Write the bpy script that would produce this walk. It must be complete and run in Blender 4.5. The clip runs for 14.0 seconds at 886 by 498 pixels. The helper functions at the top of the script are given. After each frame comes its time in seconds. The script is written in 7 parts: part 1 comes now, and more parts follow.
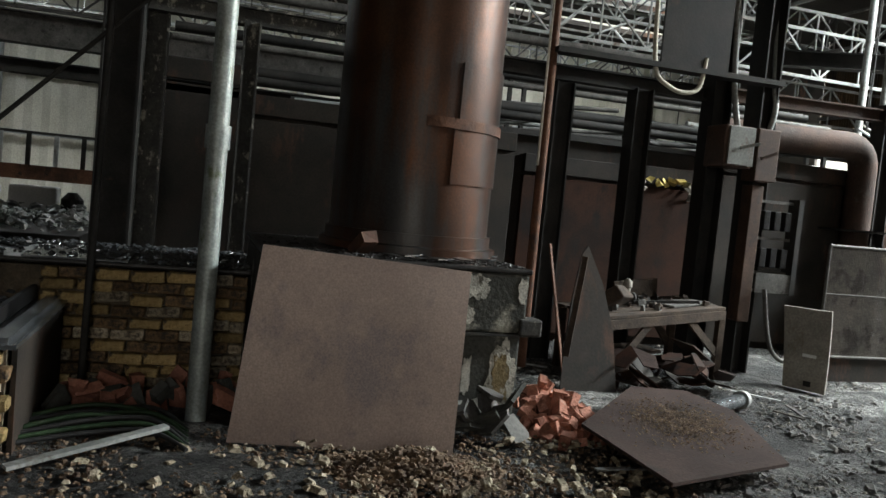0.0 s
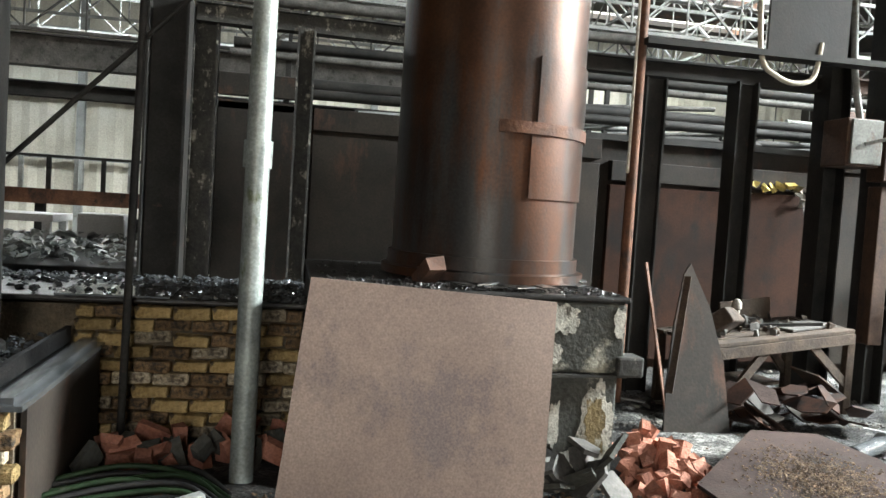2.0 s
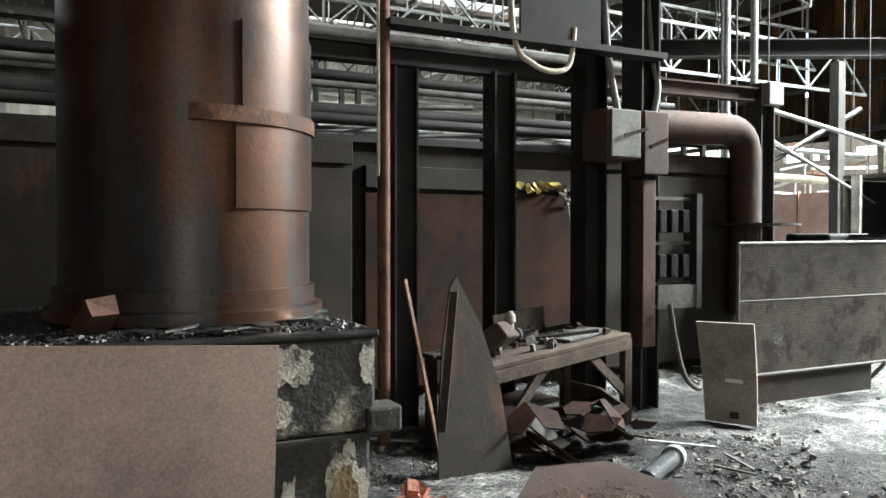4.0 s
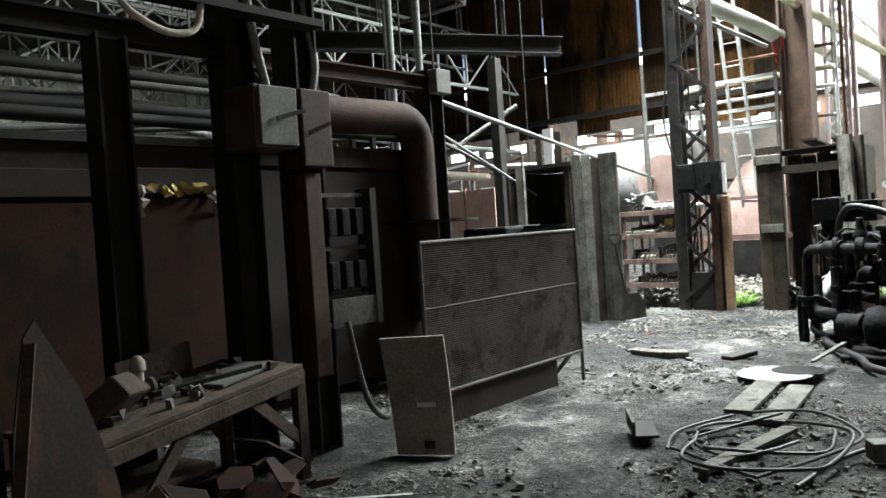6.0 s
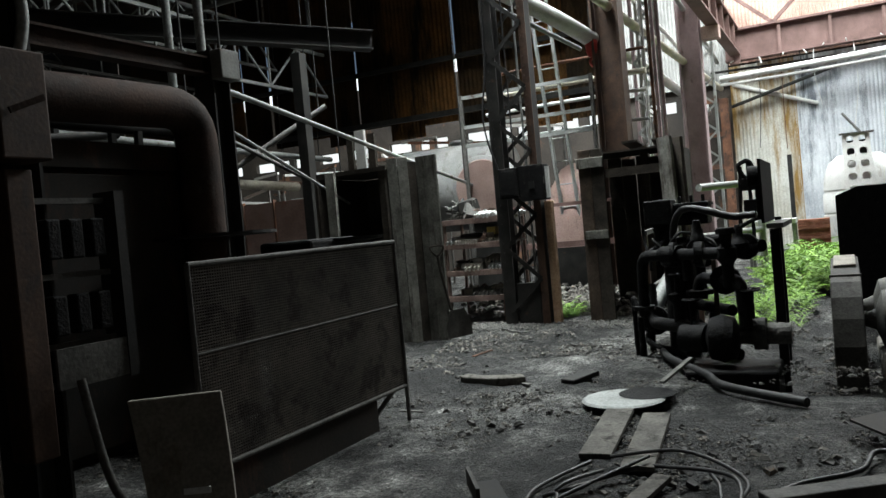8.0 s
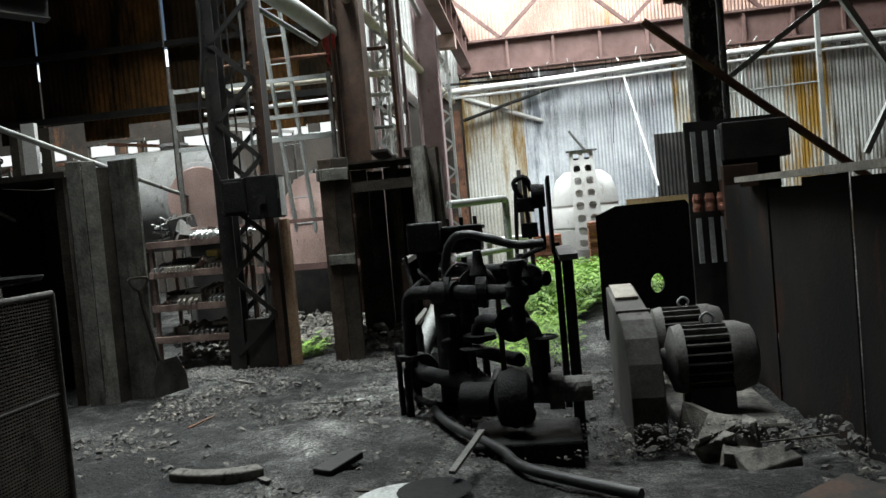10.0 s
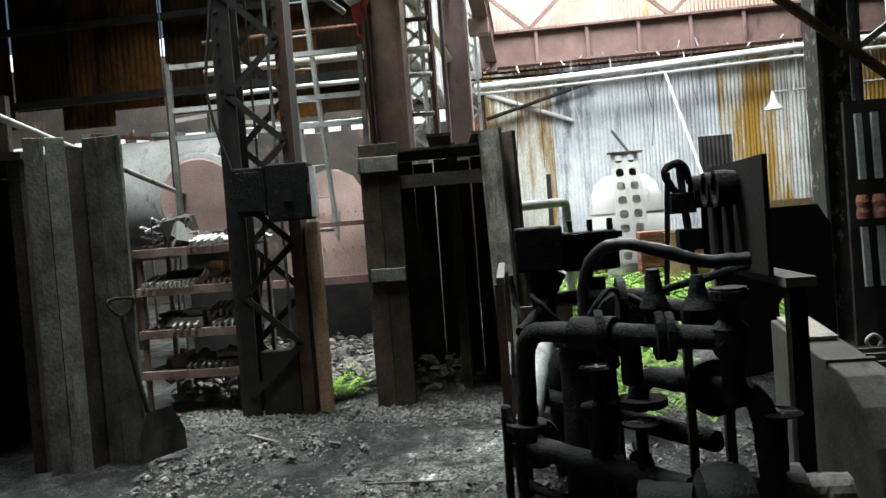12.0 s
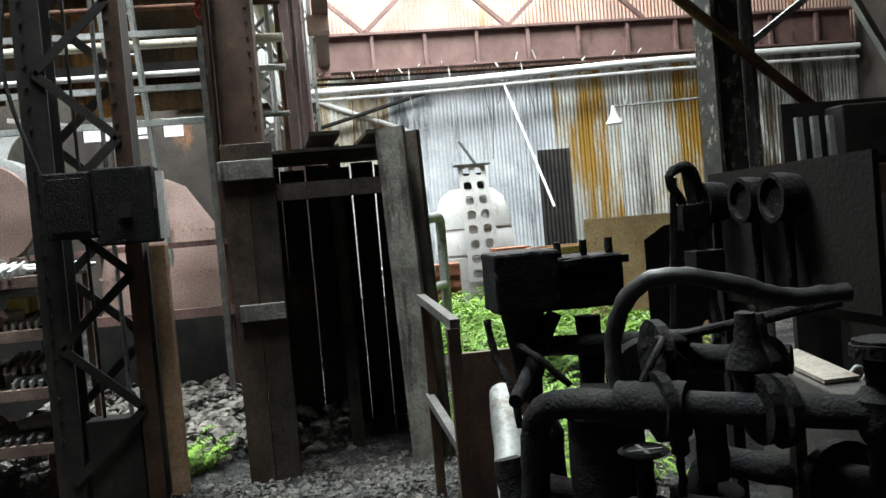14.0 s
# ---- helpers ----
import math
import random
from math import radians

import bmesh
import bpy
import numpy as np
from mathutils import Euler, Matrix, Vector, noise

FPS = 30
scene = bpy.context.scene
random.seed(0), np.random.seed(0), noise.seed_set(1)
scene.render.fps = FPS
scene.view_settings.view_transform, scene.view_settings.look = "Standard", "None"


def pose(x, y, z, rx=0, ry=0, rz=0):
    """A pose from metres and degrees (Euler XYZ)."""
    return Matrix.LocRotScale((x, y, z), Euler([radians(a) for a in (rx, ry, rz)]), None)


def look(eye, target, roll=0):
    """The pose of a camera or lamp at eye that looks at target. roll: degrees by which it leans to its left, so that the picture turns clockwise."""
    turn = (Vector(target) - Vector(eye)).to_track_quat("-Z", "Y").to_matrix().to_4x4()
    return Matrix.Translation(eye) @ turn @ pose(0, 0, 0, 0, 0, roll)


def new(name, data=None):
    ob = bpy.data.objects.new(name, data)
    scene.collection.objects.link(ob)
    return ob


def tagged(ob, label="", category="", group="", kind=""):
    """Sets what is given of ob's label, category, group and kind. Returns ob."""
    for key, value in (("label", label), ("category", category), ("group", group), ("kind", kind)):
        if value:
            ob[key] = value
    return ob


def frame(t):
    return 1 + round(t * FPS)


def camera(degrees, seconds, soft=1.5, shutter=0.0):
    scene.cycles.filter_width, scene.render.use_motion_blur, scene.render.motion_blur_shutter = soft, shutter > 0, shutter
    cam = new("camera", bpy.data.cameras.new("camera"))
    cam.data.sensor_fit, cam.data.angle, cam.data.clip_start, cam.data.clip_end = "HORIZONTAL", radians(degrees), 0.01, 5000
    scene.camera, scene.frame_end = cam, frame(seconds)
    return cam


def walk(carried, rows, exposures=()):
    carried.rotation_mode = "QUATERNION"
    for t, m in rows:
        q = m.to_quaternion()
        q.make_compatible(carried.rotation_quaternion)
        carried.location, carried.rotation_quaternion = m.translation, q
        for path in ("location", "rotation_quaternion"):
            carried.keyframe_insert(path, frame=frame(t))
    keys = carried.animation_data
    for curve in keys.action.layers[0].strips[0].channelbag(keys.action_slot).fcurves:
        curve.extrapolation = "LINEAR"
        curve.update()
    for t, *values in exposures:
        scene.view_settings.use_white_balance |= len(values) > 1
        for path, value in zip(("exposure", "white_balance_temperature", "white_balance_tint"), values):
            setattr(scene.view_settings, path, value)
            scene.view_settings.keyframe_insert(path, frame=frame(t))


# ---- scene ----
cam = camera(58.7, 14.0)
PATH = [
    (0, (0.241, -0.280, 1.477), (0.833, 1.627, 1.357), 5.5),
    (0.5, (0.349, -0.064, 1.484), (0.823, 1.877, 1.367), 5.1),
    (1, (0.296, 0.134, 1.510), (0.703, 2.089, 1.407), 4.6),
    (1.5, (0.273, 0.262, 1.553), (0.679, 2.218, 1.454), 4.3),
    (2, (0.464, 0.433, 1.510), (0.857, 2.391, 1.408), 3.6),
    (2.2, (0.586, 0.530, 1.524), (0.974, 2.489, 1.423), 3.4),
    (4.3, (1.226, 1.504, 1.481), (2.228, 3.234, 1.450), -0.8),
    (4.5, (1.360, 1.585, 1.490), (2.416, 3.285, 1.459), -1.3),
    (5, (1.596, 1.741, 1.449), (2.784, 3.350, 1.428), -2.1),
    (5.5, (1.738, 2.016, 1.466), (3.057, 3.519, 1.432), -2.6),
    (6, (2.020, 2.295, 1.476), (3.546, 3.588, 1.435), -3.8),
    (6.5, (2.327, 2.494, 1.491), (3.933, 3.685, 1.439), -4.2),
    (7, (2.599, 2.629, 1.479), (4.225, 3.792, 1.438), -4.3),
    (7.5, (2.843, 2.868, 1.502), (4.515, 3.965, 1.461), -4.5),
    (8, (3.144, 2.983, 1.469), (4.925, 3.892, 1.423), -5.2),
    (8.5, (3.419, 3.143, 1.490), (5.310, 3.791, 1.425), -5.4),
    (9, (3.784, 3.369, 1.536), (5.734, 3.794, 1.450), -5.7),
    (9.2, (3.935, 3.413, 1.569), (5.898, 3.770, 1.476), -5.9),
    (11.3, (6.488, 4.384, 1.653), (8.474, 4.598, 1.573), -4.8),
    (11.5, (6.632, 4.470, 1.644), (8.619, 4.690, 1.569), -4.7),
    (12, (6.889, 4.764, 1.641), (8.876, 4.986, 1.579), -4.4),
    (12.5, (7.129, 5.006, 1.633), (9.118, 5.218, 1.577), -4.2),
    (13, (7.482, 5.134, 1.676), (9.472, 5.338, 1.626), -4.2),
    (13.5, (7.846, 5.363, 1.677), (9.838, 5.548, 1.646), -4.2),
    (14, (8.278, 5.507, 1.730), (10.259, 5.244, 1.667), -5.0),
]
walk(cam, [(t, look(eye, target, roll)) for t, eye, target, roll in PATH],
     [(0, 1.1), (0.5, 1.75), (1.0, 2.5), (2, 2.65), (4.4, 1.65), (5.0, 1.1), (5.6, 0.65), (6.5, -0.4), (7.5, -1.3), (9.0, -1.75), (11.4, -1.45), (14, -1.45)])

# ---- world and light ----
world = bpy.data.worlds.new("overcast")
scene.world = world
world.use_nodes = True
wn = world.node_tree
sky = wn.nodes.new("ShaderNodeTexSky")
sky.sky_type = 'NISHITA'
sky.sun_disc = False
sky.sun_elevation = radians(48)
sky.sun_rotation = radians(140)
wn.links.new(sky.outputs[0], wn.nodes["Background"].inputs[0])
wn.nodes["Background"].inputs[1].default_value = 0.12
sun_lamp = bpy.data.lights.new("sun", 'SUN')
sun_lamp.energy, sun_lamp.angle, sun_lamp.color = 1.2, radians(12), (1, 0.96, 0.9)
new("sun", sun_lamp).matrix_world = look((0, 0, 40), (-9, 10, 0))


def skylight(name, x0, x1, y0, y1, z, power, shaft):
    """Daylight that falls through one opening of the roof; shaft: the lamp's spread in degrees, no curb is built."""
    lamp = bpy.data.lights.new(name, 'AREA')
    lamp.shape, lamp.size, lamp.size_y, lamp.energy = 'RECTANGLE', x1 - x0, y1 - y0, power
    lamp.color, lamp.spread = (0.92, 0.99, 0.99), radians(shaft)
    ob = new(name, lamp)
    ob.location = ((x0 + x1) / 2, (y0 + y1) / 2, z)
    return ob


ROOF = 11.0
LOW_ROOF, LOW_Y, LOW_X = 7.6, 11.6, 18.9
OPENINGS = [  # x0, x1, y0, y1, watts, lamp spread in degrees
    (20.5, 27.3, -1.0, 6.0, 12500, 180),
    # two unseen openings; spread narrowed so cladding and furnace stay dark
    (12.8, 15.4, 6.8, 9.4, 2700, 80),
    (9.8, 12.6, 5.2, 7.0, 620, 85),
    (20.0, 25.0, 9.0, 16.0, 9000, 180),
    (-9.0, 1.0, 19.6, 21.2, 170, 180),
    (2.5, 15.0, 19.9, 21.0, 110, 180),
    (2.5, 15.0, 23.2, 24.0, 90, 180),
]
for a, b, c, d, w, shaft in OPENINGS:
    skylight("skylight_lamp", a, b, c, d, (LOW_ROOF if c > LOW_Y and b < LOW_X else ROOF) + 0.1, w, shaft)

WINDOW = (-2.2, 0.6, 0.6, 5.4)  # x0, x1, z0, z1 of the tall opening in the south wall
day = bpy.data.lights.new("window_lamp", 'AREA')
day.shape, day.size, day.size_y, day.energy, day.color = 'RECTANGLE', WINDOW[1] - WINDOW[0], WINDOW[3] - WINDOW[2], 85, (1.0, 0.9, 0.76)
new("window_lamp", day).matrix_world = look(((WINDOW[0] + WINDOW[1]) / 2, -9.05, (WINDOW[2] + WINDOW[3]) / 2), ((WINDOW[0] + WINDOW[1]) / 2, 5, (WINDOW[2] + WINDOW[3]) / 2))


# ---- materials ----
def material(name, dark, light, scale=2.0, fine=40.0, rough=0.8, metal=0.0, bump=0.3, stain=None, stain_amount=0.45,
             streak=0.0, spec=0.3, depth=0.01, obj_random=0.0, rough_var=0.15):
    m = bpy.data.materials.new(name)
    m.use_nodes = True
    nt = m.node_tree
    nd, lk = nt.nodes, nt.links
    bsdf = nd["Principled BSDF"]
    tc = nd.new("ShaderNodeTexCoord")
    mp = nd.new("ShaderNodeMapping")
    lk.new(tc.outputs["Object"], mp.inputs[0])
    big = nd.new("ShaderNodeTexNoise")
    big.inputs["Scale"].default_value, big.inputs["Detail"].default_value, big.inputs["Roughness"].default_value = scale, 7, 0.65
    small = nd.new("ShaderNodeTexNoise")
    small.inputs["Scale"].default_value, small.inputs["Detail"].default_value = fine, 4
    lk.new(mp.outputs[0], big.inputs["Vector"])
    lk.new(mp.outputs[0], small.inputs["Vector"])
    ramp = nd.new("ShaderNodeValToRGB")
    ramp.color_ramp.elements[0].position, ramp.color_ramp.elements[1].position = 0.35, 0.65
    ramp.color_ramp.elements[0].color, ramp.color_ramp.elements[1].color = (*dark, 1), (*light, 1)
    lk.new(big.outputs[0], ramp.inputs[0])
    col = ramp.outputs[0]
    if stain:
        sn = nd.new("ShaderNodeTexNoise")
        sn.inputs["Scale"].default_value, sn.inputs["Detail"].default_value, sn.inputs["Roughness"].default_value = scale * 1.7, 8, 0.7
        sm = nd.new("ShaderNodeMapping")
        sm.inputs["Location"].default_value = (7.3, 2.1, 4.7)
        sm.inputs["Scale"].default_value = (1, 1, 1 - 0.9 * streak)
        lk.new(tc.outputs["Object"], sm.inputs[0])
        lk.new(sm.outputs[0], sn.inputs["Vector"])
        sr = nd.new("ShaderNodeValToRGB")
        edge = 0.72 - 0.4 * stain_amount
        sr.color_ramp.elements[0].position, sr.color_ramp.elements[1].position = edge, edge + 0.1
        lk.new(sn.outputs[0], sr.inputs[0])
        mx = nd.new("ShaderNodeMixRGB")
        mx.inputs[2].default_value = (*stain, 1)
        lk.new(sr.outputs[0], mx.inputs[0])
        lk.new(col, mx.inputs[1])
        col = mx.outputs[0]
    grain = nd.new("ShaderNodeMixRGB")
    grain.blend_type = 'OVERLAY'
    grain.inputs[0].default_value = 0.55
    lk.new(col, grain.inputs[1])
    lk.new(small.outputs[0], grain.inputs[2])
    col = grain.outputs[0]
    if obj_random:
        info = nd.new("ShaderNodeObjectInfo")
        hsv = nd.new("ShaderNodeHueSaturation")
        mr = nd.new("ShaderNodeMapRange")
        mr.inputs["To Min"].default_value, mr.inputs["To Max"].default_value = 1 - obj_random, 1 + obj_random
        lk.new(info.outputs["Random"], mr.inputs[0])
        lk.new(mr.outputs[0], hsv.inputs["Value"])
        lk.new(col, hsv.inputs["Color"])
        col = hsv.outputs[0]
    lk.new(col, bsdf.inputs["Base Color"])
    rr = nd.new("ShaderNodeMapRange")
    rr.inputs["To Min"].default_value, rr.inputs["To Max"].default_value = max(0.05, rough - rough_var), min(1, rough + rough_var)
    lk.new(big.outputs[0], rr.inputs[0])
    lk.new(rr.outputs[0], bsdf.inputs["Roughness"])
    bsdf.inputs["Metallic"].default_value = metal
    bsdf.inputs["Specular IOR Level"].default_value = spec
    if bump:
        mixh = nd.new("ShaderNodeMath")
        mixh.operation = 'MULTIPLY_ADD'
        mixh.inputs[1].default_value = 2.0
        lk.new(big.outputs[0], mixh.inputs[0])
        lk.new(small.outputs[0], mixh.inputs[2])
        bp = nd.new("ShaderNodeBump")
        bp.inputs["Strength"].default_value, bp.inputs["Distance"].default_value = bump, depth
        lk.new(mixh.outputs[0], bp.inputs["Height"])
        lk.new(bp.outputs[0], bsdf.inputs["Normal"])
    return m


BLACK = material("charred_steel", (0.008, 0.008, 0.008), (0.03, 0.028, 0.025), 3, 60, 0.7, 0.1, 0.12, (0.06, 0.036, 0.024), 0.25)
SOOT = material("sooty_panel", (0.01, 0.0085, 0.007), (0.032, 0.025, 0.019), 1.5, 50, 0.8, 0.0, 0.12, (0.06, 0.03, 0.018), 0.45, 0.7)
REDSOOT = material("sooty_red_panel", (0.014, 0.008, 0.006), (0.046, 0.02, 0.012), 1.3, 50, 0.8, 0.0, 0.1, (0.012, 0.01, 0.009), 0.45, 0.6, 0.12)
RUST = material("rusted_steel", (0.05, 0.024, 0.015), (0.15, 0.068, 0.038), 2.5, 45, 0.7, 0.15, 0.35, (0.03, 0.021, 0.017), 0.45, 0.4)
CHIMNEY = material("rusted_flue_steel", (0.022, 0.012, 0.008), (0.092, 0.034, 0.013), 1.1, 60, 0.42, 0.5, 0.1, (0.04, 0.038, 0.037), 0.6, 0.93, 0.45)
SHEET = material("dusty_sheet_steel", (0.18, 0.13, 0.108), (0.25, 0.185, 0.15), 1.2, 90, 0.55, 0.15, 0.08, (0.15, 0.115, 0.105), 0.45, 0.3, 0.3, 0.006)
GALV = material("galvanised_pipe", (0.22, 0.24, 0.23), (0.36, 0.4, 0.38), 5, 60, 0.5, 0.5, 0.15, (0.13, 0.15, 0.09), 0.35, 0.6)
PLASTER = material("flaking_paint_brick", (0.03, 0.032, 0.028), (0.075, 0.075, 0.066), 1.25, 40, 0.85, 0, 0.4, (0.46, 0.44, 0.36), 0.42, 0.1, depth=0.02)
LIMEWASH = material("old_limewash", (0.3, 0.29, 0.25), (0.6, 0.58, 0.51), 9, 70, 0.95, 0, 0.6, (0.07, 0.065, 0.05), 0.42, 0.2, depth=0.012)
BAREPATCH = material("bare_ochre_render", (0.1, 0.075, 0.035), (0.24, 0.18, 0.09), 8, 60, 0.95, 0, 0.6, (0.4, 0.38, 0.32), 0.35, 0.0, depth=0.012)
FLAKE = material("flaking_white_paint_steel", (0.03, 0.03, 0.03), (0.07, 0.068, 0.06), 6, 50, 0.8, 0, 0.4, (0.42, 0.4, 0.34), 0.4, 0.4)
YELLOWBRICK = material("yellow_firebrick", (0.22, 0.15, 0.06), (0.5, 0.37, 0.18), 4, 60, 0.9, 0, 0.8, (0.06, 0.045, 0.03), 0.55, 0, 0.2, 0.02, 0.5)
REDBRICK = material("red_clay_brick", (0.22, 0.09, 0.06), (0.37, 0.17, 0.12), 7, 60, 0.9, 0, 0.6, (0.3, 0.2, 0.15), 0.3, 0, 0.2, 0.015, 0.3)
OILY = material("oily_clinker", (0.01, 0.01, 0.01), (0.04, 0.038, 0.036), 9, 60, 0.35, 0.2, 0.4, spec=0.5)
HOARDING = material("burnt_partition_sheet", (0.006, 0.006, 0.006), (0.018, 0.015, 0.013), 1.5, 50, 0.9, 0, 0.3, (0.035, 0.015, 0.009), 0.42, 0.7, 0.15)
PINKWOOD = material("dusty_red_shelf", (0.1, 0.066, 0.056), (0.24, 0.17, 0.145), 4, 50, 0.85, 0, 0.3, (0.12, 0.08, 0.07), 0.35, 0)
BROWNBRICK = material("scorched_firebrick", (0.13, 0.08, 0.04), (0.3, 0.2, 0.11), 5, 60, 0.9, 0, 0.8, (0.04, 0.034, 0.028), 0.5, 0, 0.2, 0.02, 0.4)
PALEBRICK = material("limed_firebrick", (0.3, 0.25, 0.17), (0.55, 0.48, 0.36), 5, 60, 0.9, 0, 0.8, (0.08, 0.065, 0.05), 0.5, 0, 0.2, 0.02, 0.35)
MORTAR = material("sooty_mortar", (0.05, 0.042, 0.03), (0.14, 0.11, 0.075), 5, 60, 0.95, 0, 0.7, depth=0.02)
MESH_DUST = material("dusty_mesh", (0.034, 0.029, 0.024), (0.09, 0.077, 0.064), 2, 50, 0.9, 0.0, 0.3, (0.024, 0.018, 0.014), 0.5)
OLDWOOD = material("weathered_board", (0.085, 0.083, 0.072), (0.22, 0.215, 0.19), 4, 40, 0.85, 0, 0.5, (0.05, 0.042, 0.035), 0.45, 0.96, 0.2, 0.012, 0.25)
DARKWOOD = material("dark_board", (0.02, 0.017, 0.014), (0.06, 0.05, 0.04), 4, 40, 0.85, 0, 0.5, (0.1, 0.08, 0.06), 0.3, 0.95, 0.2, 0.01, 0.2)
PALEWOOD = material("raw_timber", (0.28, 0.17, 0.1), (0.42, 0.28, 0.18), 4, 40, 0.85, 0, 0.4, (0.14, 0.09, 0.06), 0.3, 0.9)
BENCHWOOD = material("dusty_bench_timber", (0.026, 0.019, 0.014), (0.075, 0.053, 0.038), 4, 40, 0.9, 0, 0.5, (0.04, 0.03, 0.022), 0.45, 0)
GREYBOX = material("grey_enamel", (0.11, 0.115, 0.105), (0.19, 0.195, 0.18), 4, 50, 0.5, 0, 0.1, (0.1, 0.065, 0.045), 0.4, 0.6)
BROWNBOX = material("brown_enamel", (0.04, 0.024, 0.017), (0.085, 0.048, 0.032), 4, 50, 0.6, 0, 0.15, (0.035, 0.026, 0.022), 0.4, 0.6)
REDPAINT = material("dull_red_oxide", (0.095, 0.055, 0.048), (0.165, 0.1, 0.09), 2, 50, 0.65, 0.0, 0.15, (0.06, 0.03, 0.025), 0.35, 0.8)
PINKPAINT = material("faded_red_oxide", (0.27, 0.18, 0.155), (0.38, 0.265, 0.235), 1.6, 50, 0.7, 0, 0.15, (0.35, 0.12, 0.08), 0.25, 0.7)
MAUVE = material("faded_mauve_paint", (0.2, 0.145, 0.15), (0.32, 0.24, 0.245), 1.6, 50, 0.7, 0, 0.15, (0.08, 0.045, 0.04), 0.3, 0.7)
WHITEMETAL = material("faded_white_paint", (0.5, 0.5, 0.49), (0.68, 0.68, 0.66), 1.3, 50, 0.6, 0, 0.15, (0.3, 0.26, 0.22), 0.3, 0.7)
TANKPAINT = material("chalky_grey_paint", (0.2, 0.2, 0.195), (0.34, 0.34, 0.33), 1.3, 50, 0.7, 0, 0.2, (0.12, 0.11, 0.1), 0.4, 0.5)
PALEPIPE = material("lagged_pipe", (0.45, 0.42, 0.34), (0.64, 0.6, 0.5), 3, 40, 0.8, 0, 0.3, (0.22, 0.17, 0.12), 0.3)
GREYSTEEL = material("pale_grey_steel", (0.2, 0.21, 0.2), (0.34, 0.35, 0.34), 2, 40, 0.6, 0.2, 0.2, (0.1, 0.07, 0.05), 0.35)
CREAM = material("cream_cladding", (0.48, 0.46, 0.38), (0.62, 0.6, 0.52), 0.5, 30, 0.8, 0, 0.1, (0.36, 0.25, 0.17), 0.25, 0.6)
CORR = material("galvanised_corrugated", (0.46, 0.49, 0.53), (0.72, 0.75, 0.78), 0.9, 30, 0.45, 0.3, 0.1, (0.2, 0.22, 0.25), 0.46, 0.93)
CORR_OCHRE = material("ochre_streaked_corrugated", (0.4, 0.4, 0.37), (0.6, 0.61, 0.58), 0.8, 30, 0.55, 0.2, 0.1, (0.3, 0.17, 0.03), 0.66, 0.95)
CORR_BROWN = material("brown_streaked_corrugated", (0.36, 0.36, 0.34), (0.58, 0.59, 0.57), 0.9, 30, 0.55, 0.2, 0.1, (0.09, 0.07, 0.05), 0.62, 0.95)
CORR_RUST = material("rusted_corrugated", (0.012, 0.009, 0.006), (0.05, 0.028, 0.012), 0.8, 30, 0.95, 0.0, 0.15, (0.008, 0.007, 0.006), 0.55, 0.9, 0.08, 0.01, 0.5)
CORR_AMBER = material("amber_rusted_corrugated", (0.03, 0.018, 0.008), (0.13, 0.06, 0.018), 0.9, 30, 0.95, 0.0, 0.15, (0.012, 0.009, 0.006), 0.5, 0.9, 0.08, 0.01, 0.4)
FLUE = material("sooty_rust_flue", (0.022, 0.014, 0.011), (0.062, 0.036, 0.026), 2.5, 45, 0.8, 0.0, 0.35, (0.075, 0.066, 0.058), 0.3, 0.2, 0.2)
GREYDUST = material("dusty_grey_plank", (0.06, 0.056, 0.05), (0.14, 0.132, 0.118), 4, 50, 0.9, 0, 0.4, (0.03, 0.027, 0.024), 0.45, 0.0, 0.2, 0.01, 0.2)
CORR_YELLOW = material("rust_streaked_corrugated", (0.42, 0.4, 0.34), (0.62, 0.62, 0.58), 0.6, 30, 0.5, 0.25, 0.1, (0.26, 0.16, 0.05), 0.62, 0.96)
CORR_PINK = material("red_painted_corrugated", (0.34, 0.215, 0.175), (0.48, 0.32, 0.265), 0.9, 30, 0.75, 0.1, 0.15, (0.4, 0.2, 0.09), 0.35, 0.9)


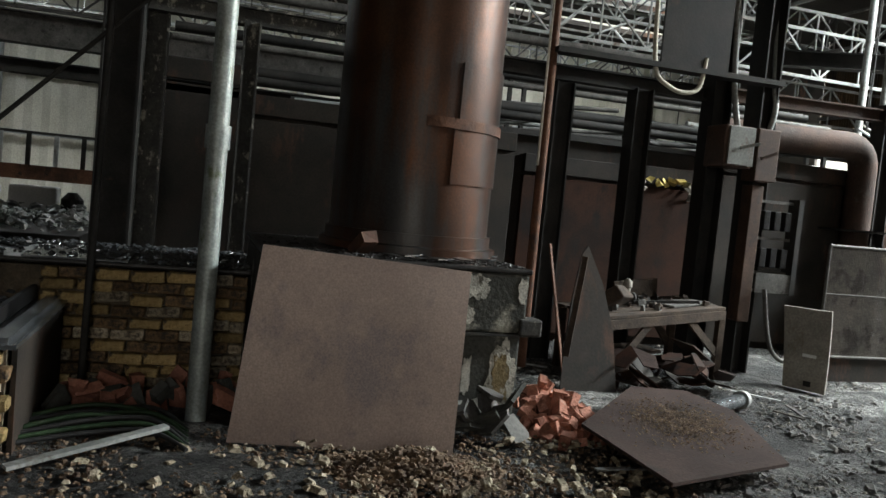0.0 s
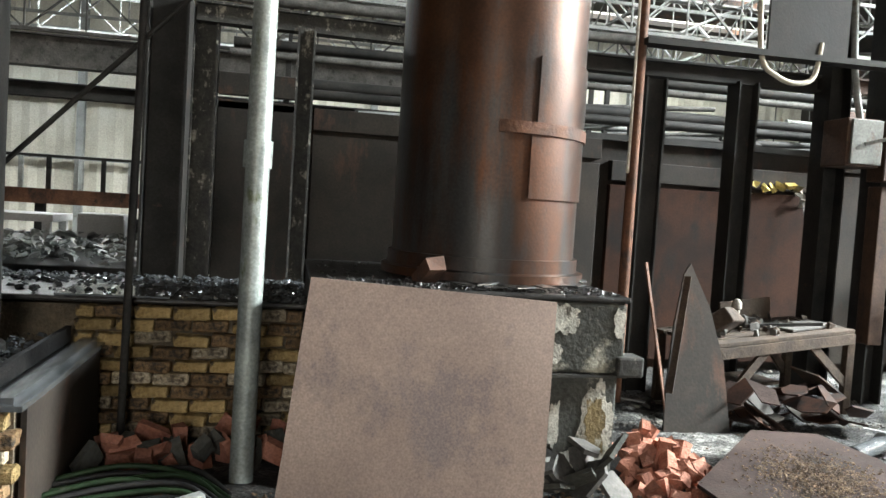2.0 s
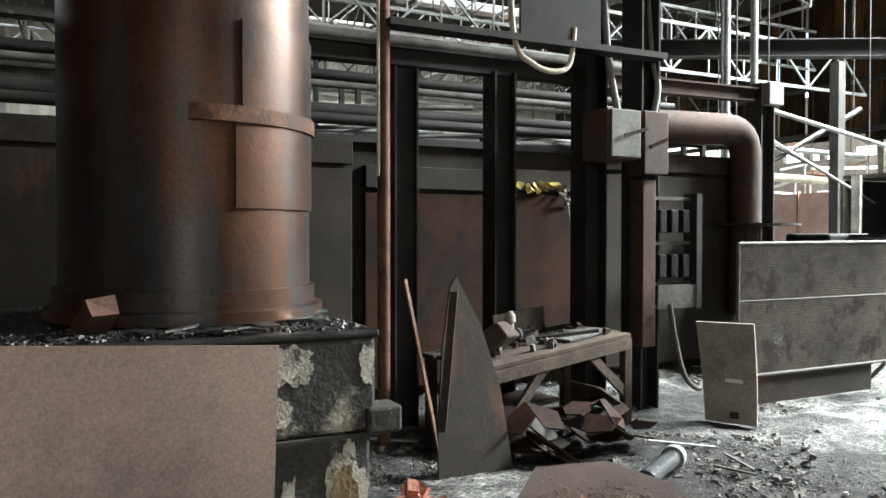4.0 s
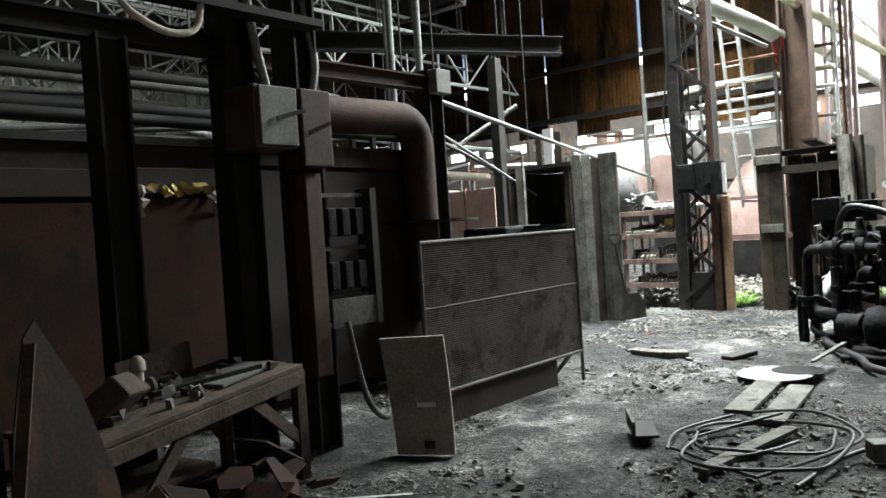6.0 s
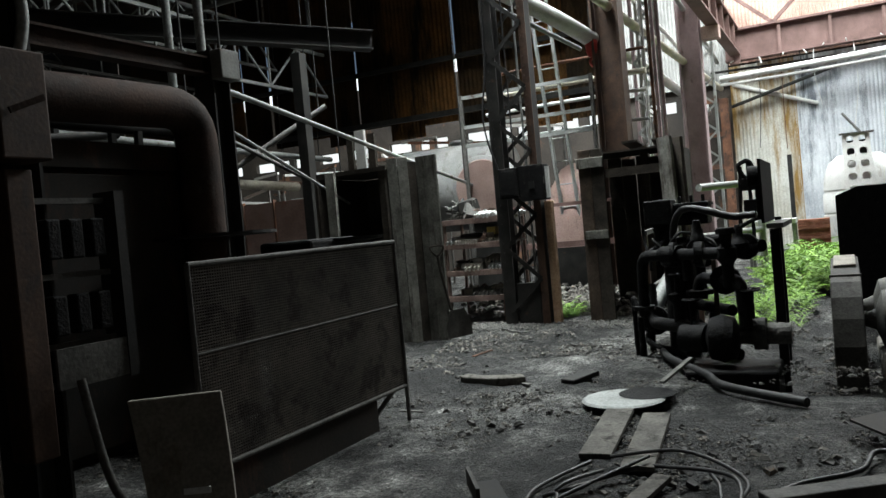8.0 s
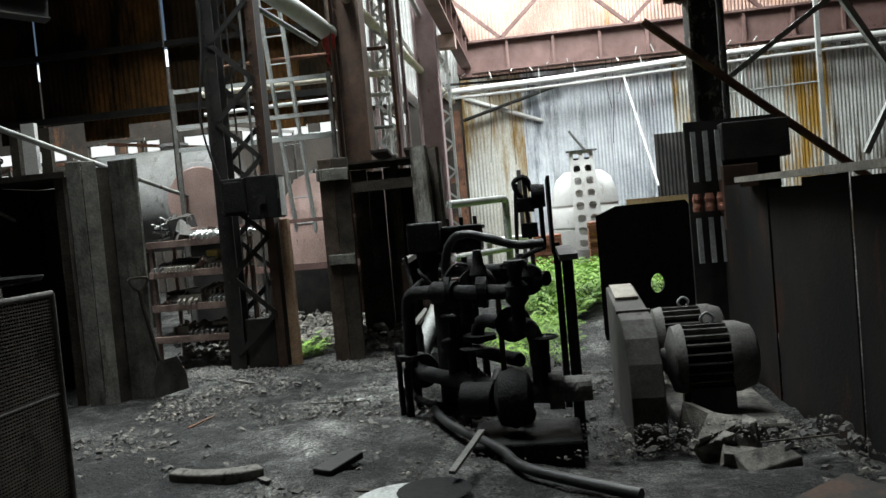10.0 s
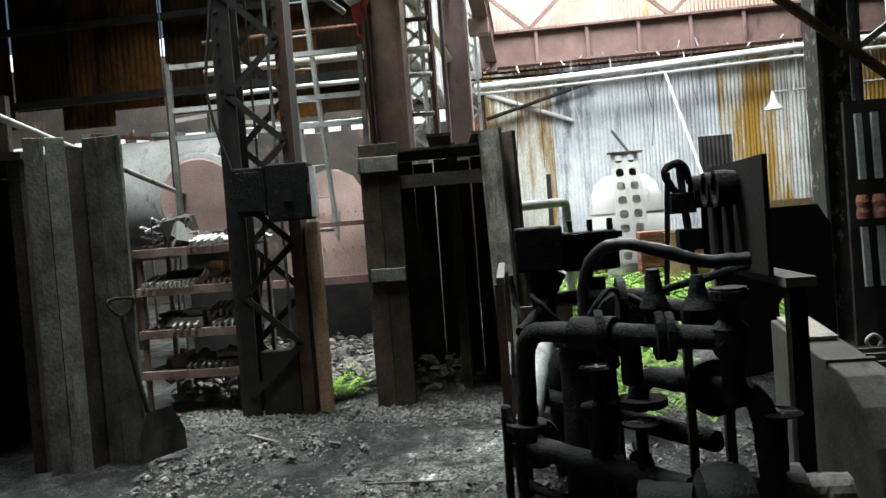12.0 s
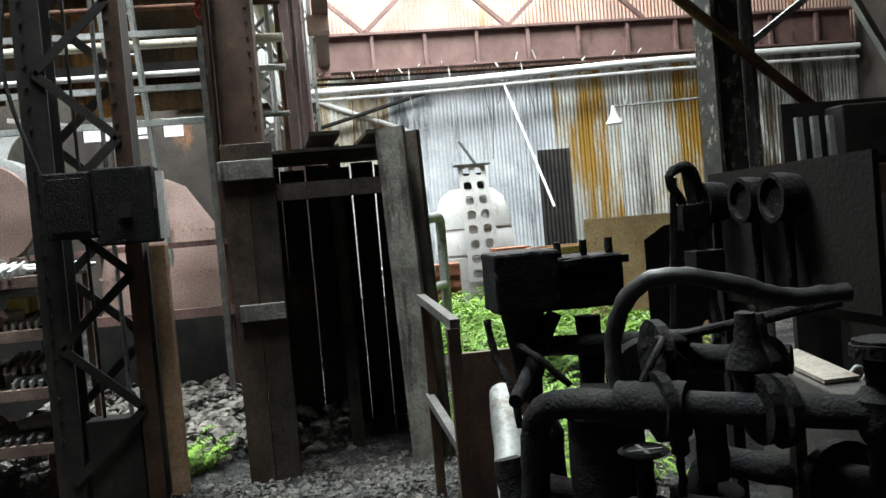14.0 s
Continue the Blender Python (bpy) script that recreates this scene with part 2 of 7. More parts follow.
def ground_material():
    """Trodden ash over oily black soil, with pebbles."""
    m = material("ashy_ground", (0.012, 0.012, 0.012), (0.2, 0.198, 0.185), 0.55, 30, 0.75, 0, 1.0, (0.02, 0.02, 0.019), 0.6, 0, 0.4, 0.035)
    nt = m.node_tree
    nd, lk = nt.nodes, nt.links
    bsdf = nd["Principled BSDF"]
    tc = nd.new("ShaderNodeTexCoord")
    mid = nd.new("ShaderNodeTexNoise")
    mid.inputs["Scale"].default_value, mid.inputs["Detail"].default_value, mid.inputs["Roughness"].default_value = 3.2, 9, 0.75
    lk.new(tc.outputs["Object"], mid.inputs["Vector"])
    mr = nd.new("ShaderNodeMapRange")
    mr.inputs["From Min"].default_value, mr.inputs["From Max"].default_value = 0.38, 0.62
    mr.inputs["To Min"].default_value, mr.inputs["To Max"].default_value = 0.12, 1.6
    lk.new(mid.outputs[0], mr.inputs[0])
    peb = nd.new("ShaderNodeTexVoronoi")
    peb.inputs["Scale"].default_value = 55
    lk.new(tc.outputs["Object"], peb.inputs["Vector"])
    sep = nd.new("ShaderNodeSeparateColor")
    lk.new(peb.outputs["Color"], sep.inputs[0])
    pr = nd.new("ShaderNodeMapRange")
    pr.inputs["To Min"].default_value, pr.inputs["To Max"].default_value = 0.25, 2.0
    lk.new(sep.outputs[0], pr.inputs[0])
    mul = nd.new("ShaderNodeMath")
    mul.operation = 'MULTIPLY'
    lk.new(mr.outputs[0], mul.inputs[0])
    lk.new(pr.outputs[0], mul.inputs[1])
    # the pale trodden track along the hall
    xyz = nd.new("ShaderNodeSeparateXYZ")
    lk.new(tc.outputs["Object"], xyz.inputs[0])
    wob = nd.new("ShaderNodeTexNoise")
    wob.inputs["Scale"].default_value, wob.inputs["Detail"].default_value = 0.9, 6
    lk.new(tc.outputs["Object"], wob.inputs["Vector"])
    sway = nd.new("ShaderNodeMath")
    sway.operation = 'MULTIPLY_ADD'
    sway.inputs[1].default_value = 2.4
    lk.new(wob.outputs[0], sway.inputs[0])
    lk.new(xyz.outputs[1], sway.inputs[2])
    away = nd.new("ShaderNodeMath")
    away.operation = 'SUBTRACT'
    away.inputs[1].default_value = 5.55 + 1.2
    lk.new(sway.outputs[0], away.inputs[0])
    dist = nd.new("ShaderNodeMath")
    dist.operation = 'ABSOLUTE'
    lk.new(away.outputs[0], dist.inputs[0])
    track = nd.new("ShaderNodeMapRange")
    track.inputs["From Min"].default_value, track.inputs["From Max"].default_value = 0.1, 0.6
    track.inputs["To Min"].default_value, track.inputs["To Max"].default_value = 1.9, 0.8
    lk.new(dist.outputs[0], track.inputs[0])
    both = nd.new("ShaderNodeMath")
    both.operation = 'MULTIPLY'
    lk.new(mul.outputs[0], both.inputs[0])
    lk.new(track.outputs[0], both.inputs[1])
    hsv = nd.new("ShaderNodeHueSaturation")
    lk.new(bsdf.inputs["Base Color"].links[0].from_socket, hsv.inputs["Color"])
    lk.new(both.outputs[0], hsv.inputs["Value"])
    lk.new(hsv.outputs[0], bsdf.inputs["Base Color"])
    old = bsdf.inputs["Normal"].links[0].from_node
    b2 = nd.new("ShaderNodeBump")
    b2.inputs["Strength"].default_value, b2.inputs["Distance"].default_value = 1.0, 0.05
    lk.new(mul.outputs[0], b2.inputs["Height"])
    lk.new(old.outputs[0], b2.inputs["Normal"])
    lk.new(b2.outputs[0], bsdf.inputs["Normal"])
    return m


GROUND = ground_material()
RUBBLE = material("rubble_chips", (0.05, 0.047, 0.044), (0.22, 0.205, 0.18), 9, 60, 0.95, 0, 0.4, (0.2, 0.1, 0.06), 0.25)
TANKIRON = material("oily_iron", (0.004, 0.004, 0.005), (0.012, 0.0115, 0.011), 9, 70, 0.7, 0.0, 0.7, (0.034, 0.031, 0.026), 0.33, 0, 0.12, 0.01)
DUSTIRON = material("dusty_iron", (0.05, 0.048, 0.045), (0.13, 0.125, 0.115), 4, 50, 0.75, 0.1, 0.3, (0.03, 0.028, 0.026), 0.35)
WETPLATE = material("wet_plate", (0.1, 0.11, 0.115), (0.2, 0.21, 0.22), 3, 30, 0.12, 0.6, 0.1, (0.03, 0.03, 0.03), 0.35)
GREENHOSE = material("mossy_hose", (0.008, 0.02, 0.008), (0.025, 0.05, 0.02), 6, 60, 0.6, 0, 0.3, (0.05, 0.05, 0.04), 0.3)
RUBBER = material("black_rubber", (0.01, 0.01, 0.01), (0.03, 0.03, 0.03), 8, 60, 0.5, 0, 0.2, (0.08, 0.075, 0.07), 0.25)
LEAF = material("bright_fern", (0.08, 0.17, 0.02), (0.24, 0.42, 0.05), 2.2, 30, 0.6, 0, 0.1, (0.3, 0.36, 0.07), 0.3)
YELLOWTAPE = material("torn_yellow_lagging", (0.5, 0.38, 0.1), (0.65, 0.52, 0.2), 8, 60, 0.9, 0, 0.4, (0.3, 0.26, 0.2), 0.4)
REDHOOK = material("red_hook_block", (0.3, 0.03, 0.025), (0.45, 0.06, 0.05), 5, 50, 0.55, 0, 0.1)
ROOFDARK = material("sooty_roof", (0.02, 0.017, 0.015), (0.06, 0.05, 0.042), 0.6, 20, 0.85, 0, 0.2, (0.16, 0.08, 0.045), 0.35, 0.5)
BELTGUARD = material("dusty_grey_guard", (0.035, 0.033, 0.03), (0.08, 0.076, 0.068), 3, 50, 0.85, 0, 0.3, (0.03, 0.026, 0.022), 0.4)
WARMCHIP = material("brown_stone_chips", (0.05, 0.033, 0.024), (0.2, 0.14, 0.09), 9, 60, 0.9, 0, 0.4, (0.14, 0.06, 0.04), 0.3)
DIRTYPLATE = material("dirty_brown_plate", (0.022, 0.014, 0.012), (0.052, 0.035, 0.03), 2, 60, 0.9, 0.0, 0.3, (0.035, 0.028, 0.025), 0.45, 0, 0.15)
CARD = material("grey_fibre_panel", (0.19, 0.175, 0.15), (0.3, 0.275, 0.235), 3, 50, 0.85, 0, 0.2, (0.16, 0.13, 0.1), 0.35, 0.6)


# ---- building blocks ----
def link(ob, parent):
    if parent:
        ob.parent = parent
        ob.matrix_parent_inverse = Matrix.Translation(-parent_at(parent))


def parent_at(ob):
    at = ob.location.copy()
    while ob.parent:
        ob = ob.parent
    return at if ob.type == 'EMPTY' else Vector((0, 0, 0))


def thing(name, at, label, category, group="", kind=""):
    ob = new(name)
    ob.location = at
    ob.empty_display_size = 0.1
    return tagged(ob, label, category, group, kind)


def part(name, bm, mat, parent=None, label="", bevel=0.0, smooth=False):
    me = bpy.data.meshes.new(name)
    bmesh.ops.recalc_face_normals(bm, faces=bm.faces)
    bm.to_mesh(me)
    bm.free()
    me.materials.append(mat)
    if smooth:
        me.shade_smooth()
        me.set_sharp_from_angle(angle=radians(40))
    ob = new(name, me)
    link(ob, parent)
    if bevel:
        md = ob.modifiers.new("bevel", 'BEVEL')
        md.width, md.segments, md.limit_method = bevel, 2, 'ANGLE'
    if label:
        ob["label"] = label
    return ob


def solo(name, bm, mat, label, category, group="", kind="", bevel=0.0, smooth=False):
    return tagged(part(name, bm, mat, None, "", bevel, smooth), label, category, group, kind)


def bx(x0, x1, y0, y1, z0, z1, bm=None):
    bm = bm or bmesh.new()
    v = [bm.verts.new((x, y, z)) for z in (z0, z1) for x, y in ((x0, y0), (x1, y0), (x1, y1), (x0, y1))]
    for f in ((0, 3, 2, 1), (4, 5, 6, 7), (0, 1, 5, 4), (1, 2, 6, 5), (2, 3, 7, 6), (3, 0, 4, 7)):
        bm.faces.new([v[i] for i in f])
    return bm


def axes(p, q):
    d = (Vector(q) - Vector(p)).normalized()
    side = d.cross(Vector((0, 0, 1)))
    side = side.normalized() if side.length > 1e-3 else Vector((1, 0, 0))
    return d, side, side.cross(d).normalized()


def rod(p, q, r, bm=None, seg=12, r2=None, cap=True):
    bm = bm or bmesh.new()
    d, s, u = axes(p, q)
    rings = []
    for c, rad in ((Vector(p), r), (Vector(q), r if r2 is None else r2)):
        rings.append([bm.verts.new(c + (s * math.cos(a) + u * math.sin(a)) * rad) for a in (2 * math.pi * k / seg for k in range(seg))])
    for k in range(seg):
        bm.faces.new((rings[0][k], rings[0][(k + 1) % seg], rings[1][(k + 1) % seg], rings[1][k]))
    if cap:
        bm.faces.new(rings[0][::-1])
        bm.faces.new(rings[1])
    return bm


def bar(p, q, w, h, bm=None):
    """A flat or square bar from p to q, w across and h deep."""
    bm = bm or bmesh.new()
    d, s, u = axes(p, q)
    rings = [[bm.verts.new(Vector(c) + s * a * w / 2 + u * b * h / 2) for a, b in ((-1, -1), (1, -1), (1, 1), (-1, 1))] for c in (p, q)]
    for k in range(4):
        bm.faces.new((rings[0][k], rings[0][(k + 1) % 4], rings[1][(k + 1) % 4], rings[1][k]))
    bm.faces.new(rings[0][::-1])
    bm.faces.new(rings[1])
    return bm


def hbeam(p, q, w, h, bm=None, t=0.02, turn=False):
    """An I section from p to q: flanges w wide, h apart."""
    bm = bm or bmesh.new()
    d, s, u = axes(p, q)
    if turn:
        s, u = u, s
    a, b, c = w / 2, h / 2, t / 2
    out = ((-a, -b), (a, -b), (a, t - b), (c, t - b), (c, b - t), (a, b - t), (a, b), (-a, b), (-a, b - t), (-c, b - t), (-c, t - b), (-a, t - b))
    rings = [[bm.verts.new(Vector(e) + s * i + u * j) for i, j in out] for e in (p, q)]
    for k in range(12):
        bm.faces.new((rings[0][k], rings[0][(k + 1) % 12], rings[1][(k + 1) % 12], rings[1][k]))
    bm.faces.new(rings[0][::-1])
    bm.faces.new(rings[1])
    return bm


def tube(points, r, bm=None, seg=10, smooth_steps=6):
    """A round pipe or cable along a smoothed line of points."""
    bm = bm or bmesh.new()
    pts = [Vector(p) for p in points]
    line = []
    for i in range(len(pts) - 1):
        a, b, c, d = pts[max(i - 1, 0)], pts[i], pts[i + 1], pts[min(i + 2, len(pts) - 1)]
        for k in range(smooth_steps):
            t = k / smooth_steps
            line.append(0.5 * ((2 * b) + (c - a) * t + (2 * a - 5 * b + 4 * c - d) * t * t + (3 * b - 3 * c + d - a) * t ** 3))
    line.append(pts[-1])
    prev = None
    side = None
    for i, c in enumerate(line):
        d = (line[min(i + 1, len(line) - 1)] - line[max(i - 1, 0)]).normalized()
        if side is None:
            side = d.orthogonal().normalized()
        side = (side - d * side.dot(d)).normalized()
        u = d.cross(side)
        ring = [bm.verts.new(c + (side * math.cos(a) + u * math.sin(a)) * r) for a in (2 * math.pi * k / seg for k in range(seg))]
        if prev:
            for k in range(seg):
                bm.faces.new((prev[k], prev[(k + 1) % seg], ring[(k + 1) % seg], ring[k]))
        else:
            bm.faces.new(ring[::-1])
        prev = ring
    bm.faces.new(prev)
    return bm


def bent(points, r, bend, bm=None, seg=16):
    """A straight-run pipe with round elbows of radius bend."""
    pts = [Vector(p) for p in points]
    out = [pts[0]]
    for a, b, c in zip(pts, pts[1:], pts[2:]):
        i, o = (a - b).normalized(), (c - b).normalized()
        for k in range(7):
            t = k / 6
            out.append((b + i * bend) * (1 - t) ** 2 + b * 2 * t * (1 - t) + (b + o * bend) * t * t)
    out.append(pts[-1])
    return tube(out, r, bm, seg, 1)


def lathe(at, profile, seg=24, axis='z', bm=None):
    """A turned shape: (radius, height) pairs about an axis through at."""
    bm = bm or bmesh.new()
    rings = []
    for r, h in profile:
        ring = []
        for k in range(seg):
            a = 2 * math.pi * k / seg
            p = {'z': (r * math.cos(a), r * math.sin(a), h), 'x': (h, r * math.cos(a), r * math.sin(a)), 'y': (r * math.cos(a), h, r * math.sin(a))}[axis]
            ring.append(bm.verts.new(Vector(at) + Vector(p)))
        rings.append(ring)
    for a, b in zip(rings, rings[1:]):
        for k in range(seg):
            bm.faces.new((a[k], a[(k + 1) % seg], b[(k + 1) % seg], b[k]))
    bm.faces.new(rings[0][::-1])
    bm.faces.new(rings[-1])
    return bm


def wavy(p, q, z0, z1, pitch=0.076, amp=0.012, thick=0.006):
    """A corrugated sheet, upright from p to q, with its ridges running up."""
    bm = bmesh.new()
    p, q = Vector((*p, 0)), Vector((*q, 0))
    run = q - p
    d = run.normalized()
    nrm = Vector((-d.y, d.x, 0))
    n = max(4, int(run.length / pitch * 4))
    cols = []
    for i in range(n + 1):
        o = amp * math.sin(2 * math.pi * i / 4)
        base = p + run * i / n
        cols.append([bm.verts.new(base + nrm * (o + s) + Vector((0, 0, z))) for s in (0, thick) for z in (z0, z1)])
    for a, b in zip(cols, cols[1:]):
        bm.faces.new((a[0], b[0], b[1], a[1]))
        bm.faces.new((a[3], b[3], b[2], a[2]))
        bm.faces.new((a[1], b[1], b[3], a[3]))
        bm.faces.new((a[2], b[2], b[0], a[0]))
    return bm


def lump(at, size, seed, bm=None, rough=0.35):
    """A broken, angular lump."""
    bm = bm or bmesh.new()
    rnd = random.Random(seed)
    start = len(bm.verts)
    m = Matrix.Translation(at) @ Euler((rnd.uniform(0, 6), rnd.uniform(0, 6), rnd.uniform(0, 6))).to_matrix().to_4x4()
    got = bmesh.ops.create_cube(bm, size=1, matrix=m @ Matrix.Diagonal((*size, 1)))
    for v in got["verts"]:
        v.co += Vector([rnd.uniform(-1, 1) * s * rough for s in size])
    return bm


# ---- the shell of the building ----
WEST, EAST, SOUTH, NORTH = -14.0, 28.3, -9.0, 27.0


def ground():
    bm = bmesh.new()
    xs = [WEST - 60] + [WEST + i * 1.0 for i in range(13)] + [-1 + i * 0.14 for i in range(115)] + [15.1 + i * 0.7 for i in range(22)] + [EAST + 60]
    ys = [SOUTH - 60] + [SOUTH + i * 0.8 for i in range(13)] + [1.3 + i * 0.14 for i in range(54)] + [8.9 + i * 1.0 for i in range(20)] + [NORTH + 60]
    grid = []
    for x in xs:
        col = []
        for y in ys:
            h = 0.05 * noise.noise((x * 0.45, y * 0.45, 0)) + 0.05 * noise.noise((x * 1.7, y * 1.7, 3)) + 0.03 * noise.noise((x * 5, y * 5, 7))
            if 15 < x < 19.5 and 4.5 < y < 8:
                h += 0.18 * max(0, noise.noise((x * 1.2, y * 1.2, 5)) + 0.3)
            pit = max(0, min(1, (x - 9.4) / 1.2)) * max(0, min(1, (14.5 - x) / 1)) * max(0, min(1, (4.3 - y) / 0.9)) * max(0, min(1, (y + 1) / 2))
            col.append(bm.verts.new((x, y, h - 0.012 - 0.26 * pit)))
        grid.append(col)
    for a, b in zip(grid, grid[1:]):
        for j in range(len(ys) - 1):
            bm.faces.new((a[j], b[j], b[j + 1], a[j + 1]))
    return solo("ground", bm, GROUND, "uneven floor of pale ash, soot and trodden rubble", "floor", "", "structure", smooth=True)


ground()


def plain_wall(name, x0, x1, y0, y1, z0, z1, mat, label):
    return solo(name, bx(x0, x1, y0, y1, z0, z1), mat, label, "wall", "", "structure")


plain_wall("wall_west", WEST - 0.2, WEST, SOUTH, NORTH, 0, ROOF, ROOFDARK, "sooty steel-clad end wall of the mill hall")
for x0, x1, z0, z1 in ((WEST - 0.2, WINDOW[0], 0, ROOF), (WINDOW[1], EAST + 0.4, 0, ROOF), (WINDOW[0], WINDOW[1], 0, WINDOW[2]), (WINDOW[0], WINDOW[1], WINDOW[3], ROOF)):
    plain_wall("wall_south", x0, x1, SOUTH - 0.2, SOUTH, z0, z1, ROOFDARK, "sooty steel-clad side wall of the mill hall")
solo("wall_north", wavy((EAST + 0.4, NORTH), (WEST - 0.2, NORTH), 0, ROOF, 0.5, 0.03, 0.05), CREAM, "cream ribbed steel cladding wall streaked with rust", "wall", "", "structure")
# roof with its openings left out
roof = bmesh.new()
xs = sorted({WEST - 0.4, LOW_X, EAST + 0.6} | {o[0] for o in OPENINGS} | {o[1] for o in OPENINGS})
ys = sorted({SOUTH - 0.4, LOW_Y, NORTH + 0.2} | {o[2] for o in OPENINGS} | {o[3] for o in OPENINGS})
for xa, xb in zip(xs, xs[1:]):
    for ya, yb in zip(ys, ys[1:]):
        if not any(o[0] <= xa and xb <= o[1] and o[2] <= ya and yb <= o[3] for o in OPENINGS):
            z = LOW_ROOF if ya >= LOW_Y and xb <= LOW_X else ROOF
            bx(xa, xb, ya, yb, z + 0.12, z + 0.27, roof)
solo("ceiling", roof, ROOFDARK, "high sooty mill roof with open skylights", "ceiling", "", "structure")

plain_wall("wall_step", WEST, LOW_X, LOW_Y - 0.1, LOW_Y, LOW_ROOF, ROOF + 0.1, ROOFDARK, "sooty cladding between high and low roof")
plain_wall("wall_step_side", LOW_X + 0.15, LOW_X + 0.25, 20.8, NORTH, 0, ROOF + 0.1, ROOFDARK, "sooty cladding beside the low roof")
# pale overcast sky beyond the roof strips and the window band
SKYGLOW = bpy.data.materials.new("overcast_glow")
SKYGLOW.use_nodes = True
glow = SKYGLOW.node_tree.nodes["Principled BSDF"]
glow.inputs["Base Color"].default_value = (0.8, 0.82, 0.84, 1)
glow.inputs["Emission Color"].default_value = (0.95, 1.0, 1.0, 1)
glow.inputs["Emission Strength"].default_value = 3.5
solo("backdrop", bx(-10, 17, 18.5, 25.5, 9.6, 9.65), SKYGLOW, "pale overcast sky above the low roof", "sky", "", "structure")
solo("backdrop", bx(EAST + 2.0, EAST + 2.05, 5.5, NORTH + 2, 2.5, 8.0), SKYGLOW, "pale overcast sky beyond the window band", "sky", "", "structure")
# east end: galvanised corrugated sheets below, red painted cladding above
n_sheets = 0
y = 5.72
while y > SOUTH:
    w = 0.86
    rnd = random.Random(n_sheets)
    ob = solo("corrugated_sheet", wavy((EAST - rnd.uniform(0, 0.03), y), (EAST - rnd.uniform(0, 0.03), y - w - 0.05), 0.0, 5.55, 0.1, 0.01), CORR_YELLOW if 4.8 < y else CORR_BROWN if -2.2 < y < -1.2 or y < -4.4 else CORR_OCHRE if y < -0.3 else CORR,
              "galvanised corrugated wall sheet with rust runs", "wall sheet", "sheets of the end wall", "structure")
    y -= w
    n_sheets += 1
for z0, z1, y0, y1 in ((0, 4.45, SOUTH, NORTH), (4.45, 4.8, SOUTH, 6.4), (4.8, 7.0, SOUTH, NORTH), (7.0, 9.6, SOUTH, 11.5), (9.6, ROOF, SOUTH, NORTH)):
    plain_wall("wall_east_backing", EAST + 0.1, EAST + 0.3, y0, y1, z0, z1, ROOFDARK, "sooty backing wall with open window bands")
for k in range(19):
    plain_wall("window_post", EAST + 0.1, EAST + 0.3, 7.0 + k * 1.05 + 0.2 * (k * 7 % 3), 7.35 + k * 1.05 + 0.3 * (k * 5 % 3), 4.45, 4.8, ROOFDARK, "sooty post between window gaps")
solo("wall_east_upper", wavy((EAST - 0.05, 5.7), (EAST - 0.05, SOUTH), 5.6, ROOF, 0.1, 0.012), CORR_PINK, "faded red corrugated cladding above the crane girder", "wall", "", "structure")
solo("wall_east_bay", wavy((EAST - 0.05, 9.2), (EAST - 0.05, 5.74), 5.1, ROOF, 0.1, 0.012), TANKPAINT, "dull grey corrugated cladding beside the end wall", "wall", "", "structure")
bay_frame = thing("bay_frame", (27.8, 5.9, 0), "rust-brown steel frame of a dark bay opening", "frame")
for y0, y1 in ((5.76, 6.0), (6.6, 6.74)):
    part("post", bx(27.74, 27.9, y0, y1, 0, 4.6), RUST, bay_frame, bevel=0.01)
for z in (2.55, 3.5, 4.5):
    part("rail", bx(27.76, 27.88, 6.0, 6.6, z, z + 0.14), RUST, bay_frame)
# crane girder along the end wall, with stiffeners and rivets
girder = thing("wall_girder", (27.7, 1, 5.6), "rust-red riveted plate girder along the end wall", "girder")
part("web", bx(27.72, 27.75, -8.5, 5.72, 5.66, 6.46), REDPAINT, girder)
part("flange", bx(27.55, 27.92, -8.5, 5.72, 5.6, 5.66), REDPAINT, girder)
part("flange", bx(27.55, 27.92, -8.5, 5.72, 6.46, 6.52), REDPAINT, girder)
for k in range(11):
    part("stiffener", bx(27.6, 27.715, 5.5 - k * 1.3, 5.58 - k * 1.3, 5.66, 6.46), REDPAINT, girder)
rivets = bmesh.new()
for k in range(60):
    for z in (5.72, 6.4):
        bx(27.7, 27.72, 5.62 - k * 0.235, 5.66 - k * 0.235, z, z + 0.04, rivets)
part("rivet_rows", rivets, REDPAINT, girder)["kind"] = "stuff"
for k, (ya, yb) in enumerate(((6.2, 4.4), (2.6, 4.4), (2.6, 0.8), (-1.0, 0.8), (-1.0, -2.8))):
    solo("wall_brace", bar((27.8, ya, 8.2), (27.8, yb, 6.55), 0.1, 0.1), REDPAINT, "rust-red diagonal wall bracing angle", "brace", "braces above the girder")

runway = thing("runway_girder", (23.5, 5.45, 5.7), "dull red crane runway girder meeting the end wall", "girder")
part("web", bx(18.6, 27.54, 5.43, 5.46, 5.8, 6.5), REDPAINT, runway)
for z in (5.75, 6.5):
    part("flange", bx(18.6, 27.54, 5.3, 5.59, z, z + 0.05), REDPAINT, runway)
for k in range(7):
    part("stiffener", bx(19.2 + k * 1.25, 19.26 + k * 1.25, 5.32, 5.43, 5.8, 6.5), REDPAINT, runway)
part("bracket", bx(22.95, 23.3, 5.3, 5.7, 5.45, 5.75), PINKPAINT, runway)
part("bracket", bx(27.54, 27.72, 5.3, 5.6, 5.5, 5.75), REDPAINT, runway)

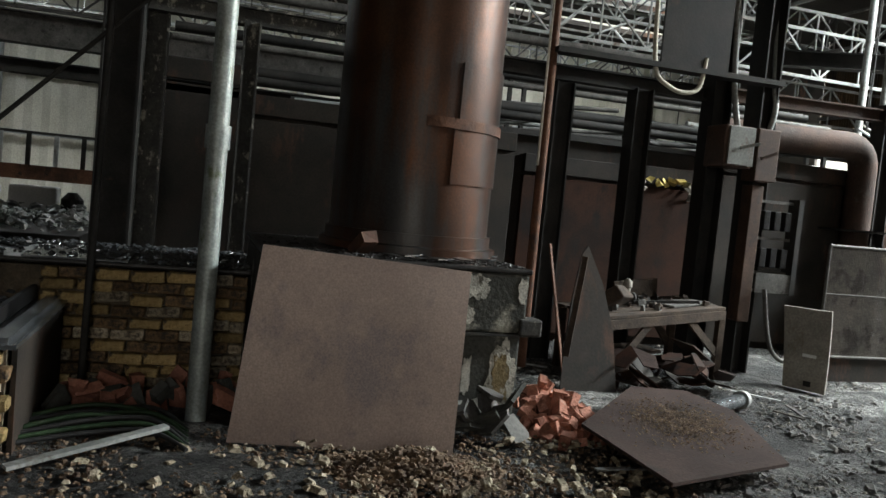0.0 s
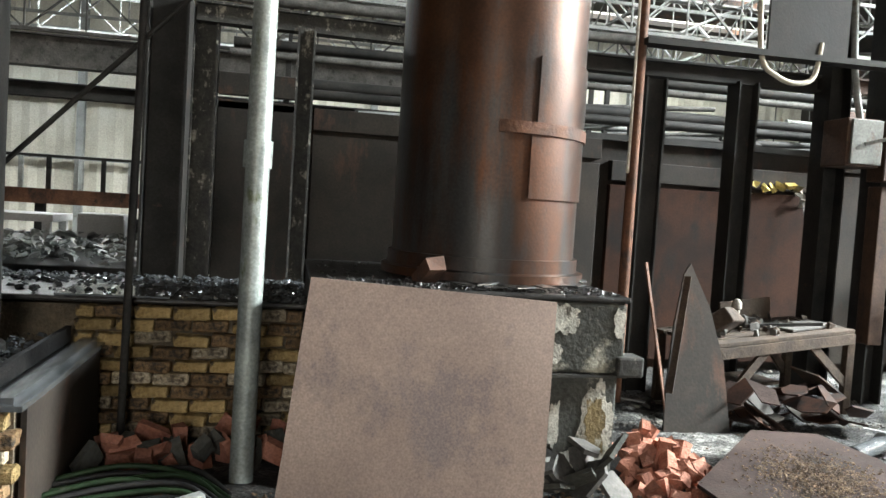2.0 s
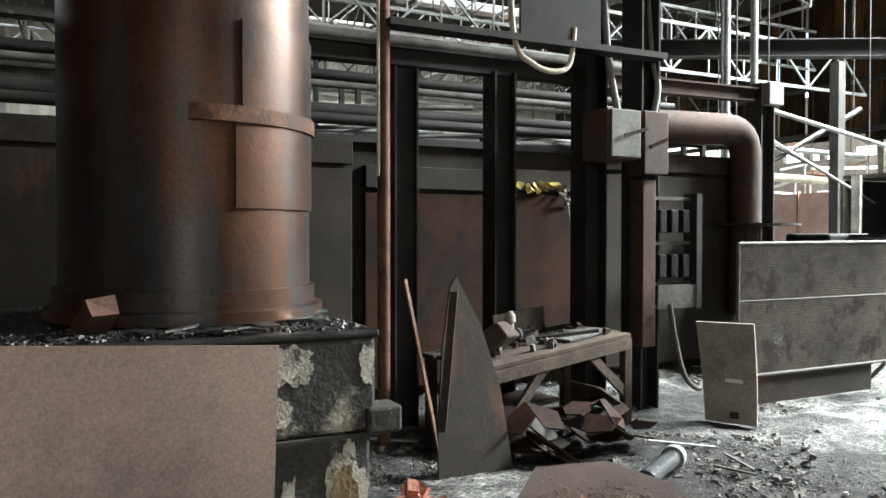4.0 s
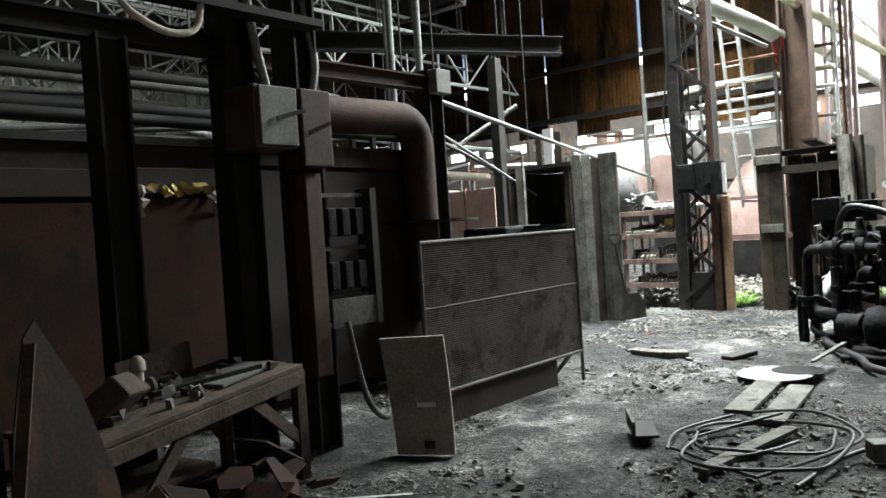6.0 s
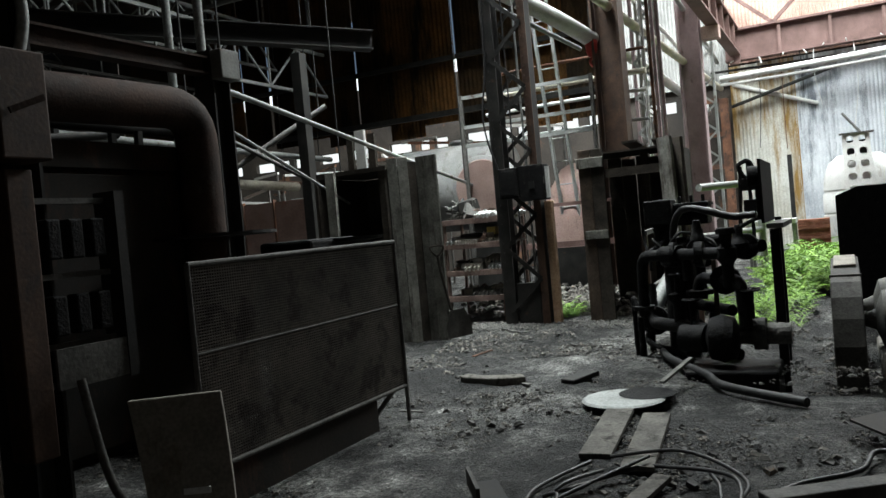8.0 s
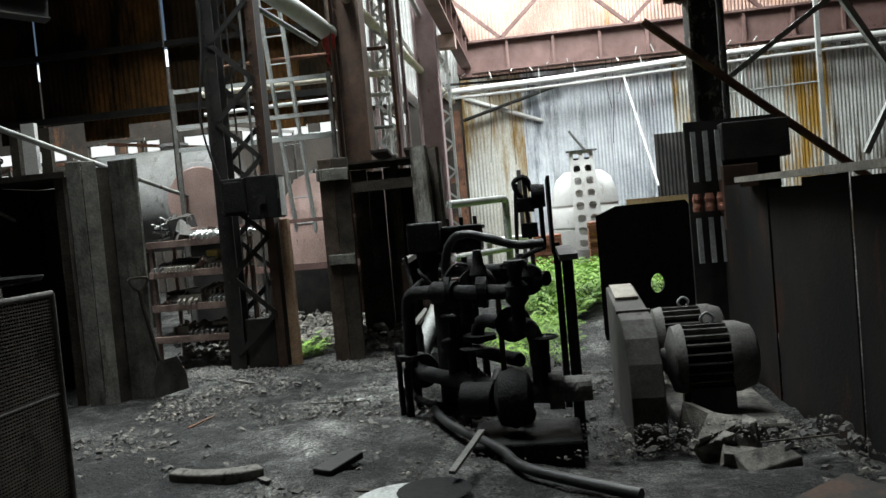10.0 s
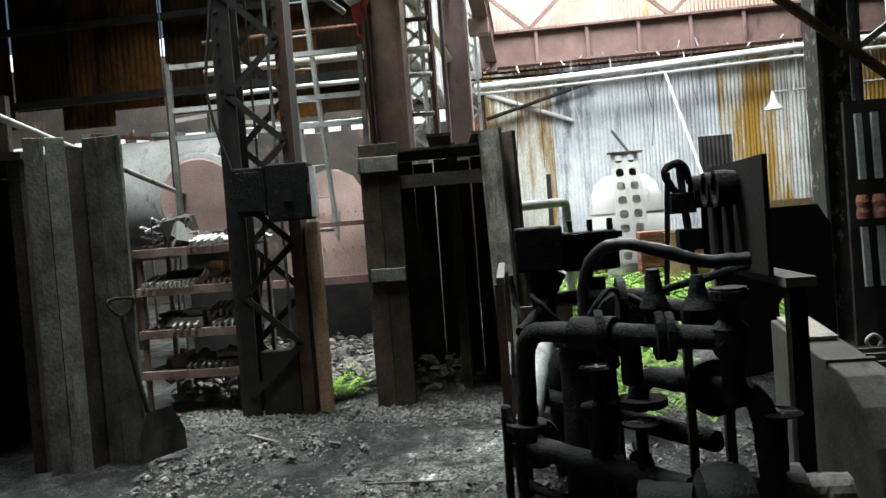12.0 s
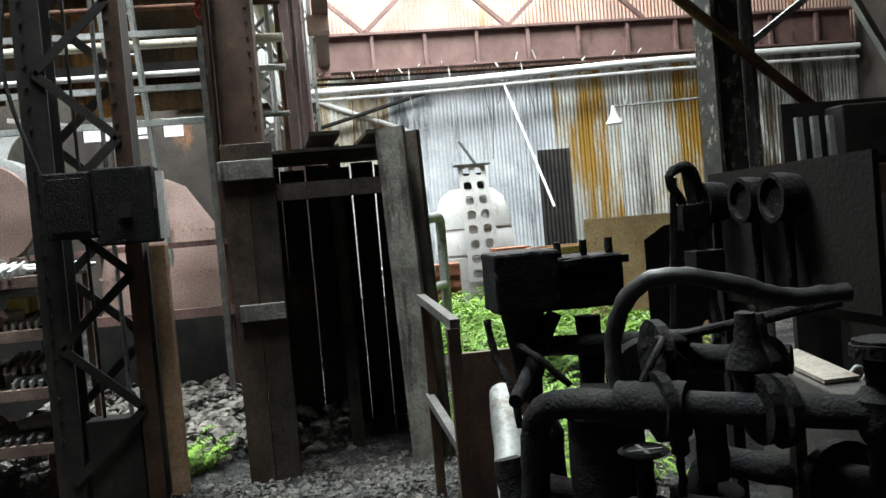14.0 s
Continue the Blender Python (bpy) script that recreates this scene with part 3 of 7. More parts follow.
# hanging rust-brown cladding across the hall, with slits of daylight between sheets
for k in range(16):
    y = 6.95 + k * 0.86
    rnd = random.Random(k + 50)
    z0 = 3.5 + 0.1 * k * 0.5 + rnd.uniform(-0.15, 0.2)
    solo("hanging_sheet", wavy((19.0 + 0.03 * (k % 2), y + (0.81 if k in (3, 6, 9, 10) else 0.9)), (19.0 + 0.03 * (k % 2), y), z0, ROOF, 0.1, 0.009), CORR_AMBER if k in (1, 4, 5, 8, 11) else CORR_RUST,
         "rust-brown corrugated sheet of the hanging cladding", "wall sheet", "hanging cladding", "structure")
solo("cladding_rail", bx(18.85, 18.95, 6.9, 20.7, 5.2, 5.3), BLACK, "sooty steel rail across the hanging cladding", "rail")
solo("cladding_rail", bx(18.85, 18.95, 6.9, 20.7, 4.0, 4.12), BLACK, "sooty steel rail across the hanging cladding", "rail")


# ---- the furnace ----
furnace = thing("furnace", (3.5, 9, 0), "long soot-blackened steel furnace casing with rusty panels", "furnace")
part("casing", bx(-0.3, 8.42, 7.95, 11.2, 0, 2.3), SOOT, furnace)
part("top_plate", bx(-0.35, 8.46, 7.88, 11.25, 2.3, 2.36), BLACK, furnace)
for x0, x1, top, mat in ((-0.2, 0.62, 2.62, SOOT), (0.66, 2.1, 2.36, SOOT), (2.14, 3.5, 2.3, SOOT), (3.62, 4.84, 2.1, REDSOOT), (5.0, 6.05, 2.12, REDSOOT), (6.1, 8.3, 2.36, SOOT)):
    part("panel", bx(x0, x1, 7.88, 7.95, 0.1, top - 0.24), mat, furnace, bevel=0.008)
    part("panel_head", bx(x0, x1, 7.86, 7.95, top - 0.2, top), SOOT, furnace, bevel=0.006)
rag = random.Random(4)
for x, z in ((5.06, 1.78), (5.07, 1.86), (5.1, 1.94), (5.2, 1.97), (5.3, 1.95), (5.4, 1.95), (5.5, 1.96), (5.6, 1.97), (5.68, 1.95), (5.73, 1.88), (5.75, 1.8)):
    part("lagging", lump((x, 7.83, z), (0.11, 0.03, 0.05 + 0.03 * rag.random()), int(x * 100), None, 0.3), YELLOWTAPE if 5.15 < x < 5.65 else CARD, furnace, "torn yellow lagging round a door")
part("door_chain", rod((5.74, 7.8, 1.8), (5.84, 7.6, 0.8), 0.008), GREYSTEEL, furnace)


def post(x, y, w, z0, z1, mat, label, d=0.2):
    return solo("steel_post", hbeam((x, y, z0), (x, y, z1), w, d, None, 0.018, True), mat, label, "post", "furnace posts")


post(-0.46, 6.72, 0.26, 0, 2.96, BLACK, "thick soot-black steel post beside the furnace", 0.3)
post(-0.23, 7.02, 0.15, 0, 3.0, FLAKE, "steel post with flaking pale paint beside the furnace")
post(0.55, 6.86, 0.16, 0, 2.86, FLAKE, "steel post with flaking pale paint beside the furnace", 0.14)
post(3.56, 6.92, 0.13, 0, 2.76, BLACK, "soot-black steel post in front of the furnace")
post(4.42, 6.92, 0.2, 0, 2.8, BLACK, "soot-black steel post in front of the furnace")
post(5.28, 6.86, 0.22, 0, 4.2, BLACK, "soot-black steel post carrying switch boxes", 0.22)
post(5.68, 6.66, 0.26, 0, 4.2, BLACK, "soot-black steel post carrying switch boxes", 0.2)
post(8.62, 7.95, 0.22, 0, 3.25, BLACK, "soot-black steel post at the end of the furnace", 0.22)
solo("red_pipe_post", rod((3.22, 6.5, 0), (3.22, 6.5, 3.9), 0.045), RUST, "rusty red upright pipe before the furnace", "pipe", smooth=True)
solo("conduit", tube([(3.172, 6.48, 3.5), (3.17, 6.476, 2.8), (3.173, 6.48, 2.0), (3.17, 6.478, 1.9)], 0.012), PALEPIPE, "thin pale cable down a rusty pipe", "cable")
solo("furnace_beam", hbeam((-0.3, 6.95, 2.93), (2.6, 6.95, 2.9), 0.14, 0.16), FLAKE, "steel beam with flaking paint over the furnace posts", "beam")
solo("furnace_beam", hbeam((2.62, 6.95, 2.85), (5.2, 6.95, 2.86), 0.14, 0.15), BLACK, "soot-black steel beam over the furnace posts", "beam")
solo("angle_rail", bar((3.22, 6.46, 2.96), (5.72, 6.46, 2.97), 0.17, 0.05), BLACK, "soot-black angle rail between posts", "rail")
solo("furnace_beam", hbeam((5.8, 7.95, 3.08), (8.75, 7.95, 3.12), 0.14, 0.16), FLUE, "sooty rusty steel beam above the furnace end", "beam")
solo("steel_hoarding", bx(4.3, 5.05, 6.41, 6.44, 2.96, 3.75), BLACK, "dark steel panel hung above the bench", "panel")
solo("loop_cable", tube([(4.2, 6.42, 3.6), (4.25, 6.42, 2.95), (4.4, 6.4, 2.78), (4.6, 6.4, 2.74), (4.75, 6.41, 2.82), (4.8, 6.42, 3.1)], 0.022), PALEPIPE, "pale cable hanging in a loop", "cable", smooth=True)

# flue pipe with an elbow at the furnace end
flue = thing("flue_pipe", (8.1, 7.7, 1.5), "rusty elbowed flue pipe at the furnace end", "pipe")
part("pipe", bent([(5.9, 7.72, 2.6), (8.12, 7.72, 2.66), (8.12, 7.72, 0.6)], 0.17, 0.32, None, 20), FLUE, flue, smooth=True)
part("flange", lathe((8.12, 7.62, 1.6), [(0.5, -0.012), (0.5, 0.012)], 28), BLACK, flue)

# ---- brick pedestal with its chimney ----
ped = thing("brick_pedestal", (1.5, 5.4, 0), "square brick chimney base with flaking white paint", "base")
part("lower", bx(0.62, 2.33, 4.52, 6.2, 0, 0.64), PLASTER, ped, bevel=0.02)
part("upper", bx(0.62, 2.33, 4.46, 6.2, 0.66, 1.05), PLASTER, ped, bevel=0.02)
part("top_slab", bx(0.61, 2.345, 4.45, 6.22, 1.05, 1.085), OILY, ped, bevel=0.012)


def flake(x0, x1, z0, z1, y, seed, proud=0.006):
    """A ragged remnant of a coat on a wall that faces south."""
    bm = bmesh.new()
    cx, cz, n = (x0 + x1) / 2, (z0 + z1) / 2, 72
    ring = []
    for k in range(n):
        a = 2 * math.pi * k / n
        ca, sa = math.cos(a), math.sin(a)
        sq = min(1 / max(abs(ca), 1e-4), 1 / max(abs(sa), 1e-4)) ** 0.6
        r = sq * (0.84 + 0.3 * noise.noise((ca * 2.2 + seed, sa * 2.2, 0)) + 0.16 * noise.noise((ca * 9 + seed, sa * 9, 4)))
        ring.append((min(max(cx + ca * r * (x1 - x0) / 2, x0), x1), min(max(cz + sa * r * (z1 - z0) / 2, z0), z1)))
    front = [bm.verts.new((x, y - proud, z)) for x, z in ring]
    back = [bm.verts.new((x, y + 0.01, z)) for x, z in ring]
    mid = bm.verts.new((cx, y - proud, cz))
    for k in range(n):
        j = (k + 1) % n
        bm.faces.new((front[k], front[j], mid))
        bm.faces.new((front[j], front[k], back[k], back[j]))
    return bm


for k, (x0, x1, z0, z1, y) in enumerate(((1.86, 2.06, 0.86, 1.045, 4.46), (1.86, 1.97, 0.7, 0.835, 4.46), (2.25, 2.325, 0.84, 1.04, 4.46),
                                         (2.1, 2.325, 0.06, 0.63, 4.52), (1.93, 2.0, 0.22, 0.5, 4.52), (2.0, 2.12, 0.1, 0.22, 4.52))):
    part("paint_remnant", flake(x0, x1, z0, z1, y, 3.7 * k + 1), LIMEWASH, ped, "flaking white limewash")
part("bare_patch", flake(2.14, 2.27, 0.18, 0.54, 4.52, 9.3, 0.01), BAREPATCH, ped, "bare ochre patch in the limewash")
part("ledge", bx(0.62, 2.345, 4.445, 4.53, 0.64, 0.655), FLAKE, ped, "pale mortar ledge")
part("loose_brick", bx(2.28, 2.44, 4.43, 4.58, 0.645, 0.76), FLAKE, ped, bevel=0.015)
chim = thing("chimney", (1.72, 5.4, 1.1), "rust-streaked steel chimney flue with riveted patches", "chimney")
part("foot_ring", lathe((1.72, 5.4, 1.1), [(0.65, 0), (0.65, 0.05), (0.61, 0.06), (0.61, 0.14)], 48), CHIMNEY, chim, smooth=True)
part("flue", lathe((1.72, 5.4, 1.2), [(0.585, 0), (0.585, 9.9)], 64), CHIMNEY, chim, smooth=True)


def curved_patch(a0, a1, z0, z1, r):
    bm = bmesh.new()
    cols = []
    for k in range(41):
        a = radians(a0 + (a1 - a0) * k / 40)
        cols.append([bm.verts.new((1.72 + rr * math.cos(a), 5.4 + rr * math.sin(a), z)) for rr in (r, r + 0.012) for z in (z0, z1)])
    for p, q in zip(cols, cols[1:]):
        for i, j in ((0, 1), (1, 3), (3, 2), (2, 0)):
            bm.faces.new((p[i], q[i], q[j], p[j]))
    bm.faces.new([cols[0][i] for i in (0, 1, 3, 2)])
    bm.faces.new([cols[-1][i] for i in (2, 3, 1, 0)])
    return bm


part("patch", curved_patch(-80, -22, 1.6, 1.98, 0.586), CHIMNEY, chim, smooth=True)
part("patch", curved_patch(-77, -22, 2.03, 2.42, 0.586), CHIMNEY, chim, smooth=True)
part("band", curved_patch(-99, -16, 1.97, 2.04, 0.6), RUST, chim, smooth=True)
part("seam_band", curved_patch(-180, 180, 3.05, 3.1, 0.586), RUST, chim, smooth=True)

# steel sheet that leans against the pedestal, slightly bowed
sheet = bmesh.new()
ca, cb, cc, cd = [Vector(c) for c in ((0.47, 4.2, 0.02), (1.75, 4.02, 0.0), (1.9, 4.42, 1.05), (0.6, 4.4, 1.13))]
rows = []
for i in range(13):
    row = []
    for j in range(13):
        s, t = i / 12, j / 12
        c = (ca * (1 - s) + cb * s) * (1 - t) + (cd * (1 - s) + cc * s) * t
        c.y += 0.012 * math.sin(math.pi * s) * math.sin(math.pi * t) + 0.004 * noise.noise((s * 3, t * 3, 0))
        row.append((sheet.verts.new(c), sheet.verts.new(c + Vector((0, -0.012, 0)))))
    rows.append(row)
for i in range(12):
    for j in range(12):
        a, b, c, d = rows[i][j], rows[i + 1][j], rows[i + 1][j + 1], rows[i][j + 1]
        sheet.faces.new((a[0], b[0], c[0], d[0]))
        sheet.faces.new((d[1], c[1], b[1], a[1]))
rim = [rows[i][0] for i in range(13)] + [rows[12][j] for j in range(1, 13)] + [rows[i][12] for i in range(11, -1, -1)] + [rows[0][j] for j in range(11, 0, -1)]
for a, b in zip(rim, rim[1:] + rim[:1]):
    sheet.faces.new((a[0], a[1], b[1], b[0]))
solo("steel_sheet", sheet, SHEET, "dusty brown steel sheet leaning on the pedestal", "sheet", smooth=True)

# galvanised pipe and thin rods
pipe = thing("upright_pipe", (0.3, 4.63, 0), "galvanised upright pipe with a collar, greenish at its foot", "pipe")
part("tube", rod((0.3, 4.62, 0), (0.31, 4.66, 4.6), 0.062, None, 20), GALV, pipe, smooth=True)
part("collar", rod((0.303, 4.64, 1.66), (0.304, 4.64, 1.8), 0.074, None, 20), GALV, pipe, smooth=True)
solo("support_rod", rod((-0.435, 5.3, 0), (-0.39, 5.3, 3.4), 0.024), BLACK, "thin soot-black upright support rod", "rod", smooth=True)
solo("diagonal_rod", rod((-1.33, 5.335, 1.4), (0.2, 5.335, 3.02), 0.016), BLACK, "thin black diagonal stay rod", "rod")

# ---- yellow brick trough beside the pedestal ----
def bricks(parent, mat, p, right, courses, length, z0, bl=0.225, bh=0.072, gap=0.011, depth=0.1, seed=1, rag=0.0):
    """Courses of single bricks on a wall face that starts at p and runs along right, all on shared meshes."""
    rnd = random.Random(seed)
    right = Vector((*right, 0)).normalized()
    back = Vector((-right.y, right.x, 0))
    turn = Matrix((right, back, Vector((0, 0, 1)))).transposed().to_4x4()
    shared = {}
    for c in range(courses):
        x = -(bl / 2 if c % 2 else 0.0)
        while x < length - 0.03:
            a, b = max(x, 0), min(x + bl, length)
            w = round(b - a - gap, 3)
            look_of = rnd.choice((0, 0, 0, 1, 1, 2)) if x < 0.62 * length else rnd.choice((0, 1, 2, 2))
            key = (w, look_of, rnd.randrange(3))
            if w > 0.03:
                if key not in shared:
                    bm = bx(0, w, 0, depth, 0, bh - gap)
                    for v in bm.verts:
                        v.co += Vector((rnd.uniform(-0.012, 0.004), rnd.uniform(-0.004, 0.014), rnd.uniform(-0.008, 0.003)))
                    bmesh.ops.bevel(bm, geom=[e for e in bm.edges], offset=rnd.uniform(0.006, 0.012), segments=1, affect='EDGES')
                    me = bpy.data.meshes.new("brick")
                    bm.to_mesh(me)
                    bm.free()
                    me.materials.append((mat, BROWNBRICK, PALEBRICK)[look_of])
                    shared[key] = me
                ob = new("brick", shared[key])
                link(ob, parent)
                at = Vector(p) + right * (a + gap / 2) + back * rnd.uniform(-0.012, 0.012 + rag) + Vector((0, 0, z0 + c * bh + rnd.uniform(-0.006, 0.004)))
                ob.matrix_basis = Matrix.Translation(at) @ turn @ Euler((0, rnd.uniform(-0.05, 0.05), rnd.uniform(-0.07, 0.07))).to_matrix().to_4x4()
            x += bl


trough = thing("brick_trough", (-0.1, 6, 0), "yellow firebrick trough with oily scrap along its top", "trough")
part("core", bx(-2.6, 0.6, 5.5, 6.6, 0, 0.8), MORTAR, trough)
bricks(trough, YELLOWBRICK, (-0.74, 5.4, 0), (1, 0), 10, 1.34, 0.01, bh=0.081, seed=3, rag=0.03)
part("top", bx(-2.6, 0.62, 5.4, 6.62, 0.825, 0.86), OILY, trough, "black oily top plate", bevel=0.015)
part("wet_plate", bx(-0.85, -0.2, 5.38, 5.95, 0.864, 0.876), WETPLATE, trough, "wet shining steel plate")
block = thing("brick_plinth", (-1.4, 4.4, 0), "yellow brick plinth with steel channels on top", "plinth")
part("core", bx(-2.6, -0.62, 4.0, 5.36, 0, 0.56), MORTAR, block)
bricks(block, YELLOWBRICK, (-2.0, 3.91, 0), (1, 0), 7, 1.42, 0.03, 0.23, 0.075, seed=5)
# a plain dark slab covers the east face, which has no bricks
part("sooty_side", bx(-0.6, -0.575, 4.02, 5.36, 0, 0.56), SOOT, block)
part("plate", bx(-2.6, -0.56, 3.9, 5.4, 0.565, 0.59), WETPLATE, block, "wet steel cover plate")
part("channel", bar((-0.76, 3.95, 0.64), (-0.76, 5.38, 0.64), 0.03, 0.09), TANKIRON, block)
part("channel", bar((-0.64, 3.92, 0.605), (-0.64, 5.38, 0.605), 0.08, 0.03), WETPLATE, block)
black_col = thing("black_stack", (-1.45, 4.7, 0.6), "smooth black steel stack on the brick plinth", "stack")
part("shaft", lathe((-1.33, 4.92, 0.6), [(0.36, 0), (0.36, 0.04), (0.33, 0.05), (0.33, 8)], 40), BLACK, black_col, smooth=True)

# ---- bench and what lies about it ----
bench = thing("workbench", (4.4, 6.3, 0), "rough dusty timber workbench sagging at one end", "workbench")
FL, FR, BR, BL = Vector((3.72, 5.9, 0.6)), Vector((5.17, 6.17, 0.72)), Vector((5.04, 6.88, 0.73)), Vector((3.6, 6.62, 0.62))


def deck(u, v, h=0.0):
    """A place on the bench: u along its front, v towards its back, h above it."""
    return (FL * (1 - u) + FR * u) * (1 - v) + (BL * (1 - u) + BR * u) * v + Vector((0, 0, h))


for k in range(5):
    v = 0.1 + k * 0.2
    part("board", bar(deck(-0.02 + 0.02 * (k % 2), v, -0.02), deck(1.0 + 0.015 * (k % 3), v, -0.018), 0.138, 0.032), BENCHWOOD, bench, bevel=0.005)
part("apron", bar(deck(0, 0.02, -0.085), deck(1, 0.02, -0.08), 0.035, 0.09), BENCHWOOD, bench, bevel=0.004)
for u, v in ((0.02, 0.05), (0.985, 0.05), (0.02, 0.95), (0.985, 0.95)):
    foot = deck(u, v)
    foot.z = 0
    part("leg", bar(foot, deck(u, v, -0.036), 0.07, 0.07), BENCHWOOD, bench, bevel=0.005)
part("brace", bar(deck(0.97, 0.04, -0.46), deck(0.7, 0.04, -0.1), 0.03, 0.07), BENCHWOOD, bench)
part("brace", bar(deck(0.1, 0.04, -0.5), deck(0.38, 0.04, -0.1), 0.03, 0.07), BENCHWOOD, bench)
part("brace", bar(deck(0.97, 0.95, -0.5), deck(0.75, 0.95, -0.1), 0.03, 0.07), BENCHWOOD, bench)
part("shelf", bar(deck(0.05, 0.55, -0.42), deck(0.6, 0.55, -0.44), 0.4, 0.03), BENCHWOOD, bench)
# what lies on the bench
solo("dusty_block", lump(deck(0.2, 0.45, 0.085), (0.34, 0.3, 0.13), 31, None, 0.1), BENCHWOOD, "dust-covered block lying on the bench", "block", bevel=0.02)
solo("shelf_board", bar(deck(0.42, 0.93, 0.09), deck(0.8, 0.93, 0.1), 0.03, 0.19), BENCHWOOD, "dusty board standing at the back of the bench", "board", bevel=0.006)
solo("flat_plate", bar(deck(0.6, 0.35, 0.012), deck(0.95, 0.4, 0.012), 0.3, 0.02), DUSTIRON, "dusty flat plate lying on the bench", "plate", bevel=0.004)
solo("iron_bar", bar(deck(0.42, 0.5, 0.03), deck(0.85, 0.2, 0.035), 0.03, 0.03), BLACK, "black iron bar lying across the bench", "bar")
fit_ = thing("pipe_fitting", deck(0.4, 0.6), "dusty flanged pipe fitting standing on the bench", "fitting")
part("body", lathe(deck(0.4, 0.6, 0.06), [(0.035, -0.08), (0.06, -0.07), (0.06, -0.05), (0.035, -0.03), (0.035, 0.05), (0.06, 0.06), (0.06, 0.08), (0.03, 0.08)], 18, 'x'), DUSTIRON, fit_, smooth=True)
part("neck", lathe(deck(0.4, 0.6, 0.06), [(0.03, 0.0), (0.03, 0.1), (0.045, 0.11), (0.04, 0.16), (0.015, 0.19)], 14), CARD, fit_, smooth=True)
# spear-shaped plate leaning before the bench
spear = bmesh.new()
outline = ((0.04, 1.215), (0.09, 1.08), (0.16, 0.9), (0.24, 0.5), (0.26, 0), (-0.2, 0), (-0.17, 0.3), (-0.1, 0.75), (-0.01, 1.14))
fr = [spear.verts.new((3.43 + a * 1.15, 5.6 + 0.24 * h, h)) for a, h in outline]
bk = [spear.verts.new((3.43 + a * 1.15, 5.618 + 0.24 * h, h)) for a, h in outline]
spear.faces.new(fr)
spear.faces.new(bk[::-1])
for k in range(len(fr)):
    spear.faces.new((fr[k], bk[k], bk[(k + 1) % len(fr)], fr[(k + 1) % len(fr)]))
solo("pointed_plate", spear, SOOT, "sooty pointed steel plate leaning by the bench", "plate")
solo("leaning_lath", bar((3.2, 5.56, 0.3), (3.42, 5.82, 1.12), 0.05, 0.012), BENCHWOOD, "dusty lath leaning beside a pointed plate", "lath")
solo("leaning_bar", bar((3.251, 5.62, 0.0), (3.094, 5.86, 1.206), 0.03, 0.012), RUST, "rusty flat bar leaning by the bench", "bar")
# fibre panel, slightly bent
curve = bmesh.new()
cols = []
for k in range(9):
    h = 0.78 * k / 8
    o = 0.05 * (k / 8) ** 2
    cols.append([curve.verts.new(p) for p in ((5.80 + 0.02 * k / 8, 6.02 + o + 0.1 * h, h), (5.98 + 0.1 * k / 8, 5.66 + o + 0.1 * h, h), (6.005 + 0.1 * k / 8, 5.675 + o + 0.1 * h, h), (5.825 + 0.02 * k / 8, 6.035 + o + 0.1 * h, h))])
for a, b in zip(cols, cols[1:]):
    for i in range(4):
        curve.faces.new((a[i], a[(i + 1) % 4], b[(i + 1) % 4], b[i]))
curve.faces.new(cols[0][::-1])
curve.faces.new(cols[-1])
fp = thing("fibre_panel", (5.9, 5.85, 0), "grey fibre panel standing on the ground by the mesh guard", "panel")
part("sheet", curve, CARD, fp, bevel=0.006)
part("label_plate", bar((5.865, 5.872, 0.34), (5.925, 5.757, 0.34), 0.006, 0.03), WHITEMETAL, fp, "small pale label plate")
# black bar stands for the dark inside a notch; no hole is cut
part("notch", bar((5.885, 5.84, 0.07), (5.915, 5.78, 0.07), 0.006, 0.05), BLACK, fp)

# switch boxes on the posts
sw = thing("switch_box", (5.2, 6.45, 2.1), "grey enamelled switch box with a lever, on a post", "switch box")
part("case", bx(5.09, 5.42, 6.38, 6.7, 2.09, 2.5), BROWNBOX, sw, bevel=0.01)
part("door", bx(5.12, 5.42, 6.355, 6.378, 2.11, 2.49), GREYBOX, sw, bevel=0.006)
part("lever", bar((5.24, 6.34, 2.28), (5.44, 6.3, 2.34), 0.02, 0.03), GREYBOX, sw)
sw2 = thing("switch_box", (5.6, 6.45, 2.0), "narrow brown enamelled switch box on a post", "switch box")
part("case", bx(5.46, 5.72, 6.36, 6.57, 1.98, 2.5), BROWNBOX, sw2, bevel=0.01)
part("lever", bar((5.5, 6.34, 2.2), (5.66, 6.31, 2.27), 0.02, 0.03), BROWNBOX, sw2)
gear = thing("switchgear_frame", (5.8, 6.5, 0.8), "burnt-out open switchgear frame with fuse blocks", "switchgear")
part("side_post", bx(5.5, 5.64, 6.42, 6.58, 0.55, 1.94), BROWNBOX, gear, bevel=0.008)
part("side_post", bx(6.1, 6.16, 6.42, 6.58, 0.85, 1.84), BLACK, gear)
for z in (0.86, 1.05, 1.4, 1.78):
    part("crossbar", bx(5.64, 6.1, 6.5, 6.53, z, z + 0.03), DUSTIRON, gear)
for z in (1.12, 1.5):
    for x in (5.7, 5.83, 5.96):
        fuse = part("fuse_block", bx(x, x + 0.08, 6.44, 6.52, z, z + 0.2), TANKIRON, gear, bevel=0.01)
part("cover", bx(5.68, 6.12, 6.43, 6.45, 0.86, 1.06), DUSTIRON, gear)
for x, dx in ((5.34, -0.06), (5.72, 0.05)):
    solo("conduit", tube([(x, 6.55, 2.5), (x + dx, 6.55, 2.75), (x + dx, 6.62, 3.1), (x + dx, 6.73, 4.2)], 0.03), GREYSTEEL, "grey conduit rising from a switch box", "conduit", "conduits", smooth=True)
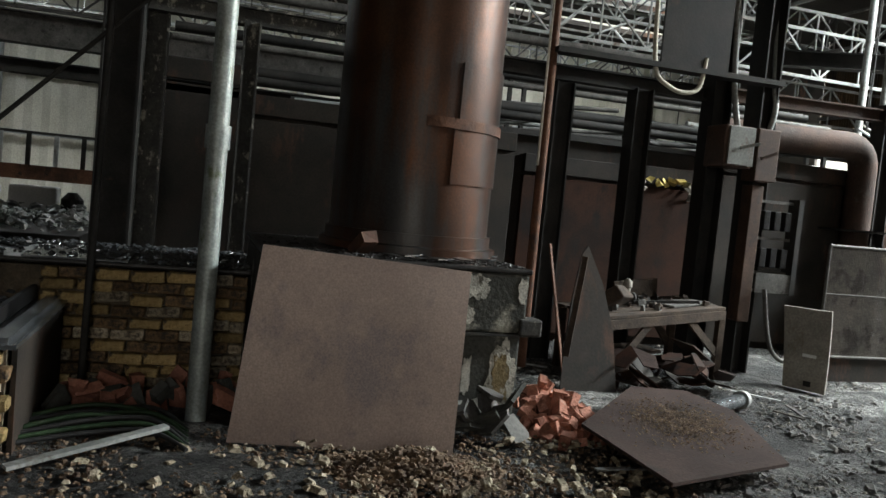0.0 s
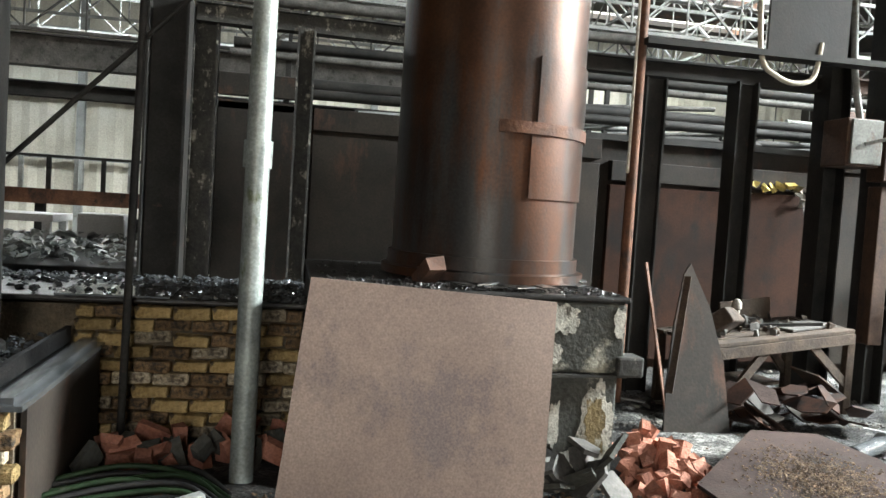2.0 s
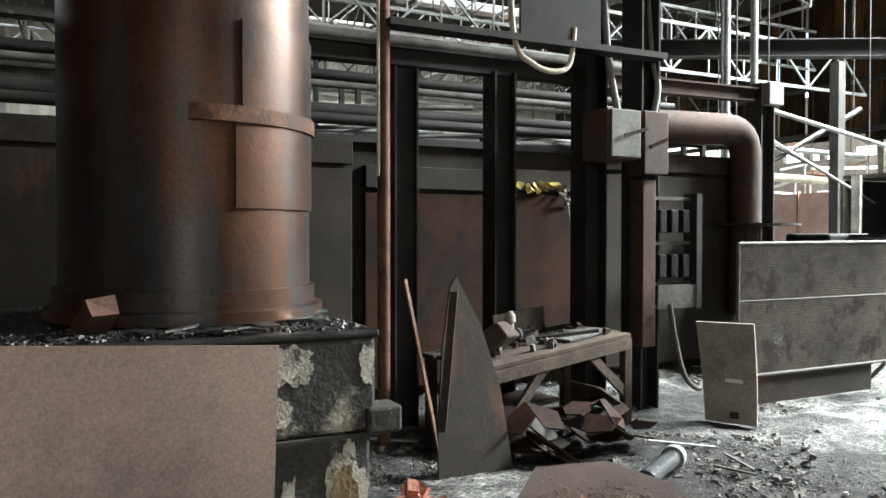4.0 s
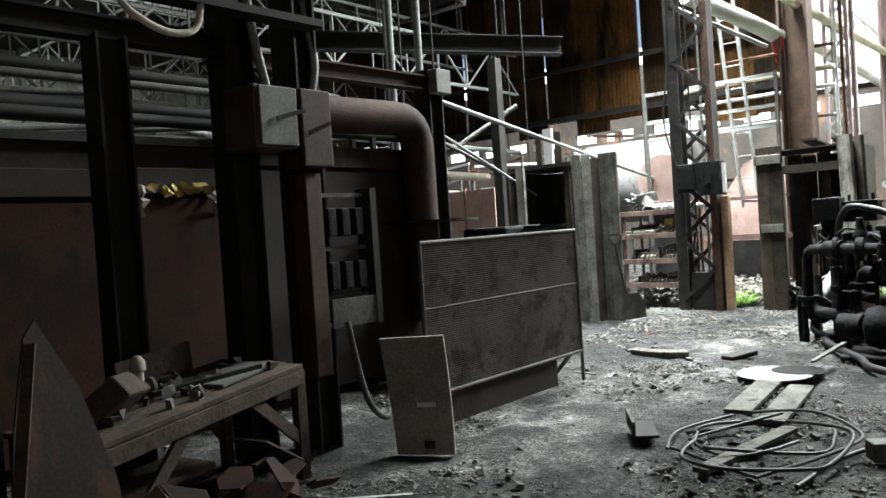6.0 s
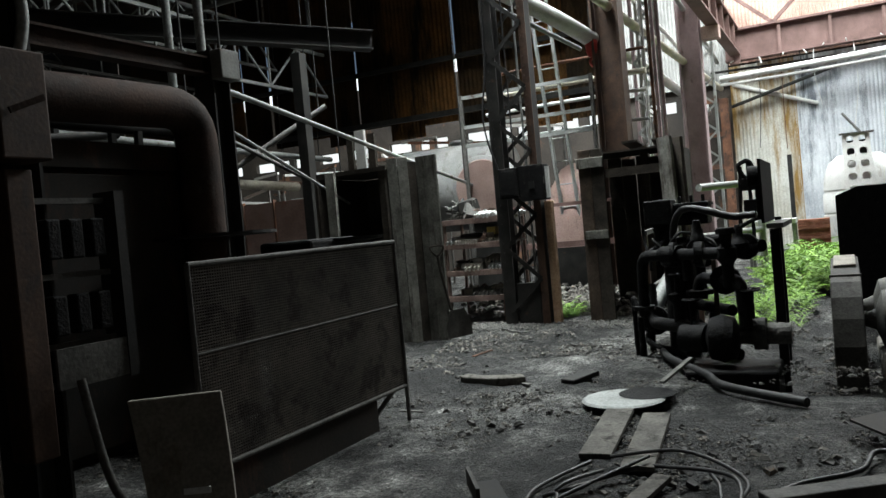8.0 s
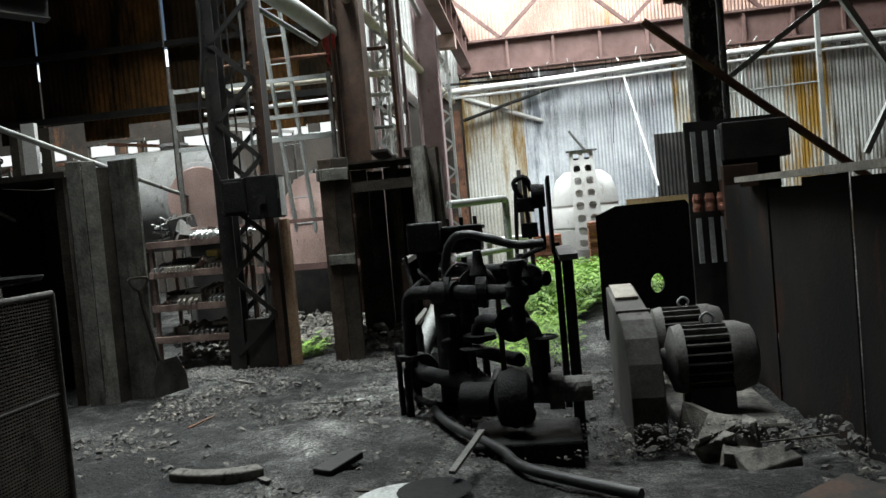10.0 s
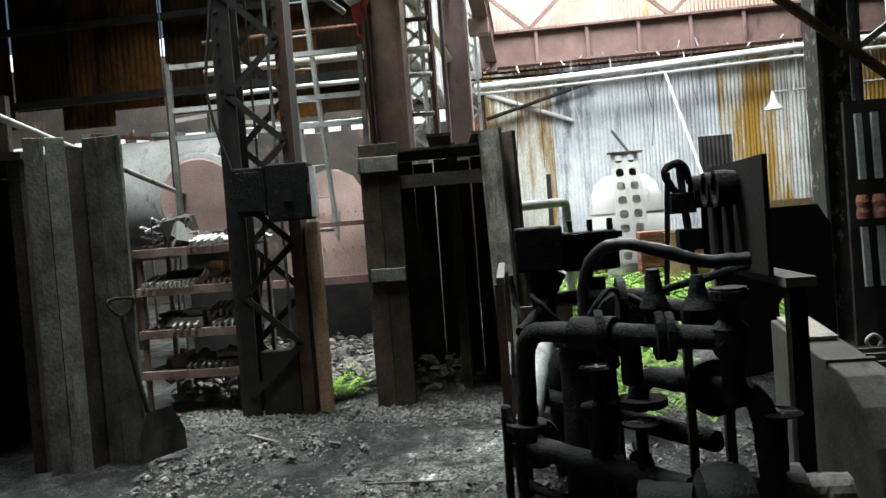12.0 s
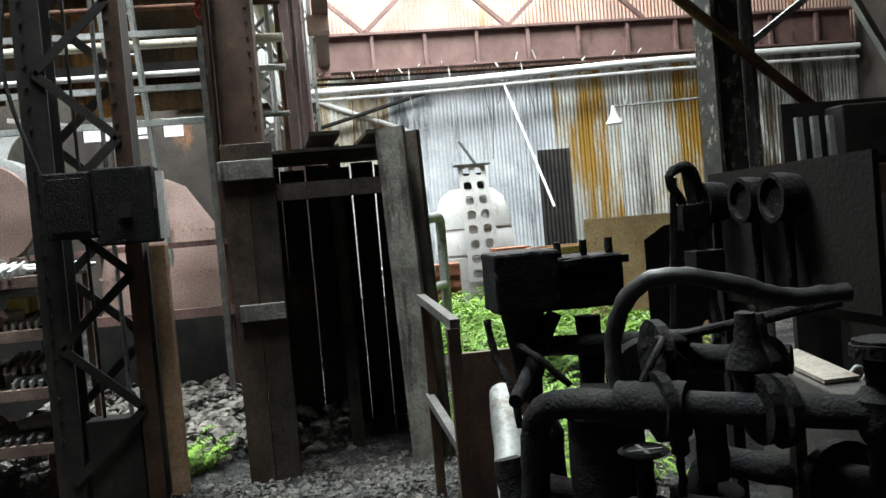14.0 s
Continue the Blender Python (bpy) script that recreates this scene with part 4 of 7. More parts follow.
solo("loose_conduit", tube([(5.76, 6.38, 0.9), (5.78, 6.3, 0.5), (5.82, 6.25, 0.3), (5.95, 6.25, 0.2), (6.05, 6.3, 0.24)], 0.022), DUSTIRON, "dusty loose conduit hanging from the switchgear", "conduit", smooth=True)

# mesh guard: round frame, wires and legs
guard = thing("mesh_guard", (7.4, 6.15, 0), "dusty rusty wire-mesh machine guard on legs", "guard")
for p, q in (((6.3, 6.15, 1.41), (8.5, 6.15, 1.42)), ((6.3, 6.15, 0.28), (8.5, 6.15, 0.28)), ((6.3, 6.15, 0.0), (6.3, 6.15, 1.41)), ((8.5, 6.15, 0), (8.5, 6.15, 1.42)), ((6.3, 6.15, 0.92), (8.5, 6.15, 0.92))):
    part("frame_bar", rod(p, q, 0.016 if p[2] != 0.92 else 0.008), DUSTIRON, guard)
wires = bmesh.new()
for k in range(66):
    z = 0.295 + k * 0.0168
    bar((6.31, 6.148, z), (8.49, 6.148, z), 0.005, 0.0085, wires)
for k in range(109):
    x = 6.32 + k * 0.02
    bar((x, 6.154, 0.29), (x, 6.154, 1.4), 0.0115, 0.006, wires)
part("wire_mesh", wires, MESH_DUST, guard)["kind"] = "stuff"
part("skirt", bx(6.35, 8.1, 6.18, 6.2, 0.02, 0.28), SOOT, guard)
part("stay", bar((8.3, 6.15, 0.28), (8.3, 6.4, 0.0), 0.03, 0.03), DUSTIRON, guard)
solo("drip_tray", lathe((9.15, 7.0, 1.44), [(0.1, 0), (0.3, 0.02), (0.32, 0.05), (0.3, 0.05), (0.28, 0.03)], 20), TANKIRON, "black shallow tray behind the guard", "tray")
solo("machine_body", bx(8.5, 9.2, 6.95, 7.5, 0, 1.5), TANKIRON, "soot-black machine body behind the mesh guard", "machine", bevel=0.03)


# ---- wooden lockers across the hall ----
locker = thing("timber_locker", (12.9, 8.7, 0), "weathered plank locker standing open", "locker")
for ax, ay, cx, cy in ((12.28, 8.38, 12.35, 8.262), (12.353, 8.257, 12.42, 8.14), (12.58, 8.09, 12.565, 7.965), (12.564, 7.96, 12.54, 7.77)):
    part("board", bar((ax, ay, 1.25), (cx, cy, 1.25), 0.035, 2.5), OLDWOOD, locker, bevel=0.005)
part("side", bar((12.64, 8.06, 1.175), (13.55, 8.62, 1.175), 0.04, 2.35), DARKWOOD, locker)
# added dark strip stands for the shaded recess between the boards
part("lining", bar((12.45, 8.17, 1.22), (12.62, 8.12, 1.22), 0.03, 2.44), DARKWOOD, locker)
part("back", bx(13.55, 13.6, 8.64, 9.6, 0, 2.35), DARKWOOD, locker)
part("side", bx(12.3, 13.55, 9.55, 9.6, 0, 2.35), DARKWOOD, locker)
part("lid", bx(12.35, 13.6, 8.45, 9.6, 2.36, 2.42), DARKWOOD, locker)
# added black sheets put the shade of the open interior into colour
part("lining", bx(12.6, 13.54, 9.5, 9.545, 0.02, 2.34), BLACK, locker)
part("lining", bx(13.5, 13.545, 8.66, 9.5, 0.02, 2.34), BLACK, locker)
part("edge_board", bx(12.2, 12.26, 9.2, 9.34, 0, 2.4), OLDWOOD, locker)
part("edge_board", bx(12.4, 12.46, 8.5, 8.6, 0, 2.42), DARKWOOD, locker)
for y, w, h in ((9.15, 0.16, 3.05), (9.36, 0.1, 3.0), (8.98, 0.12, 2.98)):
    part("upright", bx(13.0, 13.06, y, y + w, 2.42, h), WHITEMETAL if y == 9.15 else DARKWOOD, locker)

stall = thing("plank_stall", (14.5, 5.7, 0), "dark plank stall with daylight between its boards", "stall")
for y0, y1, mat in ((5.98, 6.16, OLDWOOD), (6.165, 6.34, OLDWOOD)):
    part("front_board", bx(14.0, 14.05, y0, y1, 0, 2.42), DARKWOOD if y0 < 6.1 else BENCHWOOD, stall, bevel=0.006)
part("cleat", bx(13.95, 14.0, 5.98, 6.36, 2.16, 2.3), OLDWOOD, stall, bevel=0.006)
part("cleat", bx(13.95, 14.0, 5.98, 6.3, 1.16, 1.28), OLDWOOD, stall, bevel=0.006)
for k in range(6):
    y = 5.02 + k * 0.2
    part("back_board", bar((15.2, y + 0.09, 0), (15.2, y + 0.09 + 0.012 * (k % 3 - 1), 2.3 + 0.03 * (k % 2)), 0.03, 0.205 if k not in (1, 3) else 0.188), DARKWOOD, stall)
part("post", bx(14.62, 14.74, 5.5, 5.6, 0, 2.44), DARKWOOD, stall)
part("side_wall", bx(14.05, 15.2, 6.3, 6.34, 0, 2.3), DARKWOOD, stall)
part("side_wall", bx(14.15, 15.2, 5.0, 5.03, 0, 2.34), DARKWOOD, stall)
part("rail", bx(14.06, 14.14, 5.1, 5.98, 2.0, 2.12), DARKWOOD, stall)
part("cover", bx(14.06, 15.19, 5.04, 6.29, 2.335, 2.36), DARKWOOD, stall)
part("roof_slat", bar((14.05, 5.2, 2.45), (15.2, 5.35, 2.38), 0.2, 0.03), DARKWOOD, stall)
part("roof_slat", bar((14.05, 5.6, 2.46), (15.2, 5.7, 2.42), 0.22, 0.03), DARKWOOD, stall)
part("door_board", bar((13.98, 5.06, 0), (14.02, 5.13, 2.46), 0.05, 0.22), OLDWOOD, stall)
part("door_board", bar((14.1, 4.93, 0), (14.14, 4.98, 2.44), 0.05, 0.16), DARKWOOD, stall)
stall.location.y -= 0.07


# ---- lattice column with a switch box ----
lattice = thing("lattice_column", (14.05, 7.15, 0), "soot-black laced steel column rising to the roof", "column")
for y0, y1, mat in ((7.33, 7.51, BLACK), (6.82, 6.93, BROWNBOX)):
    for x in (13.86, 14.06):
        part("leg_flange", bx(x - 0.01, x + 0.01, y0, y1, 0, ROOF), mat, lattice)
    yw = y1 - 0.02 if y0 > 7 else y0
    part("leg_web", bx(13.871, 14.049, yw, yw + 0.018, 0, ROOF), BLACK, lattice)
    rv = bmesh.new()
    for j in range(46):
        rod((13.85, (y0 + y1) / 2 + 0.03, 0.5 + j * 0.14), (13.838, (y0 + y1) / 2 + 0.03, 0.5 + j * 0.14), 0.014, rv, 6)
    part("rivet_line", rv, mat, lattice)["kind"] = "stuff"
k, z = 0, 0.2
while z < ROOF - 0.6:
    a, b = (6.9, 7.4) if k % 2 else (7.4, 6.9)
    part("lacing", bar((13.842, a, z), (13.842, b, z + 0.46), 0.012, 0.06), BLACK, lattice)
    part("lacing", bar((14.078, b, z), (14.078, a, z + 0.46), 0.012, 0.06), BLACK, lattice)
    z += 0.46
    k += 1
part("foot_box", bx(13.88, 14.04, 6.95, 7.31, 0, 0.6), BLACK, lattice, bevel=0.01)
for y, r, mat in ((7.02, 0.016, GREYSTEEL), (7.2, 0.012, RUBBER)):
    part("conduit", rod((13.96, y, 0.6), (13.97, y + 0.03, 7.5), r, None, 10), mat, lattice, "conduit clipped inside the column", smooth=True)
lbox = thing("column_box", (13.75, 7.0, 1.8), "black steel switch box strapped to a lattice column", "switch box")
part("case", bx(13.62, 13.83, 7.05, 7.34, 1.84, 2.27), TANKIRON, lbox, bevel=0.012)
part("case", bx(13.6, 13.83, 6.66, 7.03, 1.78, 2.28), TANKIRON, lbox, bevel=0.012)
part("cover", bx(13.612, 13.622, 7.08, 7.31, 1.88, 2.23), TANKIRON, lbox, bevel=0.006)
part("lug", bx(13.58, 13.6, 6.8, 6.88, 1.95, 2.05), BLACK, lbox)
part("hasp", bx(13.6, 13.66, 6.645, 6.66, 2.0, 2.1), DUSTIRON, lbox)
part("side_plate", bx(13.64, 13.7, 6.6, 6.645, 1.8, 2.24), WHITEMETAL, lbox)
solo("timber_post", bx(13.94, 14.04, 6.69, 6.8, 0, 1.76), PALEWOOD, "raw orange timber post beside the column", "post", bevel=0.006)
solo("column_cable", tube([(13.83, 7.45, 6), (13.82, 7.47, 4), (13.77, 7.56, 3.0), (13.78, 7.4, 2.28)], 0.014), RUBBER, "black cable down the lattice column", "cable")

# shovel on the locker
shovel = thing("shovel", (12.55, 7.76, 0), "long-handled scoop shovel with a worn pale blade", "shovel")
part("handle", tube([(12.53, 7.72, 0.34), (12.5, 7.76, 0.62), (12.47, 7.81, 0.95), (12.46, 7.83, 1.15)], 0.019), DARKWOOD, shovel, smooth=True)
part("grip", tube([(12.46, 7.83, 1.13), (12.42, 7.89, 1.2), (12.42, 7.9, 1.27), (12.51, 7.77, 1.27), (12.51, 7.78, 1.2), (12.46, 7.83, 1.13)], 0.013), DARKWOOD, shovel)
blade = bmesh.new()
rows = []
lay = Vector((0.93, -0.36, 0))
for k in range(8):
    t = k / 7
    w = 0.12 + 0.1 * min(1, t * 1.8)
    mid = Vector((12.54 + 0.08 * t, 7.72 + 0.06 * t - 0.02, 0.4 - 0.39 * t))
    rows.append([blade.verts.new(mid + lay * w * s + Vector((-0.36, -0.93, 0.25)) * (0.07 * s * s + 0.05 * t + o)) for o in (0, 0.007) for s in (-1, -0.6, -0.2, 0.2, 0.6, 1)])
for a, b in zip(rows, rows[1:]):
    for i in range(5):
        blade.faces.new((a[i], a[i + 1], b[i + 1], b[i]))
        blade.faces.new((a[6 + i + 1], a[6 + i], b[6 + i], b[6 + i + 1]))
part("blade", blade, DUSTIRON, shovel, smooth=True)

# shelf of castings
rack = thing("parts_rack", (14.5, 8.05, 0), "dusty red shelving rack crammed with cast parts", "rack")
for x in (14.26, 14.9):
    for y in (7.52, 8.6):
        part("upright", bx(x - 0.022, x + 0.022, y - 0.022, y + 0.022, 0, 1.62), PINKWOOD, rack, bevel=0.004)
LEVELS = (0.42, 0.82, 1.24, 1.62)
for z in LEVELS:
    part("front_rail", bx(14.2, 14.235, 7.48, 8.63, z - 0.085, z), PINKWOOD, rack, bevel=0.004)
    part("shelf", bx(14.24, 14.93, 7.5, 8.62, z - 0.03, z), DARKWOOD, rack)
part("brace", bar((14.3, 7.54, 0.3), (14.85, 7.54, 1.5), 0.04, 0.012), RUST, rack)


def ribbed(y0, y1, z, n, mat, x=14.24, h=0.06):
    """A grate casting: a slab with sloping ribs and a toothed lower edge."""
    bm = bx(x + 0.04, x + 0.3, y0, y1, z + 0.002, z + h)
    for j in range(n):
        y = y0 + (y1 - y0) * (j + 0.5) / n
        bar((x - 0.05, y, z + 0.02), (x + 0.3, y + 0.012, z + h + 0.035), 0.45 * (y1 - y0) / n, 0.035, bm)
        bar((x - 0.045, y, z + 0.03), (x - 0.045, y, z - 0.02), 0.4 * (y1 - y0) / n, 0.02, bm)
    return solo("grate_casting", bm, mat, "dusty ribbed grate casting on a rack shelf", "casting", "castings on the rack")


ribbed(8.02, 8.42, 1.245, 9, CARD)
ribbed(7.56, 7.98, 1.25, 8, CARD, 14.3)
ribbed(8.44, 8.58, 1.245, 2, GREYSTEEL)
ribbed(8.0, 8.3, 0.825, 4, CARD, 14.22, 0.1)
ribbed(7.54, 7.9, 0.83, 6, GREYSTEEL, 14.26, 0.07)
ribbed(7.66, 7.98, 0.94, 5, CARD, 14.34, 0.05)
ribbed(7.7, 8.2, 0.425, 7, DUSTIRON, 14.26, 0.06)
rnd = random.Random(11)
for y, z, w, h, mat in ((8.46, 0.82, 0.12, 0.09, DUSTIRON), (8.15, 0.93, 0.2, 0.06, WHITEMETAL), (8.36, 0.42, 0.2, 0.1, CARD), (7.62, 0.42, 0.16, 0.12, DUSTIRON), (8.2, 1.33, 0.36, 0.05, BLACK), (7.86, 1.34, 0.14, 0.12, YELLOWTAPE),
                        (7.66, 1.36, 0.12, 0.1, WHITEMETAL), (8.4, 0.93, 0.2, 0.04, BLACK), (7.78, 0.5, 0.3, 0.05, CARD)):
    solo("casting", bar((14.5, y - w / 2, z + h / 2 + 0.002), (14.48, y + w / 2, z + h / 2 + 0.004), 0.3, h), mat, "dusty iron casting stowed on a rack shelf", "casting", "castings on the rack", bevel=0.012)
heap = random.Random(91)
for k in range(54):
    z = LEVELS[k % 3] if k < 42 else LEVELS[3]
    y, x = heap.uniform(7.56, 8.56), heap.uniform(14.28, 14.8)
    w, h = heap.uniform(0.06, 0.2), heap.uniform(0.03, 0.1)
    solo("casting", lump((x, y, z + h * 0.62), (w, heap.uniform(0.05, 0.16), h), 500 + k, None, 0.16), (DUSTIRON, CARD, BLACK, GREYDUST, PINKWOOD)[k % 5], "dusty broken casting stowed on a rack shelf", "casting", "castings on the rack", bevel=0.006)
solo("wedge_casting", lump((14.45, 8.25, 1.82), (0.2, 0.2, 0.3), 5, None, 0.12), BLACK, "black wedge casting on top of the rack", "casting")
solo("wedge_casting", lump((14.4, 8.18, 1.71), (0.24, 0.3, 0.14), 9, None, 0.14), DUSTIRON, "dark angular casting on top of the rack", "casting")
for k in range(5):
    solo("pale_tube", rod((14.3 + 0.03 * k, 8.08 - 0.03 * k, 1.66 + 0.022 * (k % 3)), (14.55 + 0.04 * k, 7.5 - 0.03 * k, 1.66 + 0.02 * (k % 2)), 0.018, None, 10), WHITEMETAL, "pale tube laid on top of the rack", "tube", "tubes on the rack", smooth=True)
ribbed(7.78, 8.06, 1.625, 4, GREYSTEEL, 14.24, 0.05)
for k in range(16):
    a = rnd.uniform(0, 3)
    c = Vector((14.5, 8.42 + rnd.uniform(-0.14, 0.14), 1.65 + 0.016 * k))
    d = Vector((math.cos(a) * 0.16, math.sin(a) * 0.16, rnd.uniform(-0.05, 0.07)))
    solo("scrap_bar", bar(c - d, c + d, rnd.uniform(0.012, 0.05), 0.014), (GREYSTEEL, WHITEMETAL, DUSTIRON, BLACK)[k % 4], "scrap bar heaped on top of the rack", "scrap", "scrap on the rack")
for k in range(4):
    y = 8.5 - 0.12 * k
    solo("hooked_rod", tube([(14.4, y, 1.64), (14.38, y, 1.86), (14.38, y - 0.02, 1.9), (14.38, y - 0.05, 1.9), (14.38, y - 0.06, 1.86)], 0.009), DUSTIRON, "hooked rod standing on the rack", "hook", "hooked rods", smooth=True)
solo("rack_box", bx(14.3, 14.62, 7.42, 7.72, 0, 0.36), RUST, "rusty steel box beside the rack", "box", bevel=0.01)
for y in (7.95, 8.15):
    pot = solo("tin_pot", lathe((13.3, y, 0), [(0.08, 0), (0.09, 0.16), (0.095, 0.18), (0.08, 0.18), (0.075, 0.03)], 16), RUST, "small rusty tin pot on the ground", "pot", "tin pots")

# ---- vessels beyond ----
tank = thing("storage_tank", (18.3, 10, 1.5), "faded white horizontal storage tank", "tank")
part("shell", lathe((18.6, 9.15, 2.35), [(0.9, 0), (0.92, 0.03), (0.92, 2.4), (0.7, 2.6)], 40, 'y'), TANKPAINT, tank, smooth=True)
part("end_cap", lathe((18.6, 9.15, 2.35), [(0.5, -0.06), (0.8, -0.03), (0.9, 0)], 40, 'y'), DUSTIRON, tank, smooth=True)
part("manhole", lathe((18.6, 10.2, 3.24), [(0.2, 0), (0.2, 0.06), (0.26, 0.07), (0.26, 0.12)], 20), TANKPAINT, tank)
part("saddle", bx(18.2, 19.0, 9.5, 9.7, 0, 1.6), BLACK, tank)
part("saddle", bx(18.2, 19.0, 11.0, 11.2, 0, 1.6), BLACK, tank)
wheel = thing("drum_lid", (17.1, 9.15, 1.7), "large faded pink disc with a pale rim", "disc")
part("rim", lathe((17.0, 9.1, 2.22), [(0.6, 0), (0.63, 0.02), (0.63, 0.42), (0.55, 0.5)], 48, 'x'), TANKPAINT, wheel, smooth=True)
part("face", lathe((17.0, 9.1, 2.22), [(0.53, -0.02), (0.55, 0.0)], 48, 'x'), PINKPAINT, wheel)
part("stand", bx(17.1, 17.6, 8.7, 9.5, 0, 1.7), BLACK, wheel)
boiler = thing("riveted_vessel", (17.9, 7.5, 0.9), "faded pink riveted vessel on red beams", "vessel")
part("shell", lathe((18.1, 7.55, 0.95), [(0.75, 0), (0.74, 0.5), (0.62, 1.0), (0.3, 1.5), (0.1, 1.6)], 36), PINKPAINT, boiler, smooth=True)
rv = bmesh.new()
for z, r in ((1.0, 0.757), (1.42, 0.75), (1.9, 0.645)):
    for k in range(36):
        a = 2 * math.pi * k / 36
        bx(18.1 + r * math.cos(a) - 0.012, 18.1 + r * math.cos(a) + 0.012, 7.55 + r * math.sin(a) - 0.012, 7.55 + r * math.sin(a) + 0.012, z, z + 0.024, rv)
part("rivets", rv, PINKPAINT, boiler)["kind"] = "stuff"
part("beam", bx(16.75, 16.85, 6.2, 8.6, 0.98, 1.08), REDPAINT, boiler)
part("beam", bx(16.75, 16.85, 6.2, 8.6, 1.72, 1.78), REDPAINT, boiler)
part("skirt", bx(17.3, 18.9, 6.8, 8.3, 0, 0.95), BLACK, boiler)

# ---- big columns and overhead pipes ----
def rivet_column(name, x, y, w, d, mat, label):
    ob = thing(name, (x, y, 0), label, "column")
    part("web", bx(x, x + 0.03, y - w / 2 + 0.03, y + w / 2 - 0.03, 0, ROOF), mat, ob)
    for s in (-1, 1):
        part("flange", bx(x - d / 2, x + d / 2, y + s * w / 2 - 0.02, y + s * w / 2 + 0.02, 0, ROOF), mat, ob)
        bm = bmesh.new()
        z = 0.4
        while z < 8:
            rod((x - 0.001, y + s * (w / 2 - 0.06), z), (x - 0.02, y + s * (w / 2 - 0.06), z), 0.016, bm, 6)
            z += 0.16
        part("rivet_line", bm, mat, ob)["kind"] = "stuff"
    return ob


rivet_column("plate_column", 17.0, 6.44, 0.46, 0.4, BROWNBOX, "dark red riveted plate column")
rivet_column("riveted_column", 23.1, 6.0, 0.48, 0.4, MAUVE, "faded mauve riveted steel column")
rivet_column("flaking_column", 16.2, 1.27, 0.42, 0.4, FLAKE, "black riveted column with flaking paint")
for x, y in ((18.8, 6.22), (20.4, 6.45), (24.2, 5.85)):
    c = thing("laced_stanchion", (x, y, 0), "slender laced steel stanchion", "stanchion", "laced stanchions")
    for dy in (-0.2, 0.2):
        part("leg", bx(x - 0.04, x + 0.04, y + dy - 0.03, y + dy + 0.03, 0, 9), MAUVE if x < 20 else GREYSTEEL, c)
    for k in range(24):
        s = 1 if k % 2 else -1
        part("lacing", bar((x - 0.045, y - 0.2 * s, 0.3 + k * 0.34), (x - 0.045, y + 0.2 * s, 0.64 + k * 0.34), 0.01, 0.05), GREYSTEEL, c)
hook = thing("crane_hook", (17.0, 6.72, 4.4), "red crane hook block on its chain", "hook")
part("block", lathe((16.9, 6.72, 4.5), [(0.05, -0.22), (0.1, -0.12), (0.11, 0.05), (0.06, 0.16)], 16), REDHOOK, hook, smooth=True)
part("hook", tube([(16.9, 6.72, 4.28), (16.9, 6.76, 4.2), (16.9, 6.72, 4.12), (16.9, 6.66, 4.17)], 0.025), REDHOOK, hook)
part("rope", rod((16.9, 6.72, 4.6), (16.9, 6.72, ROOF), 0.015), BLACK, hook)


def overhead(points, r, mat, label, name="overhead_pipe"):
    return solo(name, tube(points, r, None, 12, 4), mat, label, "pipe", "overhead pipes", smooth=True)


overhead([(14.6, 6.5, 5.2), (17.0, 6.4, 5.12), (28.2, 5.98, 4.95)], 0.085, PALEPIPE, "pale yellow overhead pipe")
overhead([(14.9, 7.55, 5.15), (16.0, 7.05, 4.85), (17.0, 6.72, 4.6)], 0.14, WHITEMETAL, "thick white lagged overhead pipe with torn wrapping")
overhead([(14.9, 7.75, 5.0), (17.0, 6.95, 4.48)], 0.04, GREYSTEEL, "thin grey pipe under a lagged pipe")
overhead([(19.2, 6.9, 4.9), (23.0, 6.6, 4.6), (28.1, 6.4, 4.3)], 0.11, WHITEMETAL, "white lagged pipe in the far bay")
for z, r, mat in ((3.95, 0.05, PALEPIPE), (3.62, 0.035, WHITEMETAL), (3.1, 0.03, GREYSTEEL), (4.35, 0.03, RUST)):
    overhead([(17.3, 9.0, z), (17.35, 7.5, z + 0.03), (17.3, 5.9, z + 0.02)], r, mat, "pale pipe crossing behind the plate column")
for y, z0, z1, mat in ((6.0, 2.2, 6.5, RUST), (6.12, 2.6, 6.2, WHITEMETAL), (5.82, 2.4, 6.8, MAUVE)):
    solo("drop_pipe", bent([(18.3, y, 0), (18.3, y, z1), (19.6, y - 0.05, z1 + 0.05)], 0.035, 0.15, None, 12), mat, "upright pipe bending over beside the stanchion", "pipe", "upright pipes", smooth=True)
overhead([(16.2, 6.2, 6.9), (22, 6.1, 6.4), (28, 6, 5.7)], 0.06, GREYSTEEL, "thin grey overhead pipe")
overhead([(16.2, 6.9, 6.2), (22, 6.6, 5.9), (28, 6.4, 5.3)], 0.05, WHITEMETAL, "thin white overhead pipe")
overhead([(27.45, 5.9, 5.12), (27.45, 2.3, 5.2), (27.45, -3, 5.4), (27.45, -8.5, 5.45)], 0.085, WHITEMETAL, "white pipe along the end wall")
overhead([(27.5, 5.9, 4.95), (27.5, 3.3, 4.98), (27.5, -3, 5.16), (27.5, -8.5, 5.18)], 0.045, WHITEMETAL, "thin pipe along the end wall")
overhead([(28.0, 6.2, 5.42), (28.0, 2.2, 5.36), (27.9, -4, 5.5)], 0.035, BLACK, "black cable run along the end wall")
overhead([(28.21, 5.65, 5.02), (28.21, 3.4, 4.12)], 0.06, WHITEMETAL, "loose white pipe slanting on the end wall")
overhead([(28.1, 5.7, 4.35), (28.05, 3.0, 5.05)], 0.05, BLACK, "dark pipe slanting on the end wall")
overhead([(27.6, 1.1, 5.2), (25.2, 0.7, 1.9)], 0.03, WHITEMETAL, "long pale pipe leaning from the end wall")
